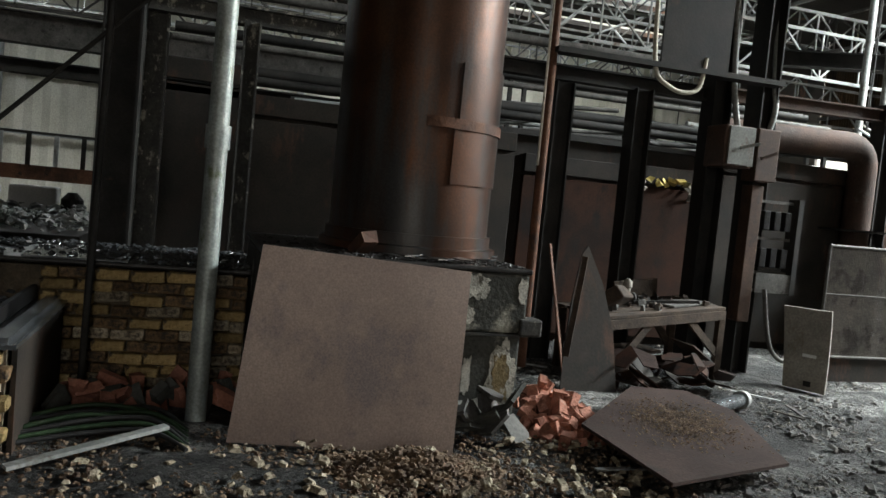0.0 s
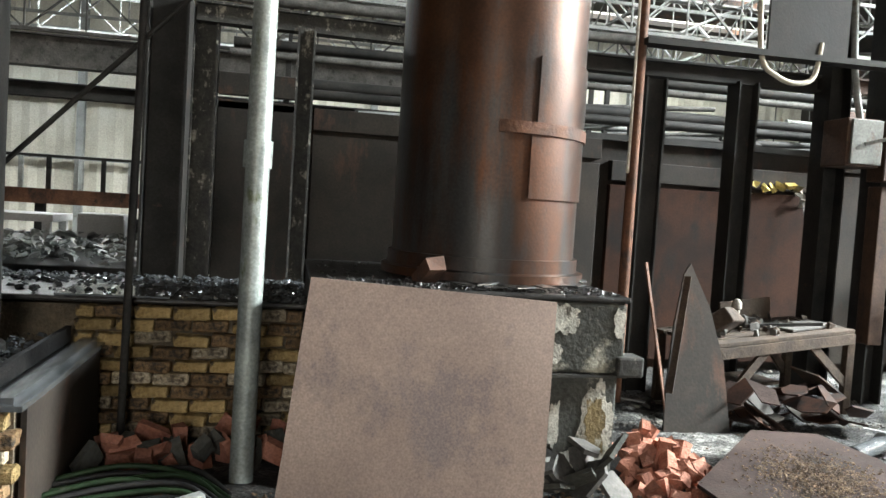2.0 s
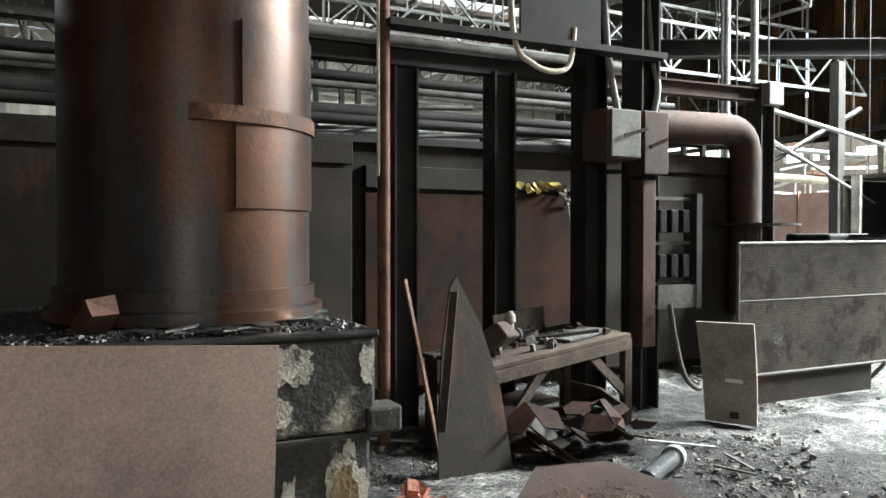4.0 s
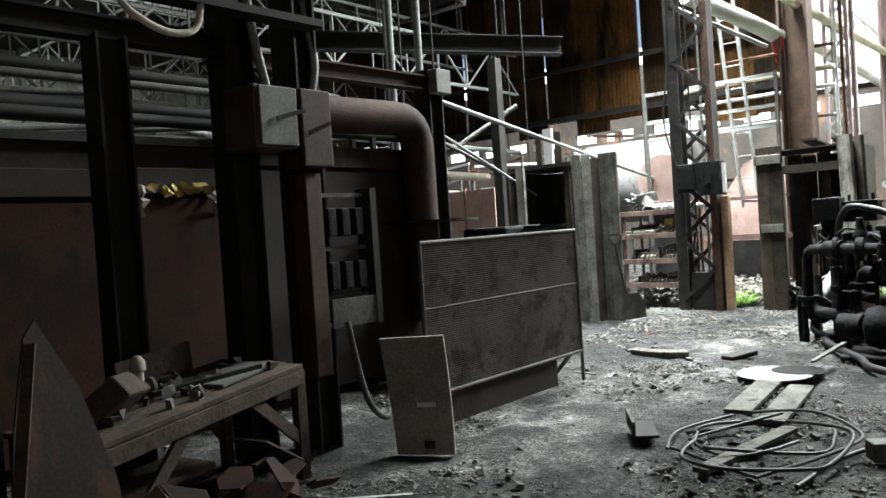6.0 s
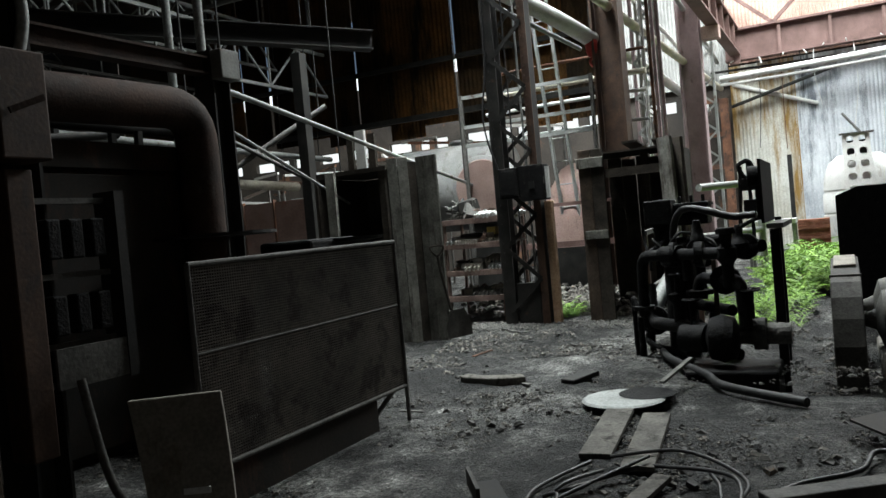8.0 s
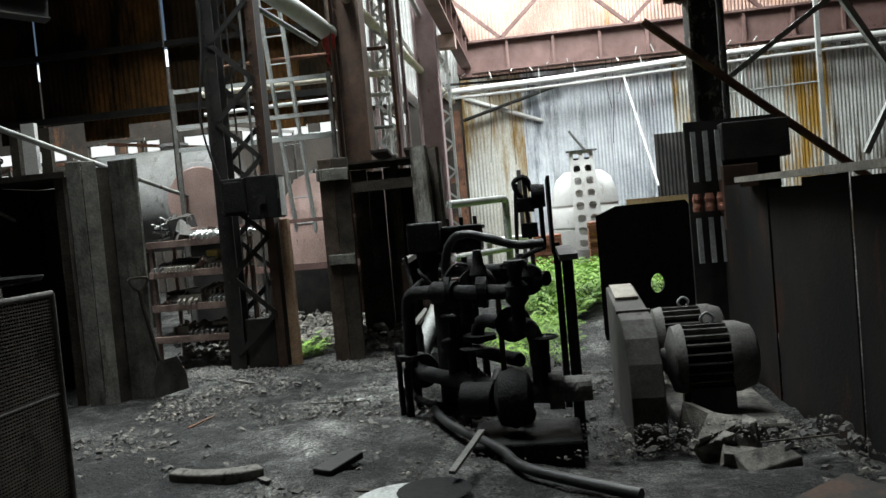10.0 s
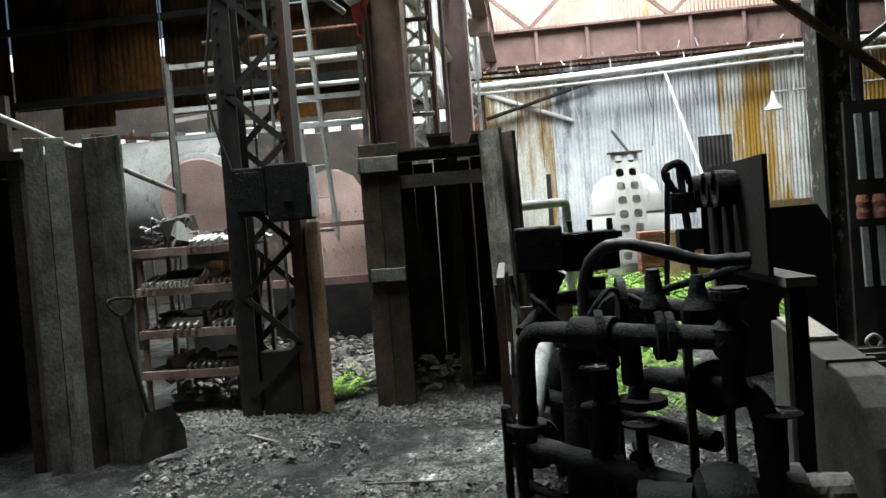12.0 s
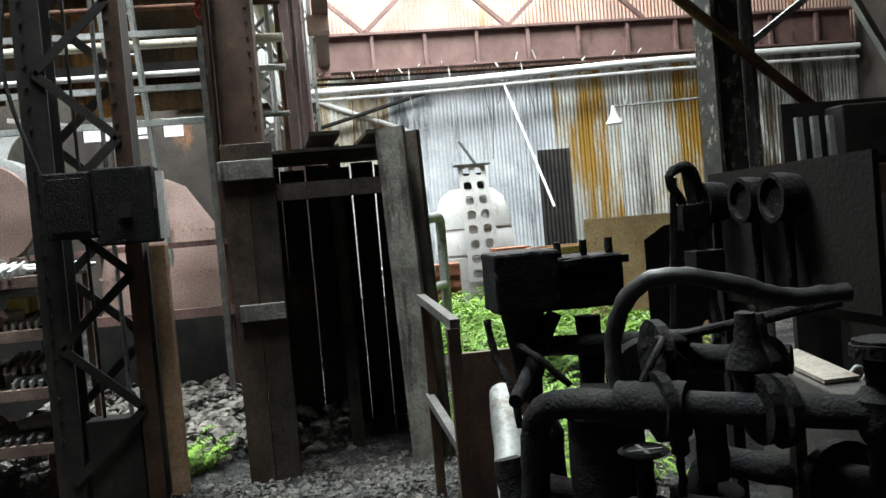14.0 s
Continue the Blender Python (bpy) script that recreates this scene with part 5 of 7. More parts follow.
overhead([(15.9, 2.12, 4.0), (15.9, -0.95, 1.36)], 0.055, RUST, "rusty diagonal pipe by the column")
for k, (ya, yb, za, zb) in enumerate(((0.9, -1.8, 3.2, 5.0), (-0.5, -2.2, 5.2, 2.2), (-1.2, -3.0, 2.0, 5.5), (-2.4, -2.5, 0, 6), (-3.6, -3.7, 0, 6))):
    solo("steel_brace", bar((17.4, ya, za), (17.4, yb, zb), 0.1, 0.08), GREYSTEEL, "pale grey steel bracing member", "brace", "grey bracing")
solo("cross_beam", bar((16.1, 1.8, 4.3), (16.1, -4, 4.35), 0.08, 0.1), RUST, "rusty cross beam by the column", "beam")
solo("wall_brace", bar((16.3, 3.3, 5.4), (16.3, 1.5, 4.3), 0.12, 0.1), REDPAINT, "dark red diagonal brace to a column", "brace")
lampo = thing("wall_lamp", (25, -0.75, 3.6), "white enamel lamp shade on a pipe arm", "lamp")
part("arm", rod((25, -0.75, 3.98), (25, -3.2, 4.05), 0.02), GREYSTEEL, lampo)
part("pole", bx(24.95, 25.05, -3.3, -3.2, 0, 6), GREYSTEEL, lampo)
part("shade", lathe((25, -0.75, 3.6), [(0.19, 0), (0.17, 0.06), (0.09, 0.15), (0.05, 0.3), (0.03, 0.4)], 20), WHITEMETAL, lampo, smooth=True)

# ladder and racks behind the stall
ladder = thing("ladder", (17.2, 7.3, 0), "dusty steel ladder leaning to a gallery", "ladder")
for y in (7.3, 7.62):
    part("stile", bar((17.6, y, 0), (16.9, y + 0.25, 6.4), 0.05, 0.05), GREYSTEEL, ladder)
for k in range(14):
    t = (k + 1) / 15
    part("rung", rod((17.6 - 0.7 * t, 7.3 + 0.25 * t, 6.4 * t), (17.6 - 0.7 * t, 7.62 + 0.25 * t, 6.4 * t), 0.012, None, 8), GREYSTEEL, ladder)
for z in (3.0, 3.35, 3.9):
    solo("gallery_rail", bar((16.6, 6.7, z), (16.6, 9.2, z), 0.05, 0.06), GREYSTEEL, "dusty gallery rail behind the lattice column", "rail", "gallery rails")

for y in (6.7, 9.2):
    solo("gallery_upright", bx(16.57, 16.63, y - 0.03, y + 0.03, 0, 3.95), DUSTIRON, "dusty steel upright of the gallery rail", "post", "gallery uprights")
rnd = random.Random(17)
for k in range(12):
    y, z = rnd.uniform(-2.5, 5.2), rnd.uniform(2.6, 4.6)
    solo("hanging_wire", tube([(27.6, y, 5.61), (27.55, y + rnd.uniform(-0.05, 0.05), (5.6 + z) / 2), (27.58, y + rnd.uniform(-0.15, 0.15), z)], 0.01, None, 6), (BLACK, WHITEMETAL, RUST)[k % 3], "thin wire hanging from the girder", "wire", "hanging wires")
for k in range(14):
    y = 5.45 - k * 0.6 + rnd.uniform(-0.15, 0.15)
    solo("girder_clip", bar((27.57, y, 5.62), (27.5, y + rnd.uniform(-0.12, 0.12), 5.62 - rnd.uniform(-0.25, 0.35)), 0.025, 0.02), WHITEMETAL, "bent pale clip on the wall girder", "clip", "girder clips")

# ---- yard end: ferns, block casting, stacks ----
casting = thing("segment_casting", (24.8, 2.5, 0), "tall grey casting pierced by two rows of holes", "casting")
prof = [(0.8, 0.0), (0.86, 0.5), (0.87, 0.98), (0.83, 1.0), (0.83, 1.03), (0.87, 1.05), (0.86, 1.5), (0.82, 1.55), (0.82, 1.58), (0.84, 1.6), (0.8, 1.95), (0.68, 2.25), (0.48, 2.42), (0.2, 2.46)]
part("dome", lathe((25.2, 2.55, 0), prof, 40), WHITEMETAL, casting, smooth=True)


def holed_face(rows_n, z0, z1, yc, w0, w1):
    """A tapering face, bowed outwards, with two columns of rounded holes."""
    bm = bmesh.new()

    def spot(u, v):
        return Vector((24.42 - 0.16 * math.sin(math.pi * 0.5 * (1 - v)) + 0.22 * v * v - 0.05 * (1 - u * u), yc + u * (w0 + (w1 - w0) * v) / 2 + 0.06 * v, z0 + (z1 - z0) * v))
    for j in range(rows_n):
        for side in (-1, 1):
            uc, vc, hu, hv = side * 0.5, (j + 0.5) / rows_n, 0.5, 0.5 / rows_n
            outer, inner = [], []
            for q in range(16):
                a = 2 * math.pi * q / 16
                ca, sa = math.cos(a), math.sin(a)
                m = max(abs(ca), abs(sa))
                outer.append(bm.verts.new(spot(uc + hu * ca / m, vc + hv * sa / m)))
                inner.append(bm.verts.new(spot(uc - 0.04 * side + 0.29 * ca * (0.75 + 0.25 / m), vc + 0.62 * hv * sa * (0.75 + 0.25 / m))))
            for q in range(16):
                bm.faces.new((outer[q], outer[(q + 1) % 16], inner[(q + 1) % 16], inner[q]))
    bmesh.ops.remove_doubles(bm, verts=bm.verts, dist=0.002)
    return bm


face = part("pierced_face", holed_face(8, 0.5, 2.92, 2.54, 0.7, 0.56), WHITEMETAL, casting)
solid = face.modifiers.new("solid", 'SOLIDIFY')
solid.thickness, solid.offset = 0.06, 0
part("core", bx(24.75, 25.1, 2.3, 2.8, 0, 2.75), BLACK, casting)
part("cap_plate", bx(24.5, 24.8, 2.2, 2.95, 2.9, 2.93), DUSTIRON, casting)
part("rod", rod((24.6, 2.5, 2.93), (24.4, 2.85, 3.4), 0.03), GREYSTEEL, casting)
for k, (x, y, h, c) in enumerate(((22.6, 2.35, 12, REDBRICK), (23.4, 1.3, 10, REDBRICK), (23.0, 0.7, 8, YELLOWBRICK), (23.2, 3.6, 9, REDBRICK))):
    st = thing("brick_stack", (x, y, 0), "stack of pale red firebrick slabs", "stack", "brick stacks")
    part("pallet", bx(x - 0.3, x + 0.3, y - 0.35, y + 0.35, 0, 0.3), DARKWOOD, st)
    for j in range(h):
        o = 0.02 * ((j * 7) % 3 - 1)
        part("slab", bx(x - 0.28 + o, x + 0.28 + o, y - 0.33, y + 0.33, 0.305 + j * 0.075, 0.37 + j * 0.075), c, st)
solo("ochre_drum", lathe((20.6, 2.0, 0), [(0.5, 0), (0.52, 0.03), (0.5, 0.05), (0.5, 0.42), (0.53, 0.45), (0.5, 0.48), (0.5, 0.82), (0.53, 0.85), (0.5, 0.88), (0.5, 1.2), (0.53, 1.22), (0.46, 1.22), (0.46, 1.1)], 32), PALEWOOD, "large rusty ochre drum among ferns", "drum", smooth=True)
solo("leaning_corrugated_sheet", wavy((27.4, 0.4), (27.4, -0.42), 0.0, 3.35, 0.1, 0.017), BLACK, "dark corrugated sheet propped on the end wall", "sheet")
bench2 = thing("metal_table", (22, 4.4, 0), "pale steel table by the end wall", "table")
part("top", bx(21.6, 22.4, 3.9, 4.9, 0.95, 1.05), WHITEMETAL, bench2)
for x in (21.65, 22.35):
    for y in (3.95, 4.85):
        part("leg", bx(x - 0.03, x + 0.03, y - 0.03, y + 0.03, 0, 0.95), GREYSTEEL, bench2)
rail = thing("pipe_rail", (18, 4.6, 0), "rusty pipe railing by the stall", "railing")
part("top_rail", bent([(16.2, 5.0, 1.78), (17.8, 4.25, 1.82), (17.8, 4.25, 0)], 0.06, 0.1), GREYSTEEL, rail, smooth=True)
part("lower_rail", rod((16.2, 5.0, 1.0), (17.8, 4.25, 1.0), 0.05), GREYSTEEL, rail)
solo("tall_pole", rod((27.0, 4.2, 0), (27.0, 4.2, 2.7), 0.06), BLACK, "dark upright pole before the end wall", "pole")


def ferns(name, x0, x1, y0, y1, count, size, seed, label):
    rnd = random.Random(seed)
    verts, faces = [], []
    for _ in range(count):
        x, y = rnd.uniform(x0, x1), rnd.uniform(y0, y1)
        for _ in range(7):
            a = rnd.uniform(0, 6.28)
            ln = size * rnd.uniform(0.4, 1.5)
            rise = rnd.uniform(0.6, 1.5)
            d = Vector((math.cos(a), math.sin(a), 0))
            s = Vector((-d.y, d.x, 0))
            for j in range(9):
                t = (j + 1) / 10
                c = Vector((x, y, 0)) + d * ln * t * 0.85 + Vector((0, 0, ln * rise * (1.7 * t - 1.05 * t * t)))
                w = ln * 0.26 * math.sin(math.pi * (0.25 + 0.75 * t)) ** 0.7
                for sg in (-1, 1):
                    tip = c + s * w * sg + d * w * 0.35 + Vector((0, 0, -0.3 * w))
                    i = len(verts)
                    verts += [c, c + d * ln * 0.05 + s * w * 0.45 * sg, tip, c - d * ln * 0.02 + s * w * 0.5 * sg]
                    faces.append((i, i + 1, i + 2, i + 3))
    me = bpy.data.meshes.new(name)
    me.from_pydata(verts, [], faces)
    me.materials.append(LEAF)
    return tagged(new(name, me), label, "plants", "", "stuff")


ferns("fern_patch", 16.4, 21.5, 1.7, 4.1, 330, 0.42, 1, "bright green ferns growing on the floor in daylight")
ferns("fern_tuft", 12.9, 15.6, 3.5, 4.25, 34, 0.26, 4, "bright green weeds on the ground behind the pump")
ferns("fern_tuft", 14.35, 14.75, 6.55, 6.85, 12, 0.2, 2, "small bright green weeds by the stall")
ferns("fern_tuft", 14.5, 15.2, 4.55, 4.85, 14, 0.25, 3, "small bright green weeds by the stall")


# ---- pump set ----
pump = thing("pump_set", (11, 4.2, 0), "oily black pump set of valves, pipes and flanges", "pump")
M = TANKIRON


def flange(at, axis, r=0.15, t=0.05):
    return lathe(at, [(r, -t / 2), (r, t / 2)], 20, axis)


part("riser_pipe", bent([(11.2, 4.86, 0.42), (11.16, 4.83, 1.03), (10.45, 3.95, 1.05)], 0.052, 0.13), M, pump, smooth=True)
part("tee", bent([(10.95, 4.57, 1.04), (10.8, 4.385, 1.045)], 0.080, 0.1), M, pump, smooth=True)
part("header_pipe", bent([(11.58, 4.87, 0.7), (11.5, 4.84, 0.3), (10.5, 4.12, 0.36)], 0.061, 0.13), M, pump, smooth=True)
part("header_pipe", bent([(11.9, 4.75, 0.5), (10.75, 3.95, 0.5)], 0.051, 0.1), M, pump, smooth=True)
part("return_pipe", bent([(11.0, 4.28, 0.62), (10.98, 4.26, 0.8), (10.4, 3.82, 0.8), (10.38, 3.8, 0.4)], 0.052, 0.12), M, pump, smooth=True)
part("dusty_pipe", rod((12.3, 4.72, 0.82), (11.5, 4.86, 0.4), 0.075, None, 18), GREYSTEEL, pump, "dust-grey sloping pipe", smooth=True)
part("dusty_pipe", rod((12.4, 4.6, 0.62), (11.9, 4.75, 0.35), 0.06, None, 18), GREYSTEEL, pump, "dust-grey sloping pipe", smooth=True)
part("volute", lathe((10.4, 4.0, 0.3), [(0.1, -0.13), (0.18, -0.1), (0.21, 0), (0.18, 0.1), (0.1, 0.13)], 28, 'y'), M, pump, smooth=True)
part("inlet_neck", rod((10.4, 4.14, 0.3), (10.46, 4.36, 0.3), 0.12, None, 20), M, pump, smooth=True)
for at, ax, r in (((10.86, 4.46, 1.04), 'y', 0.12), ((10.62, 4.16, 1.045), 'y', 0.115), ((10.66, 4.2, 1.045), 'y', 0.115), ((11.2, 4.86, 0.5), 'z', 0.11), ((10.72, 4.28, 0.35), 'y', 0.115), ((11.48, 4.82, 0.33), 'x', 0.15), ((10.98, 4.26, 0.66), 'z', 0.13), ((10.6, 3.97, 0.8), 'x', 0.13), ((10.45, 3.92, 1.24), 'z', 0.085)):
    part("flange", flange(at, ax, r, 0.035), M, pump)
part("stack_valve", lathe((10.45, 3.92, 0.75), [(0.045, 0), (0.05, 0.2), (0.08, 0.25), (0.08, 0.34), (0.045, 0.38), (0.05, 0.47), (0.075, 0.48), (0.075, 0.52)], 20), M, pump, smooth=True)
part("small_valve", lathe((10.72, 4.2, 1.05), [(0.05, 0), (0.05, 0.1), (0.07, 0.12), (0.04, 0.2), (0.03, 0.3)], 16), M, pump, smooth=True)
part("drop_leg", rod((10.78, 4.32, 1.0), (10.78, 4.32, 0.8), 0.05, None, 14), M, pump)
part("support", bx(10.66, 10.7, 4.05, 4.09, 0.0, 0.98), BENCHWOOD, pump)
part("filter_body", lathe((11.35, 4.5, -0.05), [(0.15, 0), (0.15, 0.95), (0.18, 0.97), (0.18, 1.01), (0.1, 1.06)], 24), M, pump, smooth=True)
part("valve_body", lathe((11.02, 4.47, 0.3), [(0.06, 0), (0.06, 0.25), (0.1, 0.3), (0.1, 0.34), (0.03, 0.36), (0.03, 0.5)], 18), M, pump, smooth=True)
part("pressure_vessel", lathe((11.9, 4.62, 0.0), [(0.07, 0), (0.09, 0.05), (0.09, 0.7), (0.04, 0.8)], 18), M, pump, smooth=True)
part("side_branch", bent([(11.35, 4.86, 1.0), (11.6, 4.7, 1.12), (11.62, 4.6, 1.3)], 0.029, 0.06), M, pump, smooth=True)
part("side_branch", bent([(11.05, 4.3, 0.35), (11.3, 4.2, 0.2), (11.8, 4.2, 0.2)], 0.033, 0.06), M, pump, smooth=True)
part("side_branch", bent([(11.2, 4.93, 0.5), (11.24, 4.97, 0.62), (11.3, 4.98, 0.0)], 0.023, 0.05), M, pump, smooth=True)
for k in range(8):
    a = 2 * math.pi * k / 8
    part("bolt", rod((11.44, 4.82 + 0.125 * math.cos(a), 0.33 + 0.125 * math.sin(a)), (11.52, 4.82 + 0.125 * math.cos(a), 0.33 + 0.125 * math.sin(a)), 0.012, None, 6), M, pump)
part("hopper", bx(11.55, 11.85, 4.58, 4.86, 1.32, 1.58), M, pump, bevel=0.03)
part("hopper_neck", rod((11.7, 4.72, 1.34), (11.75, 4.7, 0.9), 0.1, None, 16, 0.045), M, pump)
part("motor_head", bx(11.7, 12.0, 4.24, 4.58, 1.3, 1.53), M, pump, bevel=0.02)
part("head_rim", bx(11.68, 12.02, 4.22, 4.6, 1.49, 1.52), M, pump)
for dy in (4.28, 4.4, 4.52):
    part("head_bolt", rod((11.76, dy, 1.53), (11.76, dy, 1.6), 0.014, None, 8), M, pump)
part("gauge_tube", tube([(11.62, 4.9, 1.3), (11.6, 4.88, 1.15), (11.52, 4.84, 1.02), (11.5, 4.82, 0.85)], 0.014, None, 8), M, pump, smooth=True)
part("impulse_line", tube([(11.4, 4.62, 1.03), (11.42, 4.75, 1.16), (11.6, 4.78, 1.18), (11.72, 4.7, 1.1)], 0.012, None, 8), M, pump, smooth=True)
part("impulse_line", tube([(10.9, 4.5, 1.12), (10.95, 4.4, 1.24), (11.2, 4.3, 1.2), (11.3, 4.15, 1.08)], 0.012, None, 8), M, pump, smooth=True)
part("drip_cock", lathe((10.86, 4.4, 0.72), [(0.012, 0), (0.012, 0.14), (0.03, 0.15), (0.03, 0.2), (0.05, 0.22), (0.05, 0.3)], 12), M, pump, smooth=True)
part("round_cover", lathe((11.45, 4.28, 1.02), [(0.06, -0.05), (0.15, -0.04), (0.16, 0.0), (0.15, 0.04), (0.06, 0.05)], 24, 'x'), M, pump, smooth=True)
part("round_cover", lathe((11.3, 3.85, 1.05), [(0.05, -0.05), (0.12, -0.04), (0.13, 0.0), (0.12, 0.04), (0.05, 0.05)], 24, 'x'), M, pump, smooth=True)
part("angle_valve", lathe((11.2, 3.9, 0.95), [(0.05, 0), (0.06, 0.1), (0.09, 0.14), (0.05, 0.2), (0.03, 0.32)], 16), M, pump, smooth=True)
part("motor_stem", rod((11.85, 4.38, 0.5), (11.85, 4.38, 1.24), 0.055, None, 16), M, pump)
part("cross_pipe", rod((11.85, 4.4, 1.05), (11.3, 3.7, 1.05), 0.06, None, 14), M, pump, smooth=True)
part("cross_pipe", rod((11.9, 4.7, 1.12), (11.5, 4.05, 1.14), 0.045, None, 14), M, pump, smooth=True)
part("cross_pipe", rod((11.6, 4.6, 0.14), (10.6, 3.9, 0.12), 0.05, None, 14), M, pump, smooth=True)
part("valve_wheel", lathe((11.25, 4.3, 1.14), [(0.05, -0.02), (0.14, -0.02), (0.14, 0.02), (0.05, 0.02)], 24, 'y'), M, pump)
part("hose", tube([(11.15, 4.5, 1.02), (11.16, 4.5, 1.25), (11.1, 4.43, 1.42), (11.0, 4.3, 1.47), (10.95, 4.1, 1.42), (10.93, 3.92, 1.36), (10.9, 3.7, 1.36)], 0.032), RUBBER, pump, "thick black rubber hose", smooth=True)
part("hose_rod", rod((11.9, 4.35, 1.05), (10.95, 3.7, 1.32), 0.018), M, pump)
for x, y, z in ((10.72, 4.3, 0.62), (11.02, 4.47, 0.84), (10.4, 3.75, 0.72)):
    hw = part("handwheel", lathe((x, y, z), [(0.075, -0.012), (0.095, 0), (0.075, 0.012), (0.07, 0)], 20), TANKIRON, pump)
    part("wheel_spokes", bar((x - 0.08, y, z), (x + 0.08, y, z), 0.014, 0.01, bar((x, y - 0.08, z), (x, y + 0.08, z), 0.014, 0.01)), DUSTIRON, hw)
    part("spindle", rod((x, y, z), (x, y, z - 0.25), 0.025), M, pump)
for x, y in ((11.55, 4.88), (11.2, 4.9), (10.9, 4.4), (11.9, 4.3)):
    part("leg", rod((x, y, -0.1), (x, y, 0.4), 0.03), M, pump)
part("drain_pipe", tube([(11.55, 4.88, 0.3), (11.5, 4.9, 0.1), (11.2, 4.6, 0.06), (10.8, 4.3, 0.08)], 0.028), M, pump, smooth=True)
part("base_block", bx(10.1, 10.7, 3.55, 4.3, -0.25, 0.06), M, pump, bevel=0.02)
part("coupling", lathe((10.5, 3.7, 0.32), [(0.09, -0.25), (0.09, -0.05), (0.14, -0.05), (0.14, 0.05), (0.09, 0.05), (0.07, 0.5)], 18, 'y'), DUSTIRON, pump)

stand = thing("steel_gantry", (11.3, 3.6, -0.2), "black angle-steel frame above the pump", "frame")
part("post", bx(10.73, 10.81, 3.5, 3.58, -0.25, 1.22), M, stand)
part("post", bx(12.0, 12.06, 3.56, 3.62, -0.2, 1.3), M, stand)
part("arm", bx(10.7, 12.06, 3.46, 3.6, 1.225, 1.27), DUSTIRON, stand)
gp = thing("gauge_board", (11.4, 3.65, 1.3), "black steel board with three round gauges", "gauge board")
part("board", bx(10.8, 12.02, 3.62, 3.645, 1.275, 1.86), HOARDING, gp)
for x in (11.85, 11.5, 11.25):
    g = part("gauge", lathe((x, 3.72, 1.72), [(0.09, -0.06), (0.1, 0.0), (0.1, 0.05), (0.08, 0.05), (0.075, 0.03)], 22, 'y'), M, gp, smooth=True)
    part("stem", rod((x, 3.7, 1.64), (x, 3.7, 1.3), 0.02), M, g)
lev = thing("lever_valve", (11.9, 3.85, 1.1), "black lever valve standing above the pump", "valve")
part("link_bar", bar((11.87, 3.83, 1.88), (11.7, 3.8, 1.1), 0.03, 0.03), M, lev)
part("link_bar", bar((11.86, 3.9, 1.85), (11.88, 3.95, 1.1), 0.025, 0.025), M, lev)
part("head", tube([(11.86, 3.86, 1.72), (11.86, 3.92, 1.86), (11.86, 3.82, 1.9), (11.86, 3.77, 1.78)], 0.02), M, lev)
part("clamp", bx(11.78, 11.92, 3.76, 3.9, 1.6, 1.72), M, lev, bevel=0.01)
part("clamp", bx(11.72, 11.84, 3.74, 3.88, 1.38, 1.5), M, lev, bevel=0.01)


def crust(ob, amount=0.007):
    """Caked oil and scale: a finer mesh with an uneven skin."""
    bm = bmesh.new()
    bm.from_mesh(ob.data)
    for _ in range(2):
        bmesh.ops.subdivide_edges(bm, edges=[e for e in bm.edges if e.calc_length() > 0.045], cuts=2)
    bmesh.ops.triangulate(bm, faces=[f for f in bm.faces if len(f.verts) > 4])
    bm.normal_update()
    for v in bm.verts:
        c = v.co
        v.co = c + v.normal * amount * (noise.noise(c * 22) + 0.7 * noise.noise(c * 60) + 0.4)
    bm.to_mesh(ob.data)
    bm.free()


for holder in (pump, lev):
    for ob in [o for o in bpy.data.objects if o.parent == holder and o.type == 'MESH']:
        if ob.name.split(".")[0] not in ("bolt", "handwheel", "support"):
            crust(ob)

fence = thing("guard_rail", (12.6, 5, 0), "rusty angle-iron guard rail beside the pump", "railing")
for z in (1.24, 0.6):
    part("rail", bar((12.05, 4.98, z), (13.3, 5.01, z + 0.03), 0.05, 0.05), DUSTIRON, fence)
for x in (12.07, 13.28):
    part("post", bx(x - 0.03, x + 0.03, 4.96, 5.02, -0.05, 1.22), BROWNBOX, fence)
part("red_panel", bx(12.6, 12.64, 4.5, 4.9, 0.1, 1.0), BROWNBOX, fence)

# belt guard and two motors
bg = bmesh.new()
prof = [(10.92, -0.3), (10.9, 0.12), (10.97, 0.36), (11.1, 0.54), (11.3, 0.66), (12.6, 0.8), (12.6, -0.3)]
l = [bg.verts.new((x, 2.88, z)) for x, z in prof]
r = [bg.verts.new((x, 3.14, z)) for x, z in prof]
bg.faces.new(l)
bg.faces.new(r[::-1])
for k in range(len(prof)):
    bg.faces.new((l[k], r[k], r[(k + 1) % len(prof)], l[(k + 1) % len(prof)]))
bgt = thing("belt_guard", (11.7, 3, -0.3), "dusty grey sheet-steel belt guard with a rounded end", "guard")
part("cover", bg, BELTGUARD, bgt, bevel=0.012)
part("seam_strip", bx(11.55, 11.6, 2.87, 3.15, 0.675, 0.705), BELTGUARD, bgt)
part("top_cap", bar((12.0, 3.01, 0.755), (12.55, 3.01, 0.815), 0.2, 0.02), CARD, bgt)


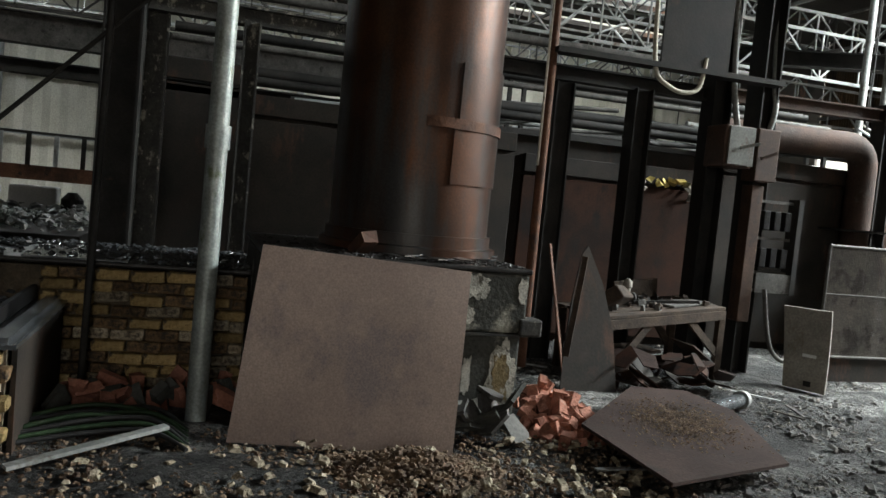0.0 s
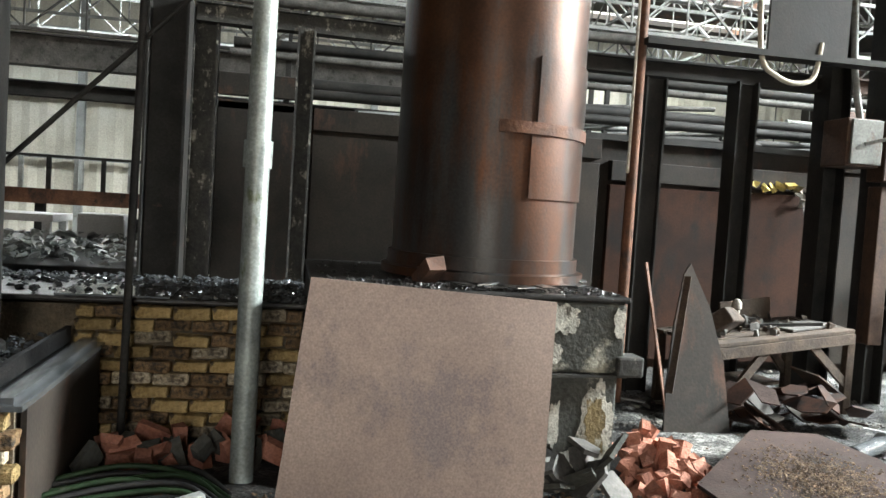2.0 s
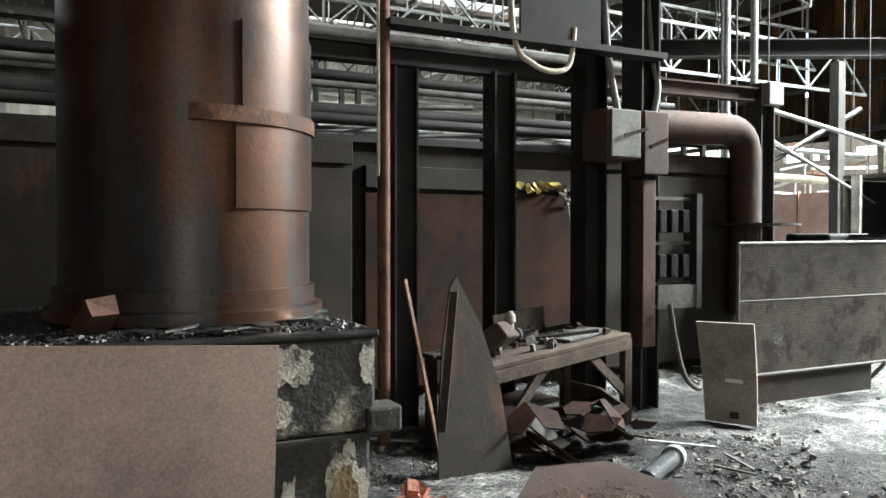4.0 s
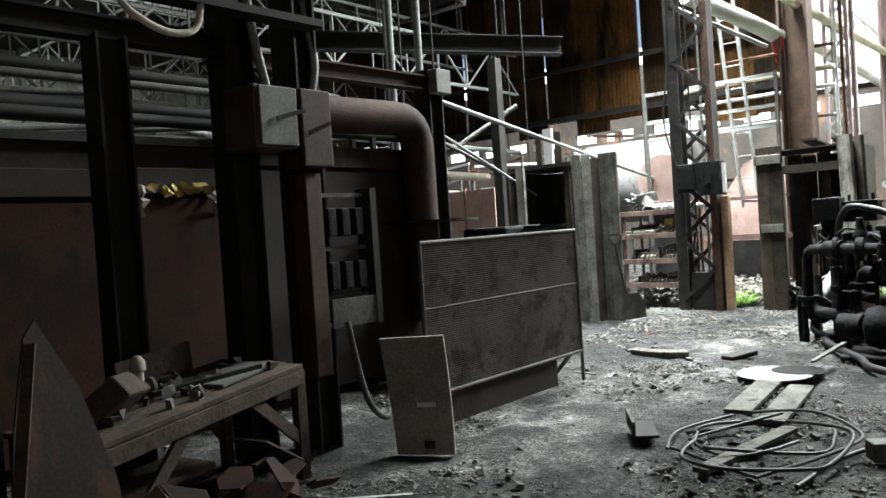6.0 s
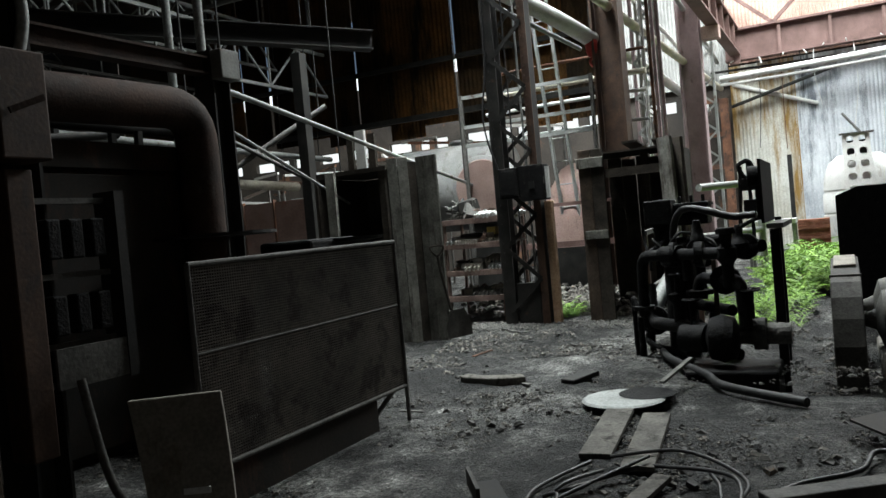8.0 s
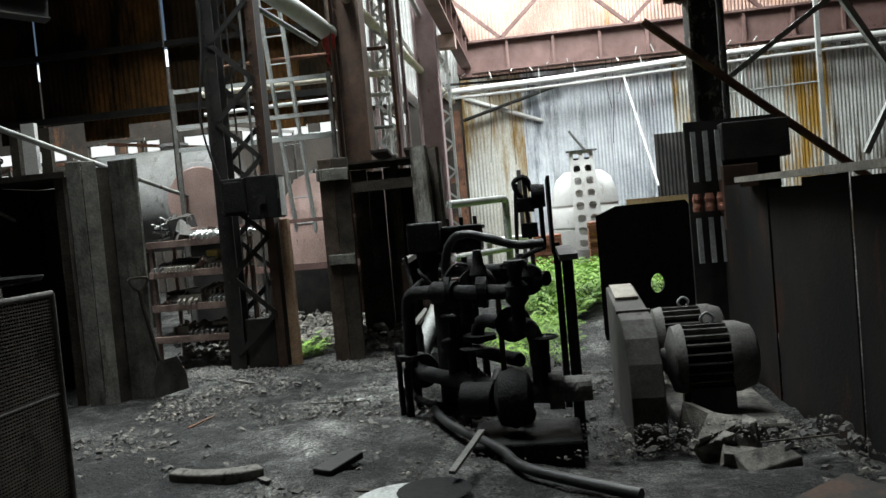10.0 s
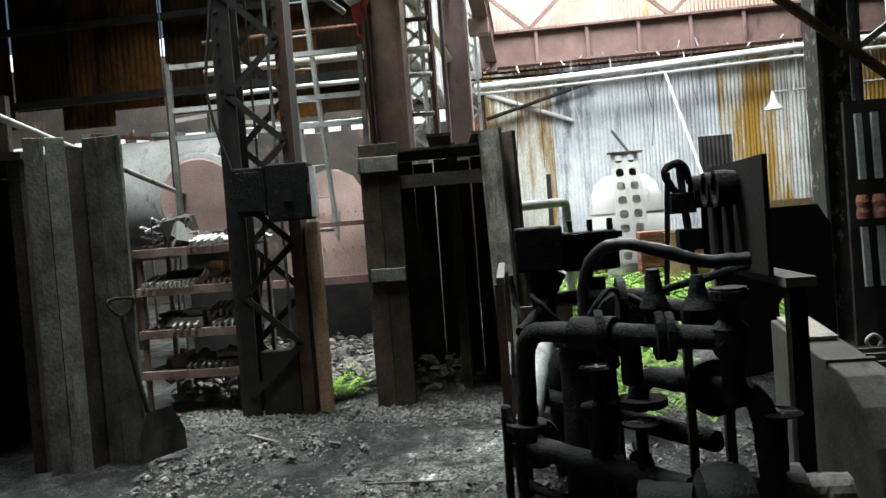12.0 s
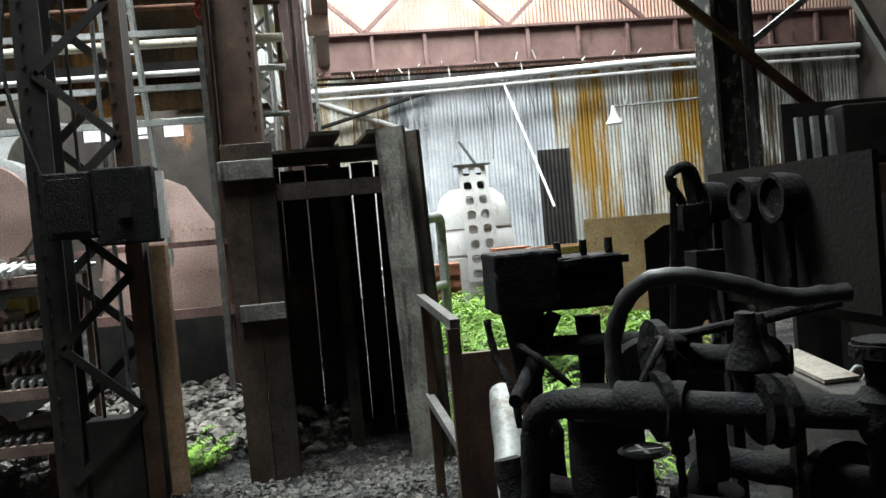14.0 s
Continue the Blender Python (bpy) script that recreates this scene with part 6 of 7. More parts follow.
def motor(at, label):
    x, y, z = at
    m = thing("electric_motor", (x, y, z - 0.3), label, "motor", "pump motors")
    part("frame", lathe((x, y, z), [(0.16, -0.2), (0.24, -0.18), (0.24, 0.25)], 28, 'y'), TANKIRON, m, smooth=True)
    for k in range(22):
        a = 2 * math.pi * k / 22
        d, s = Vector((math.cos(a), 0, math.sin(a))), Vector((-math.sin(a), 0, math.cos(a)))
        bm = bmesh.new()
        c = Vector((x, y, z))
        vs = [bm.verts.new(c + d * rr + s * w + Vector((0, yy, 0))) for yy in (-0.14, 0.22) for rr, w in ((0.23, -0.006), (0.285, -0.006), (0.285, 0.006), (0.23, 0.006))]
        for f in ((0, 1, 2, 3), (7, 6, 5, 4), (0, 4, 5, 1), (1, 5, 6, 2), (2, 6, 7, 3), (3, 7, 4, 0)):
            bm.faces.new([vs[i] for i in f])
        part("fin", bm, DUSTIRON, m)
    part("fan_cowl", lathe((x, y, z), [(0.18, -0.36), (0.25, -0.33), (0.29, -0.22), (0.29, -0.13)], 28, 'y'), DUSTIRON, m, smooth=True)
    part("end_shield", lathe((x, y, z), [(0.29, 0.22), (0.27, 0.3), (0.1, 0.36), (0.04, 0.5)], 28, 'y'), DUSTIRON, m, smooth=True)
    part("lifting_eye", tube([(x, y - 0.03, z + 0.28), (x, y - 0.05, z + 0.33), (x, y, z + 0.37), (x, y + 0.05, z + 0.33), (x, y + 0.03, z + 0.28)], 0.012), GREYSTEEL, m)
    for s in (-1, 1):
        part("foot", bx(x + s * 0.2 - 0.05, x + s * 0.2 + 0.05, y - 0.14, y + 0.2, z - 0.44, z - 0.2), BLACK, m)
    return m


motor((11.55, 2.42, 0.27), "grey finned electric motor beside the belt guard")
motor((12.75, 2.4, 0.26), "grey finned electric motor beside the belt guard")
solo("motor_plinth", bx(11.0, 13.2, 1.95, 2.75, -0.3, -0.15), RUBBLE, "broken concrete plinth under the motors", "plinth", bevel=0.03)

# steel bin with a round hole, sheet partition and switch cabinet
bin_ = thing("steel_bin", (14.8, 2.4, 0), "large dark steel bin with a round hole", "bin")
pa, pb = Vector((14.35, 3.05, 0)), Vector((15.35, 1.7, 0))
bm = bmesh.new()
d = (pb - pa)
L = d.length
d.normalize()
hole_s, hole_z, hr = 0.9, 0.56, 0.12
rim = []
N = 24
for off in (0.0, 0.02):
    o = Vector((d.y, -d.x, 0)) * -off
    circ = [bm.verts.new(pa + o + d * (hole_s + hr * math.cos(2 * math.pi * k / N)) + Vector((0, 0, hole_z + hr * math.sin(2 * math.pi * k / N)))) for k in range(N)]
    box = []
    for k in range(N):
        a = 2 * math.pi * k / N
        ca, sa = math.cos(a), math.sin(a)
        sx = (L - hole_s) / ca if ca > 1e-6 else (-hole_s / ca if ca < -1e-6 else 1e9)
        sz = (1.56 - hole_z) / sa if sa > 1e-6 else ((-0.25 - hole_z) / sa if sa < -1e-6 else 1e9)
        t = min(sx, sz)
        box.append(bm.verts.new(pa + o + d * (hole_s + t * ca) + Vector((0, 0, hole_z + t * sa))))
    for k in range(N):
        bm.faces.new((circ[k], circ[(k + 1) % N], box[(k + 1) % N], box[k]))
    rim.append(circ)
for k in range(N):
    bm.faces.new((rim[0][k], rim[0][(k + 1) % N], rim[1][(k + 1) % N], rim[1][k]))
part("front_panel", bm, TANKIRON, bin_)
part("back_panel", bar((18.4, 2.25, 0.8), (17.4, 1.1, 0.8), 0.03, 1.65), PALEWOOD, bin_, "ochre stained back panel")

part_y = 1.72
for k in range(6):
    x = 8.4 + k * 0.92
    solo("partition_sheet", bx(x, x + 0.9, part_y - 0.012 * (k % 2), part_y + 0.01 - 0.012 * (k % 2), -0.3, 1.62 + 0.03 * (k % 3)), HOARDING, "dark stained steel sheet of a partition", "sheet", "partition sheets")
solo("lagging_strip", bar((8.4, part_y, 1.7), (12.6, part_y, 1.72), 0.3, 0.05), CARD, "pale dusty lagging along a partition", "lagging")
cab = thing("switch_cabinet", (14, 2, 0), "tall burnt switch cabinet with lever handles", "switch cabinet")
part("back_plate", bx(13.95, 14.0, 1.05, 2.05, 0, 2.42), BLACK, cab)
part("box", bx(13.7, 13.94, 1.35, 1.72, 1.2, 1.9), BROWNBOX, cab, bevel=0.012)
part("box", bx(13.72, 13.94, 1.0, 1.7, 1.95, 2.36), BLACK, cab, bevel=0.012)
for k in range(3):
    y = 1.98 - k * 0.13
    part("lever", bar((13.85, y, 2.3), (13.82, y, 1.75), 0.05, 0.04), GREYSTEEL, cab)
    part("lever", bar((13.85, y, 1.35), (13.82, y, 0.85), 0.05, 0.04), GREYSTEEL, cab)
    part("insulator", lathe((13.85, y, 1.42), [(0.05, 0), (0.055, 0.05), (0.045, 0.09), (0.055, 0.14), (0.04, 0.2)], 14), REDBRICK, cab)

# ---- things on the ground ----
disc = lathe((9.15, 4.6, 0.03), [(0.3, 0), (0.32, 0.012), (0.3, 0.025)], 36)
solo("steel_disc", disc, GREYSTEEL, "pale steel disc lying on the ground, half covered with oil", "disc")
solo("oil_puddle", lathe((9.3, 4.45, 0.058), [(0.22, 0), (0.2, 0.004)], 18), TANKIRON, "black oily crust on a steel disc", "puddle")
arcb = bmesh.new()
rings = []
for k in range(15):
    a = radians(-42 + 84 * k / 14)
    rings.append([arcb.verts.new((10.06 - r * math.cos(a) * 0.75, 5.98 + r * math.sin(a), z)) for r, z in ((0.5, -0.03), (0.5, 0.085), (0.4, 0.105), (0.4, -0.03))])
for p, q in zip(rings, rings[1:]):
    for n in range(4):
        arcb.faces.new((p[n], p[(n + 1) % 4], q[(n + 1) % 4], q[n]))
arcb.faces.new(rings[0])
arcb.faces.new(rings[-1][::-1])
solo("curved_segment", arcb, GREYDUST, "curved dusty segment lying on the ground", "segment", bevel=0.012)
for p, q, w, mat in (((8.85, 4.55, 0.03), (7.72, 4.42, 0.03), 0.2, GREYDUST), ((8.75, 4.26, 0.03), (7.52, 4.12, 0.03), 0.19, GREYDUST), ((7.4, 3.95, 0.035), (6.3, 4.12, 0.03), 0.1, GREYDUST)):
    solo("loose_plank", bar(p, q, w, 0.03), mat, "weathered plank lying on the ground", "plank", "loose planks", bevel=0.004)
solo("timber_beam", bar((7.0, 3.4, 0.06), (7.6, 2.5, 0.06), 0.13, 0.11), DUSTIRON, "dusty squared timber lying on the ground", "timber", bevel=0.008)
rnd = random.Random(8)
for k in range(4):
    r = 0.42 + 0.09 * k
    c = (7.1 + rnd.uniform(-0.12, 0.12), 4.0 + rnd.uniform(-0.12, 0.12))
    pts = [(c[0] + r * math.cos(a) * 1.1 + rnd.uniform(-0.05, 0.05), c[1] + r * 0.75 * math.sin(a) + rnd.uniform(-0.05, 0.05), 0.03 + 0.06 * rnd.random()) for a in (rnd.random() + i * 2 * math.pi / 9 for i in range(7 + k))]
    solo("cable_coil", tube(pts, 0.011, None, 8), RUBBER, "stiff dark cable loosely coiled on the ground", "cable", "coiled cable", smooth=True)
solo("loose_cable", tube([(6.3, 3.6, 0.02), (6.9, 3.5, 0.04), (7.4, 3.3, 0.03), (7.7, 3.0, 0.03), (8.0, 2.9, 0.05), (7.9, 2.6, 0.04), (7.6, 2.55, 0.03)], 0.014), RUBBER, "thick dark cable lying across the ground", "cable", smooth=True)
solo("floor_hose", tube([(11.2, 4.7, 0.05), (10.6, 4.5, 0.08), (10.0, 4.1, 0.06), (9.6, 3.9, 0.05), (9.1, 3.3, 0.05)], 0.035), RUBBER, "dusty hose on the ground by the pump", "hose", smooth=True)
solo("angle_scrap", bar((9.4, 4.35, 0.12), (9.9, 4.2, 0.22), 0.04, 0.02), DUSTIRON, "bent steel strip lying on a disc", "scrap")
solo("black_scrap", bar((9.75, 5.25, 0.04), (10.05, 5.1, 0.07), 0.16, 0.05), BLACK, "black steel offcut on the ground", "scrap", bevel=0.01)
offcut = thing("channel_offcut", (6.9, 4.75, 0), "dark rusty channel offcut on the ground", "scrap")
part("web", bar((6.75, 4.66, 0.05), (7.05, 4.86, 0.06), 0.16, 0.02), BLACK, offcut)
part("flange", bar((6.71, 4.73, 0.1), (7.01, 4.93, 0.11), 0.02, 0.1), DUSTIRON, offcut)
solo("curved_sheet", bar((8.3, 2.95, 0.1), (8.7, 2.25, 0.2), 0.35, 0.015), SOOT, "sooty rusted sheet propped off the ground", "sheet")
for k in range(6):
    solo("broken_block", lump((9.9 + 0.22 * k, 2.4 + 0.12 * (k % 3), -0.14), (0.3, 0.2, 0.14), 60 + k), RUBBLE, "broken block beside the motors", "block", "broken blocks", bevel=0.01)

# plate on the ground, short tube, pile of red brick by the pedestal
pl = bmesh.new()
poly = [(2.62, 4.1), (3.5, 5.0), (3.95, 4.95), (4.05, 4.5), (3.7, 3.5), (2.7, 3.2)]
t1 = [pl.verts.new((x, y, 0.16 + 0.05 * (y - 4) - 0.02 * (x - 3))) for x, y in poly]
t0 = [pl.verts.new((x, y, 0.14 + 0.05 * (y - 4) - 0.02 * (x - 3))) for x, y in poly]
pl.faces.new(t1)
pl.faces.new(t0[::-1])
for k in range(len(poly)):
    pl.faces.new((t0[k], t0[(k + 1) % len(poly)], t1[(k + 1) % len(poly)], t1[k]))
solo("floor_plate", pl, DIRTYPLATE, "dusty brown steel plate lying on rubble", "plate")
stub = thing("steel_tube", (4.4, 5, 0.05), "short shiny steel tube with a flange on the ground", "tube")
part("tube", rod((4.15, 4.85, 0.08), (4.62, 5.12, 0.08), 0.055, None, 20), WETPLATE, stub, smooth=True)
part("collar", rod((4.6, 5.11, 0.08), (4.65, 5.14, 0.08), 0.075, None, 20), GREYSTEEL, stub)
rnd = random.Random(21)
for k in range(110):
    x, y = rnd.gauss(2.72, 0.17), rnd.gauss(4.6, 0.22)
    z = max(0.03, 0.34 - 0.9 * math.hypot(x - 2.66, y - 4.7)) * rnd.uniform(0.3, 1)
    solo("red_brick", lump((x, y, z), (0.17 * rnd.uniform(0.3, 1), 0.09 * rnd.uniform(0.6, 1), 0.055), k, None, 0.1), REDBRICK, "broken red brick in a heap", "brick", "heap of red bricks")
for k in range(26):
    x, y = rnd.uniform(-0.5, 0.5), rnd.uniform(4.7, 5.3)
    solo("red_brick", lump((x, y, rnd.uniform(0.03, 0.14)), (0.2 * rnd.uniform(0.5, 1), 0.1, 0.065), k + 90, None, 0.12), REDBRICK if k % 3 else PLASTER, "broken red brick lying by the trough", "brick", "fallen bricks")
def flat_piece(at, size, seed, lean=0.25):
    """A broken flat plate with uneven edges, lying nearly flat or leaning."""
    r = random.Random(seed)
    bm = bmesh.new()
    n = r.randint(4, 6)
    ring = [(2 * math.pi * (i + r.uniform(-0.25, 0.25)) / n) for i in range(n)]
    m = Matrix.Translation(at) @ Euler((r.uniform(-lean, lean), r.uniform(-lean, lean), r.uniform(0, 6.28))).to_matrix().to_4x4()
    lo, hi = ([bm.verts.new(m @ Vector((size[0] / 2 * math.cos(a), size[1] / 2 * math.sin(a), z))) for a in ring] for z in (-size[2] / 2, size[2] / 2))
    bm.faces.new(lo[::-1])
    bm.faces.new(hi)
    for i in range(n):
        bm.faces.new((lo[i], lo[(i + 1) % n], hi[(i + 1) % n], hi[i]))
    return bm


for k in range(12):
    solo("broken_slab", flat_piece((2.0 + rnd.uniform(-0.25, 0.25), 4.32 + rnd.uniform(-0.1, 0.08), 0.08 + 0.05 * (k % 5)), (0.26, 0.2, 0.025), k + 140, 0.9), PLASTER if k % 3 == 0 else DUSTIRON, "broken grey slab leaning on the chimney base", "slab", "broken slabs")
for k in range(30):
    solo("scrap_plate", flat_piece((4.15 + rnd.uniform(-0.4, 0.65), 5.85 + rnd.uniform(-0.3, 0.3), 0.05 + 0.04 * (k % 7)), (0.5 * rnd.uniform(0.5, 1), 0.2, 0.012), k + 200, 0.7), (REDSOOT, SOOT, DIRTYPLATE, REDSOOT)[k % 4], "rusty scrap plate heaped under the bench", "scrap", "scrap under the bench")
for k in range(40):
    solo("bench_scrap", lump(deck(rnd.uniform(0.05, 0.97), rnd.uniform(0.1, 0.9), 0.016), (0.1 * rnd.uniform(0.4, 1), 0.045, 0.025), k + 260), (DUSTIRON, BENCHWOOD, DUSTIRON)[k % 3], "dusty metal oddment on the bench", "scrap", "oddments on the bench")
for k in range(22):
    a = rnd.uniform(-2.6, 0.3)
    solo("ledge_scrap", flat_piece((1.7 + 0.58 * math.cos(a), 5.35 + 0.8 * math.sin(a), 1.1 + 0.006 * (k % 4)), (0.16, 0.09, 0.008), k + 300, 0.12), (OILY, WETPLATE, OILY)[k % 3], "wet scrap on the chimney base", "scrap", "scrap on the chimney base")
solo("red_brick", lump((1.25, 4.75, 1.15), (0.2, 0.1, 0.08), 401, None, 0.12), RUST, "rusty broken block on the chimney base", "brick")
for k in range(9):
    solo("black_hose", tube([(-0.75, 4.05 + 0.06 * k, 0.03), (-0.3, 4.2 + 0.05 * k, 0.06 + 0.02 * (k % 4)), (0.05, 4.2 + 0.04 * k, 0.08 + 0.02 * (k % 3)), (0.26, 4.02 + 0.045 * k, 0.03)], 0.014), GREENHOSE if k % 2 else RUBBER, "black hose lying by the brick trough", "hose", "black hoses", smooth=True)
solo("steel_angle", bar((-0.55, 3.75, 0.04), (0.15, 4.15, 0.12), 0.06, 0.02), GREYSTEEL, "pale steel angle lying on rubble", "angle")


def scatter(name, n, place, size, mat, label, seed):
    rnd = random.Random(seed)
    verts, faces = [], []
    for _ in range(n):
        x, y, z = place(rnd)
        s = size * rnd.uniform(0.3, 1.0) ** 2 + size * 0.12
        e = Euler((rnd.uniform(-0.5, 0.5), rnd.uniform(-0.5, 0.5), rnd.uniform(0, 6.28))).to_matrix()
        i = len(verts)
        for c in ((-1, -0.7, -0.3), (1, -0.6, -0.3), (0.8, 0.7, -0.3), (-0.9, 0.6, -0.3), (-0.6, -0.4, 0.3), (0.7, -0.3, 0.35), (0.4, 0.5, 0.25), (-0.5, 0.4, 0.3)):
            verts.append(Vector((x, y, z)) + e @ Vector([q * s * rnd.uniform(0.7, 1.2) for q in c]))
        faces += [(i + 3, i + 2, i + 1, i), (i + 4, i + 5, i + 6, i + 7), (i, i + 1, i + 5, i + 4), (i + 1, i + 2, i + 6, i + 5), (i + 2, i + 3, i + 7, i + 6), (i + 3, i, i + 4, i + 7)]
    me = bpy.data.meshes.new(name)
    me.from_pydata(verts, [], faces)
    me.materials.append(mat)
    return tagged(new(name, me), label, "rubble", "", "stuff")


CHIPDARK = material("dark_cinders", (0.03, 0.03, 0.03), (0.11, 0.105, 0.095), 9, 60, 0.8, 0, 0.3)


def patchy(r, level):
    """A place on the floor, in clusters."""
    while True:
        x, y = r.uniform(2.6, 15.5), r.uniform(1.8, 8.2)
        if noise.noise((x * 0.9, y * 0.9, 2.0)) + 0.5 * noise.noise((x * 2.5, y * 2.5, 4.0)) > level + r.uniform(-0.25, 0.25):
            return x, y, 0.004 - (0.24 if x > 10.6 and y < 3.4 else 0)


scatter("floor_rubble", 12000, lambda r: patchy(r, 0.1), 0.015, RUBBLE, "pale chips of rubble strewn over the floor", 1)
scatter("floor_cinders", 12000, lambda r: patchy(r, 0.05), 0.013, CHIPDARK, "dark cinders strewn over the floor", 2)
scatter("floor_stones", 1700, lambda r: patchy(r, 0.0), 0.034, RUBBLE, "larger stones and broken flakes on the floor", 12)
scatter("dark_stones", 2600, lambda r: patchy(r, 0.0), 0.045, CHIPDARK, "dark clinker lumps on the floor", 13)
rnd = random.Random(77)
for k in range(34):
    x, y, z = patchy(rnd, 0.0)
    a = rnd.uniform(0, 6.28)
    d = Vector((math.cos(a), math.sin(a), 0)) * rnd.uniform(0.08, 0.3)
    solo("floor_offcut", bar(Vector((x, y, 0.012 + z)) - d, Vector((x, y, 0.03 + z)) + d, rnd.uniform(0.012, 0.05), 0.01), (DUSTIRON, DARKWOOD, GREYSTEEL, RUST)[k % 4], "thin bent offcut lying among the rubble", "offcut", "offcuts on the floor")
scatter("plate_dirt", 3600, lambda r: (lambda u, v: (3.0 + u, 3.9 + v + 0.3 * u, 0.165 + 0.05 * (v + 0.3 * u - 0.1) - 0.02 * u + 0.02 * max(0, 1 - abs(u - 0.3) * 2) * r.random()))(r.gauss(0.4, 0.2), r.gauss(0.15, 0.2)), 0.009, WARMCHIP, "brown grit heaped on the floor plate", 14)
scatter("base_chips", 900, lambda r: (r.uniform(0.66, 2.3), r.uniform(4.5, 4.85) if r.random() < 0.7 else r.uniform(4.5, 6.1), 1.09), 0.02, OILY, "oily chips on the chimney base", 15)
MOUND = (1.4, 3.72)
scatter("front_mound", 2600, lambda r: (lambda u, v: (MOUND[0] + u, MOUND[1] + v, 0.14 * math.exp(-(u * u / 0.12 + v * v / 0.05)) * r.uniform(0.3, 1.0)))(r.gauss(0, 0.32), r.gauss(0, 0.16)), 0.026, WARMCHIP, "brown rubble heaped at the foot of the steel sheet", 21)
scatter("pale_chips", 260, lambda r: (r.uniform(-0.3, 2.8), r.uniform(3.2, 4.2), r.uniform(0.01, 0.05)), 0.045, PALEBRICK, "pale firebrick chips strewn before the sheet", 22)
scatter("front_rubble", 3600, lambda r: (r.uniform(-0.8, 3.0), r.uniform(2.6, 4.5), r.uniform(0, 0.03)), 0.019, WARMCHIP, "brown stone chips heaped before the chimney base", 3)
scatter("rear_rubble", 2600, lambda r: (r.uniform(14.6, 18.5), r.uniform(5.5, 8.6), r.uniform(0.0, 0.28)), 0.08, RUBBLE, "heaped rubble behind the lattice column", 4)
scatter("stall_litter", 2400, lambda r: (r.gauss(13.7, 0.25), r.uniform(4.8, 8.0), 0.01), 0.026, CHIPDARK, "dirt and chips heaped along the stalls", 5)
scatter("trough_scrap", 1500, lambda r: (r.uniform(-0.15, 0.6) if r.random() < 0.5 else r.uniform(-2.4, 0.3), r.uniform(5.4, 6.6) if r.random() < 0.5 else r.uniform(5.98, 6.6), 0.866 + r.uniform(0, 0.02)), 0.035, WETPLATE, "oily scrap on the brick trough", 6)
scatter("plinth_scrap", 700, lambda r: (r.uniform(-2.2, -0.8), r.uniform(4.0, 5.3), 0.61 + r.uniform(0, 0.04)), 0.03, WETPLATE, "scrap on the brick plinth", 7)
scatter("north_heap", 900, lambda r: (r.uniform(-3, -0.8), r.uniform(7.0, 9.0), 0.9 + r.uniform(0, 0.15)), 0.06, GREYSTEEL, "heap of grey scrap beyond the trough", 8)
solo("scrap_bench", bx(-4, -0.7, 6.8, 9.2, 0, 0.9), BLACK, "black steel platform carrying scrap", "platform", bevel=0.02)

# ---- the hall beyond the furnace ----
for k, (y, z, h, mat) in enumerate(((14.0, 3.6, 0.5, DUSTIRON), (13.6, 2.95, 0.22, BLACK))):
    solo("hall_beam", hbeam((-13, y, z), (5, y, z), 0.3, h), mat, "long steel beam across the far hall", "beam", "hall beams")
fr = thing("gallery_railing", (-3, 16, 1.2), "rusty gallery with upright railing posts", "railing")
part("deck", bx(-13, 3, 15.9, 17.0, 1.15, 1.42), RUST, fr)
part("top_rail", bar((-13, 16, 2.02), (3, 16, 2.02), 0.05, 0.05), BLACK, fr)
for k in range(34):
    part("baluster", bx(-12.8 + k * 0.47, -12.72 + k * 0.47, 15.97, 16.03, 1.42, 2.0), BLACK if k % 2 else GREYSTEEL, fr)
for x in (-9, -4, 1):
    part("leg", bx(x - 0.08, x + 0.08, 16.1, 16.26, 0, 1.15), BLACK, fr)
desk = thing("white_table", (-3.2, 12.5, 0), "pale steel table in the far hall", "table")
part("top", bx(-5.2, -2.6, 11.8, 12.8, 1.0, 1.1), WHITEMETAL, desk)
for x in (-5.1, -2.7):
    for y in (11.9, 12.7):
        part("leg", bx(x - 0.05, x + 0.05, y - 0.05, y + 0.05, 0, 1.0), WHITEMETAL, desk)
mach = thing("small_machine", (-2, 12.3, 0), "pale machine with dark fittings in the far hall", "machine")
part("bed", bx(-2.4, -1.2, 11.6, 12.4, 0, 0.8), GREYSTEEL, mach, bevel=0.03)
part("head", bx(-2.3, -1.7, 11.8, 12.2, 0.8, 1.15), WHITEMETAL, mach, bevel=0.03)
part("fitting", lathe((-1.5, 11.9, 0.8), [(0.15, 0), (0.15, 0.2), (0.06, 0.3)], 16), BLACK, mach)
for k in range(9):
    x = -12 + k * 3.0
    solo("wall_stanchion", bx(x, x + 0.22, 26.5, 26.75, 0, ROOF), GREYSTEEL, "grey wall stanchion of the far hall", "stanchion", "far wall stanchions")
for z in (2.3, 4.2, 6.2):
    solo("wall_rail", bx(-13.8, 27, 26.6, 26.72, z, z + 0.12), GREYSTEEL, "horizontal rail on the far wall", "rail", "far wall rails")


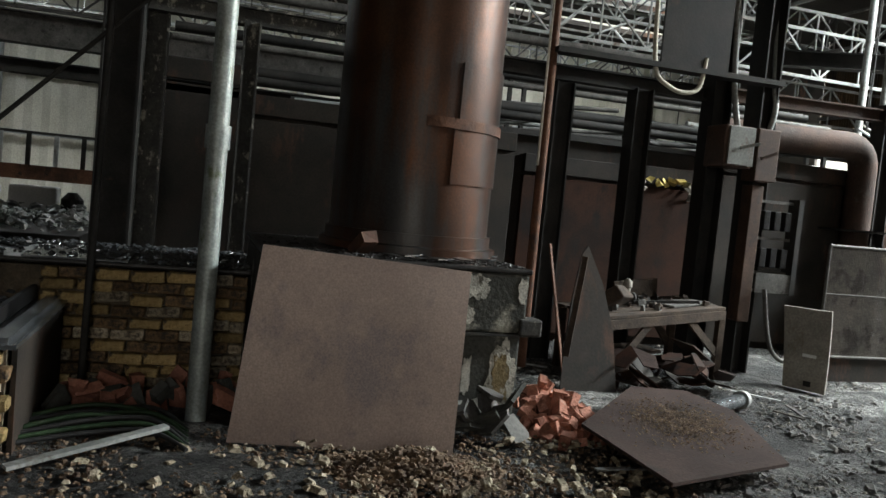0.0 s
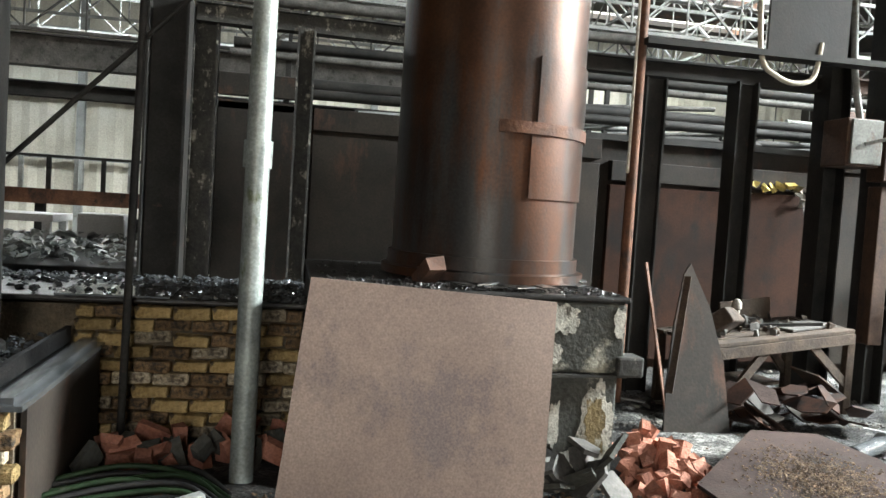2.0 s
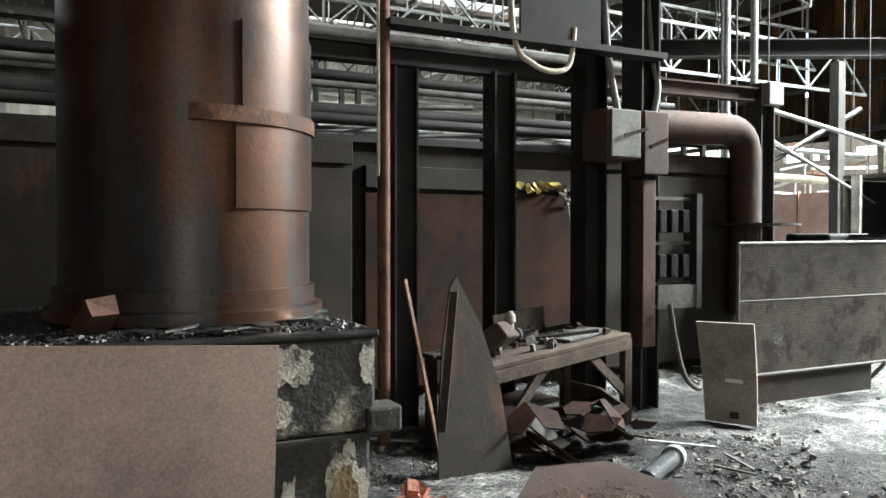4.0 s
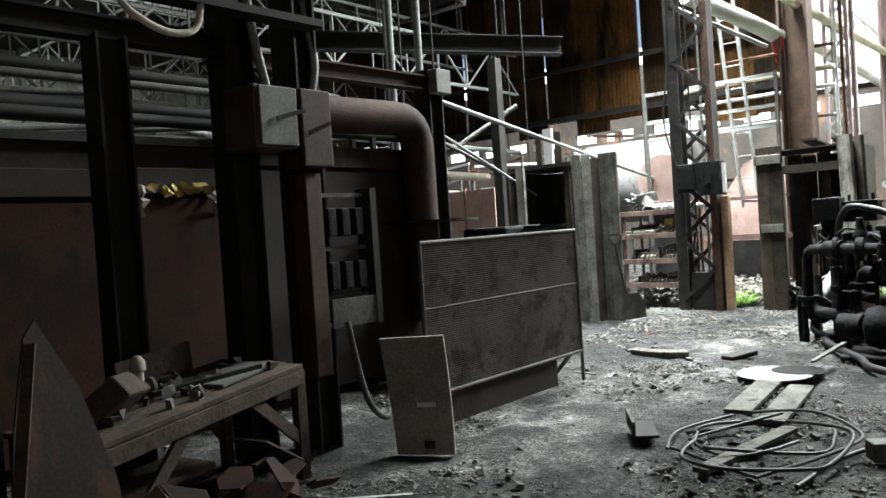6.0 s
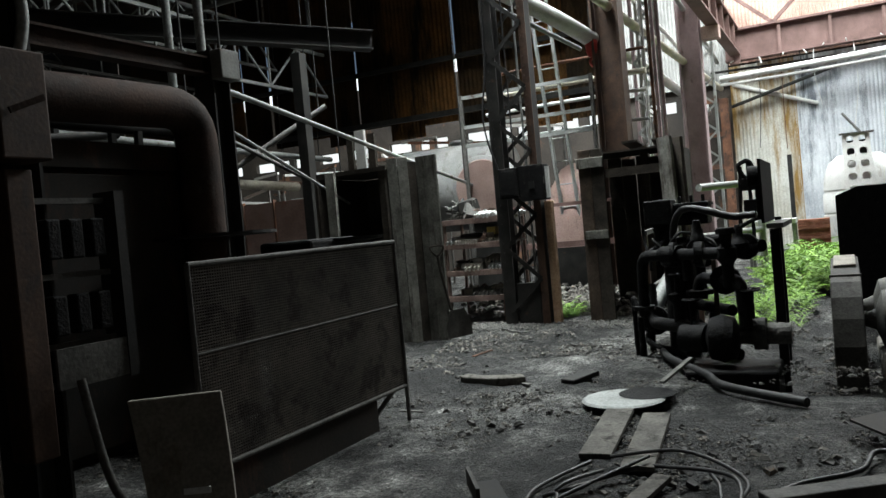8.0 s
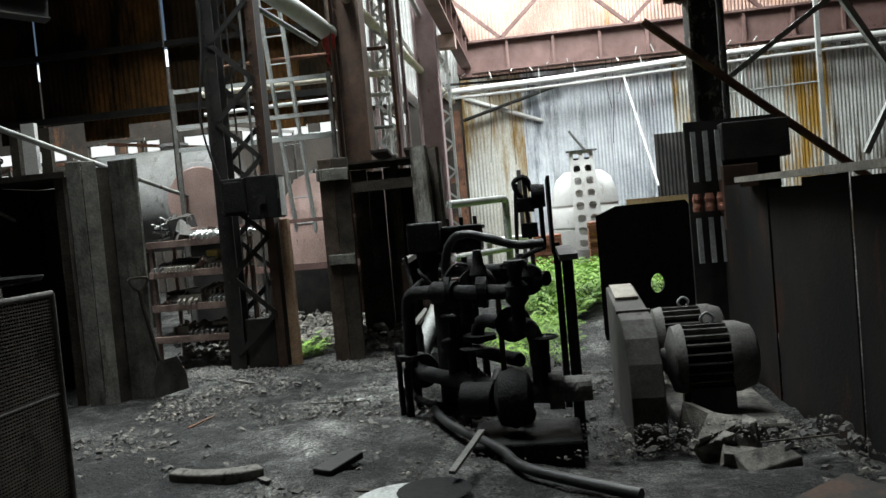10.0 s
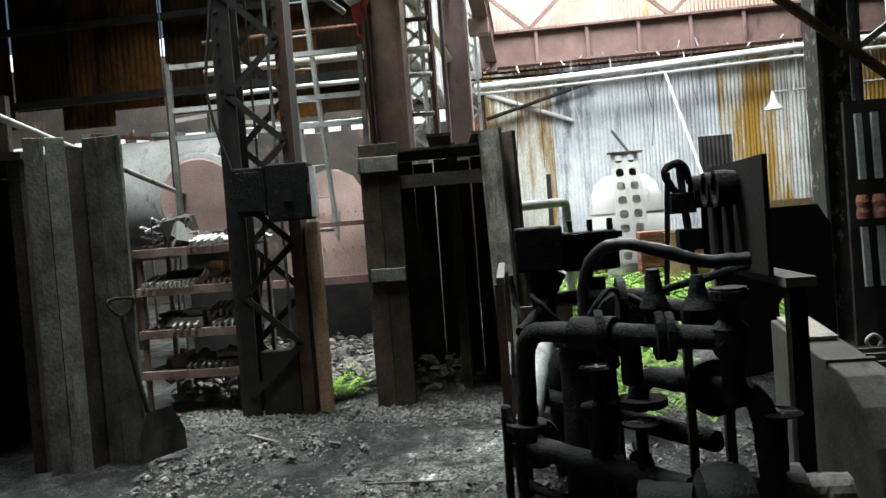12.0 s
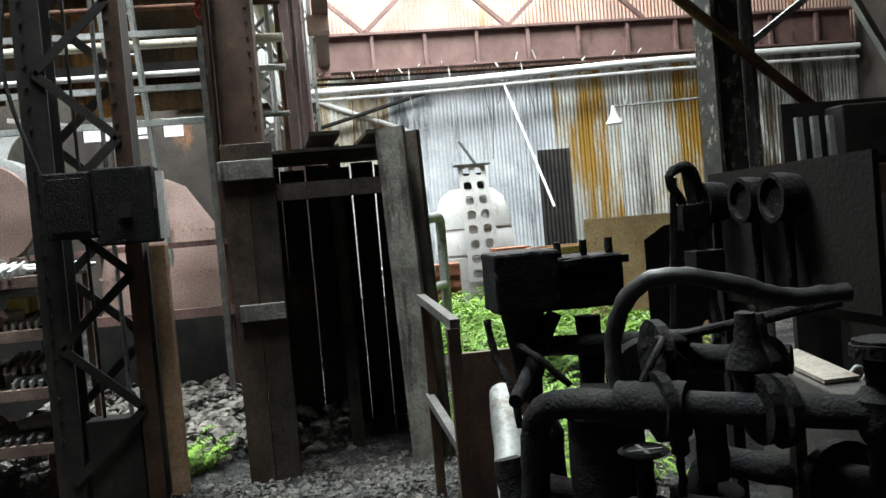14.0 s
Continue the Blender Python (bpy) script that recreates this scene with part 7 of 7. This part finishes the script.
def truss(p, q, depth, mat, label, bays=14, r=0.035):
    """A roof truss: two chords and zigzag webs."""
    p, q = Vector(p), Vector(q)
    t = thing("roof_truss", p, label, "truss", "roof trusses")
    dn = Vector((0, 0, -depth))
    part("chord", bar(p, q, r * 2.4, r * 2.4), mat, t)
    part("chord", bar(p + dn, q + dn, r * 2.4, r * 2.4), mat, t)
    for k in range(bays):
        a, b = p + (q - p) * k / bays, p + (q - p) * (k + 1) / bays
        part("web", bar(a, b + dn, r * 1.4, r * 1.4) if k % 2 else bar(a + dn, b, r * 1.4, r * 1.4), mat, t)
        part("web", bar(a, a + dn, r * 1.3, r * 1.3), mat, t)
    for e in (p + (q - p) * 0.02, p + (q - p) * 0.5, p + (q - p) * 0.98):
        part("hanger", bar(e, (e.x, e.y, LOW_ROOF + 0.13), 0.03, 0.03), mat, t)
    return t


for k, (y, z) in enumerate(((12.2, 5.4), (13.5, 6.2), (15.0, 5.0), (16.4, 7.2), (18.5, 6.0), (20.5, 7.6), (22.5, 6.4))):
    truss((-6, y, z), (17.5, y + 0.6, z + 0.1), 0.9, (GREYSTEEL, GREYSTEEL, DUSTIRON)[k % 3], "pale latticed roof truss over the far hall", 24, 0.024)
for k in range(6):
    x = -3 + k * 3.4
    truss((x, 11.5, 6.6), (x + 0.5, 26, 6.9), 0.8, (GREYSTEEL, DUSTIRON)[k % 2], "pale latticed cross truss over the far hall", 12, 0.024)
rnd = random.Random(33)
for k in range(34):
    x = rnd.uniform(0.5, 7.5)
    y = rnd.uniform(8.6, 11.5)
    a = rnd.choice((0.0, 0.05, -0.08, 0.35, -0.3))
    ln = rnd.uniform(1.2, 3.5)
    z = 2.44 + rnd.uniform(0, 0.08) + (0.4 * rnd.random() if k % 3 == 0 else 0)
    d = Vector((math.cos(a), math.sin(a), rnd.uniform(-0.02, 0.14))) * ln / 2
    solo("stored_tube", rod(Vector((x, y, z)) - d, Vector((x, y, z)) + d, rnd.uniform(0.02, 0.045), None, 10), (GREYSTEEL, DUSTIRON, BLACK, BLACK)[k % 4], "long tube stored on top of the furnace", "tube", "tubes on the furnace", smooth=True)
for y, z, r, mat in ((8.3, 2.62, 0.07, BLACK), (8.0, 2.5, 0.05, BLACK), (9.5, 3.2, 0.06, BLACK), (10.4, 3.9, 0.07, DUSTIRON), (9.0, 3.0, 0.04, DUSTIRON)):
    run = thing("roof_pipe", (4.3, y, 2.36), "long pipe running over the furnace", "pipe", "pipes over the furnace")
    part("tube", rod((-0.2, y, z), (8.8, y + 0.1, z + 0.03), r, None, 12), mat, run, smooth=True)
    for x in (0.4, 4.0, 7.8):
        part("stand", bx(x - 0.025, x + 0.025, y + 0.02, y + 0.07, 2.36, z), BLACK, run)

# gallery and bracing past the furnace end
solo("gallery_beam", hbeam((9.5, 13.5, 4.9), (13.9, 9.4, 4.55), 0.25, 0.3), BLACK, "soot-black gallery beam past the furnace", "beam")
solo("gallery_post", bx(13.6, 13.78, 10.6, 10.78, 0, 4.55), BLACK, "soot-black upright post of a gallery", "post")
for p, q, r, mat in (((9.2, 9.0, 3.1), (13.0, 9.5, 2.0), 0.02, GREYSTEEL), ((8.8, 8.3, 3.1), (17, 9.3, 2.3), 0.03, GREYSTEEL), ((12.5, 12.5, 2.2), (14.5, 10.8, 3.8), 0.05, DUSTIRON), ((12.6, 12.5, 3.8), (14.2, 10.8, 2.4), 0.04, DUSTIRON), ((9.0, 14, 2.9), (18, 14.2, 2.8), 0.1, PALEPIPE), ((9.0, 13, 3.4), (18, 13.2, 3.3), 0.06, GREYSTEEL)):
    run = thing("bracing_tube", p, "pale tube crossing past the furnace", "tube", "crossing tubes")
    part("tube", rod(p, q, r, None, 10), mat, run, smooth=True)
    for u in (0.05, 0.95):
        e = Vector(p).lerp(Vector(q), u)
        part("hanger", bar(e, (e.x, e.y, (LOW_ROOF if e.y > LOW_Y else ROOF) + 0.13), 0.016, 0.016), BLACK, run)
scr = thing("orange_screen", (19.5, 17, 0), "faded orange panelled screen in the far bay", "screen")
for k in range(4):
    part("panel", bx(20.55, 20.6, 15.9 + k * 1.1, 16.95 + k * 1.1, 1.0, 2.68), PINKPAINT, scr)
    part("stile", bx(20.5, 20.62, 16.95 + k * 1.1, 17.0 + k * 1.1, 0, 2.75), RUST, scr)
rnd = random.Random(44)
for k in range(40):
    y = 8.6 + k * 0.3
    z = rnd.uniform(2.2, 3.9)
    far = thing("far_bar", (22, y, 0), "steel member propped in the far bay", "beam", "members of the far bay")
    xa = 20.0 + rnd.uniform(0, 4)
    part("prop", bar((xa, y + 0.05, 0), (xa, y + 0.05, z + 0.03), 0.05, 0.05), DUSTIRON, far)
    part("member", bar((xa, y, z), (20.5 + rnd.uniform(0, 4), y + rnd.uniform(0.8, 2.4), z + rnd.uniform(-0.2, 0.3)), 0.06, 0.07), (GREYSTEEL, RUST, WHITEMETAL)[k % 3], far)
solo("junction_box", bx(8.5, 8.74, 7.72, 7.845, 2.98, 3.24), GREYBOX, "grey junction box on the furnace end post", "junction box", bevel=0.01)
for x, y in ((8.9, 8.3), (9.4, 9.2), (10.4, 10.2)):
    solo("riser_tube", rod((x, y, 2.4 if x < 9 else 0), (x, y, 8.5), 0.045, None, 10), GREYSTEEL, "upright grey tube past the furnace", "tube", "upright tubes", smooth=True)
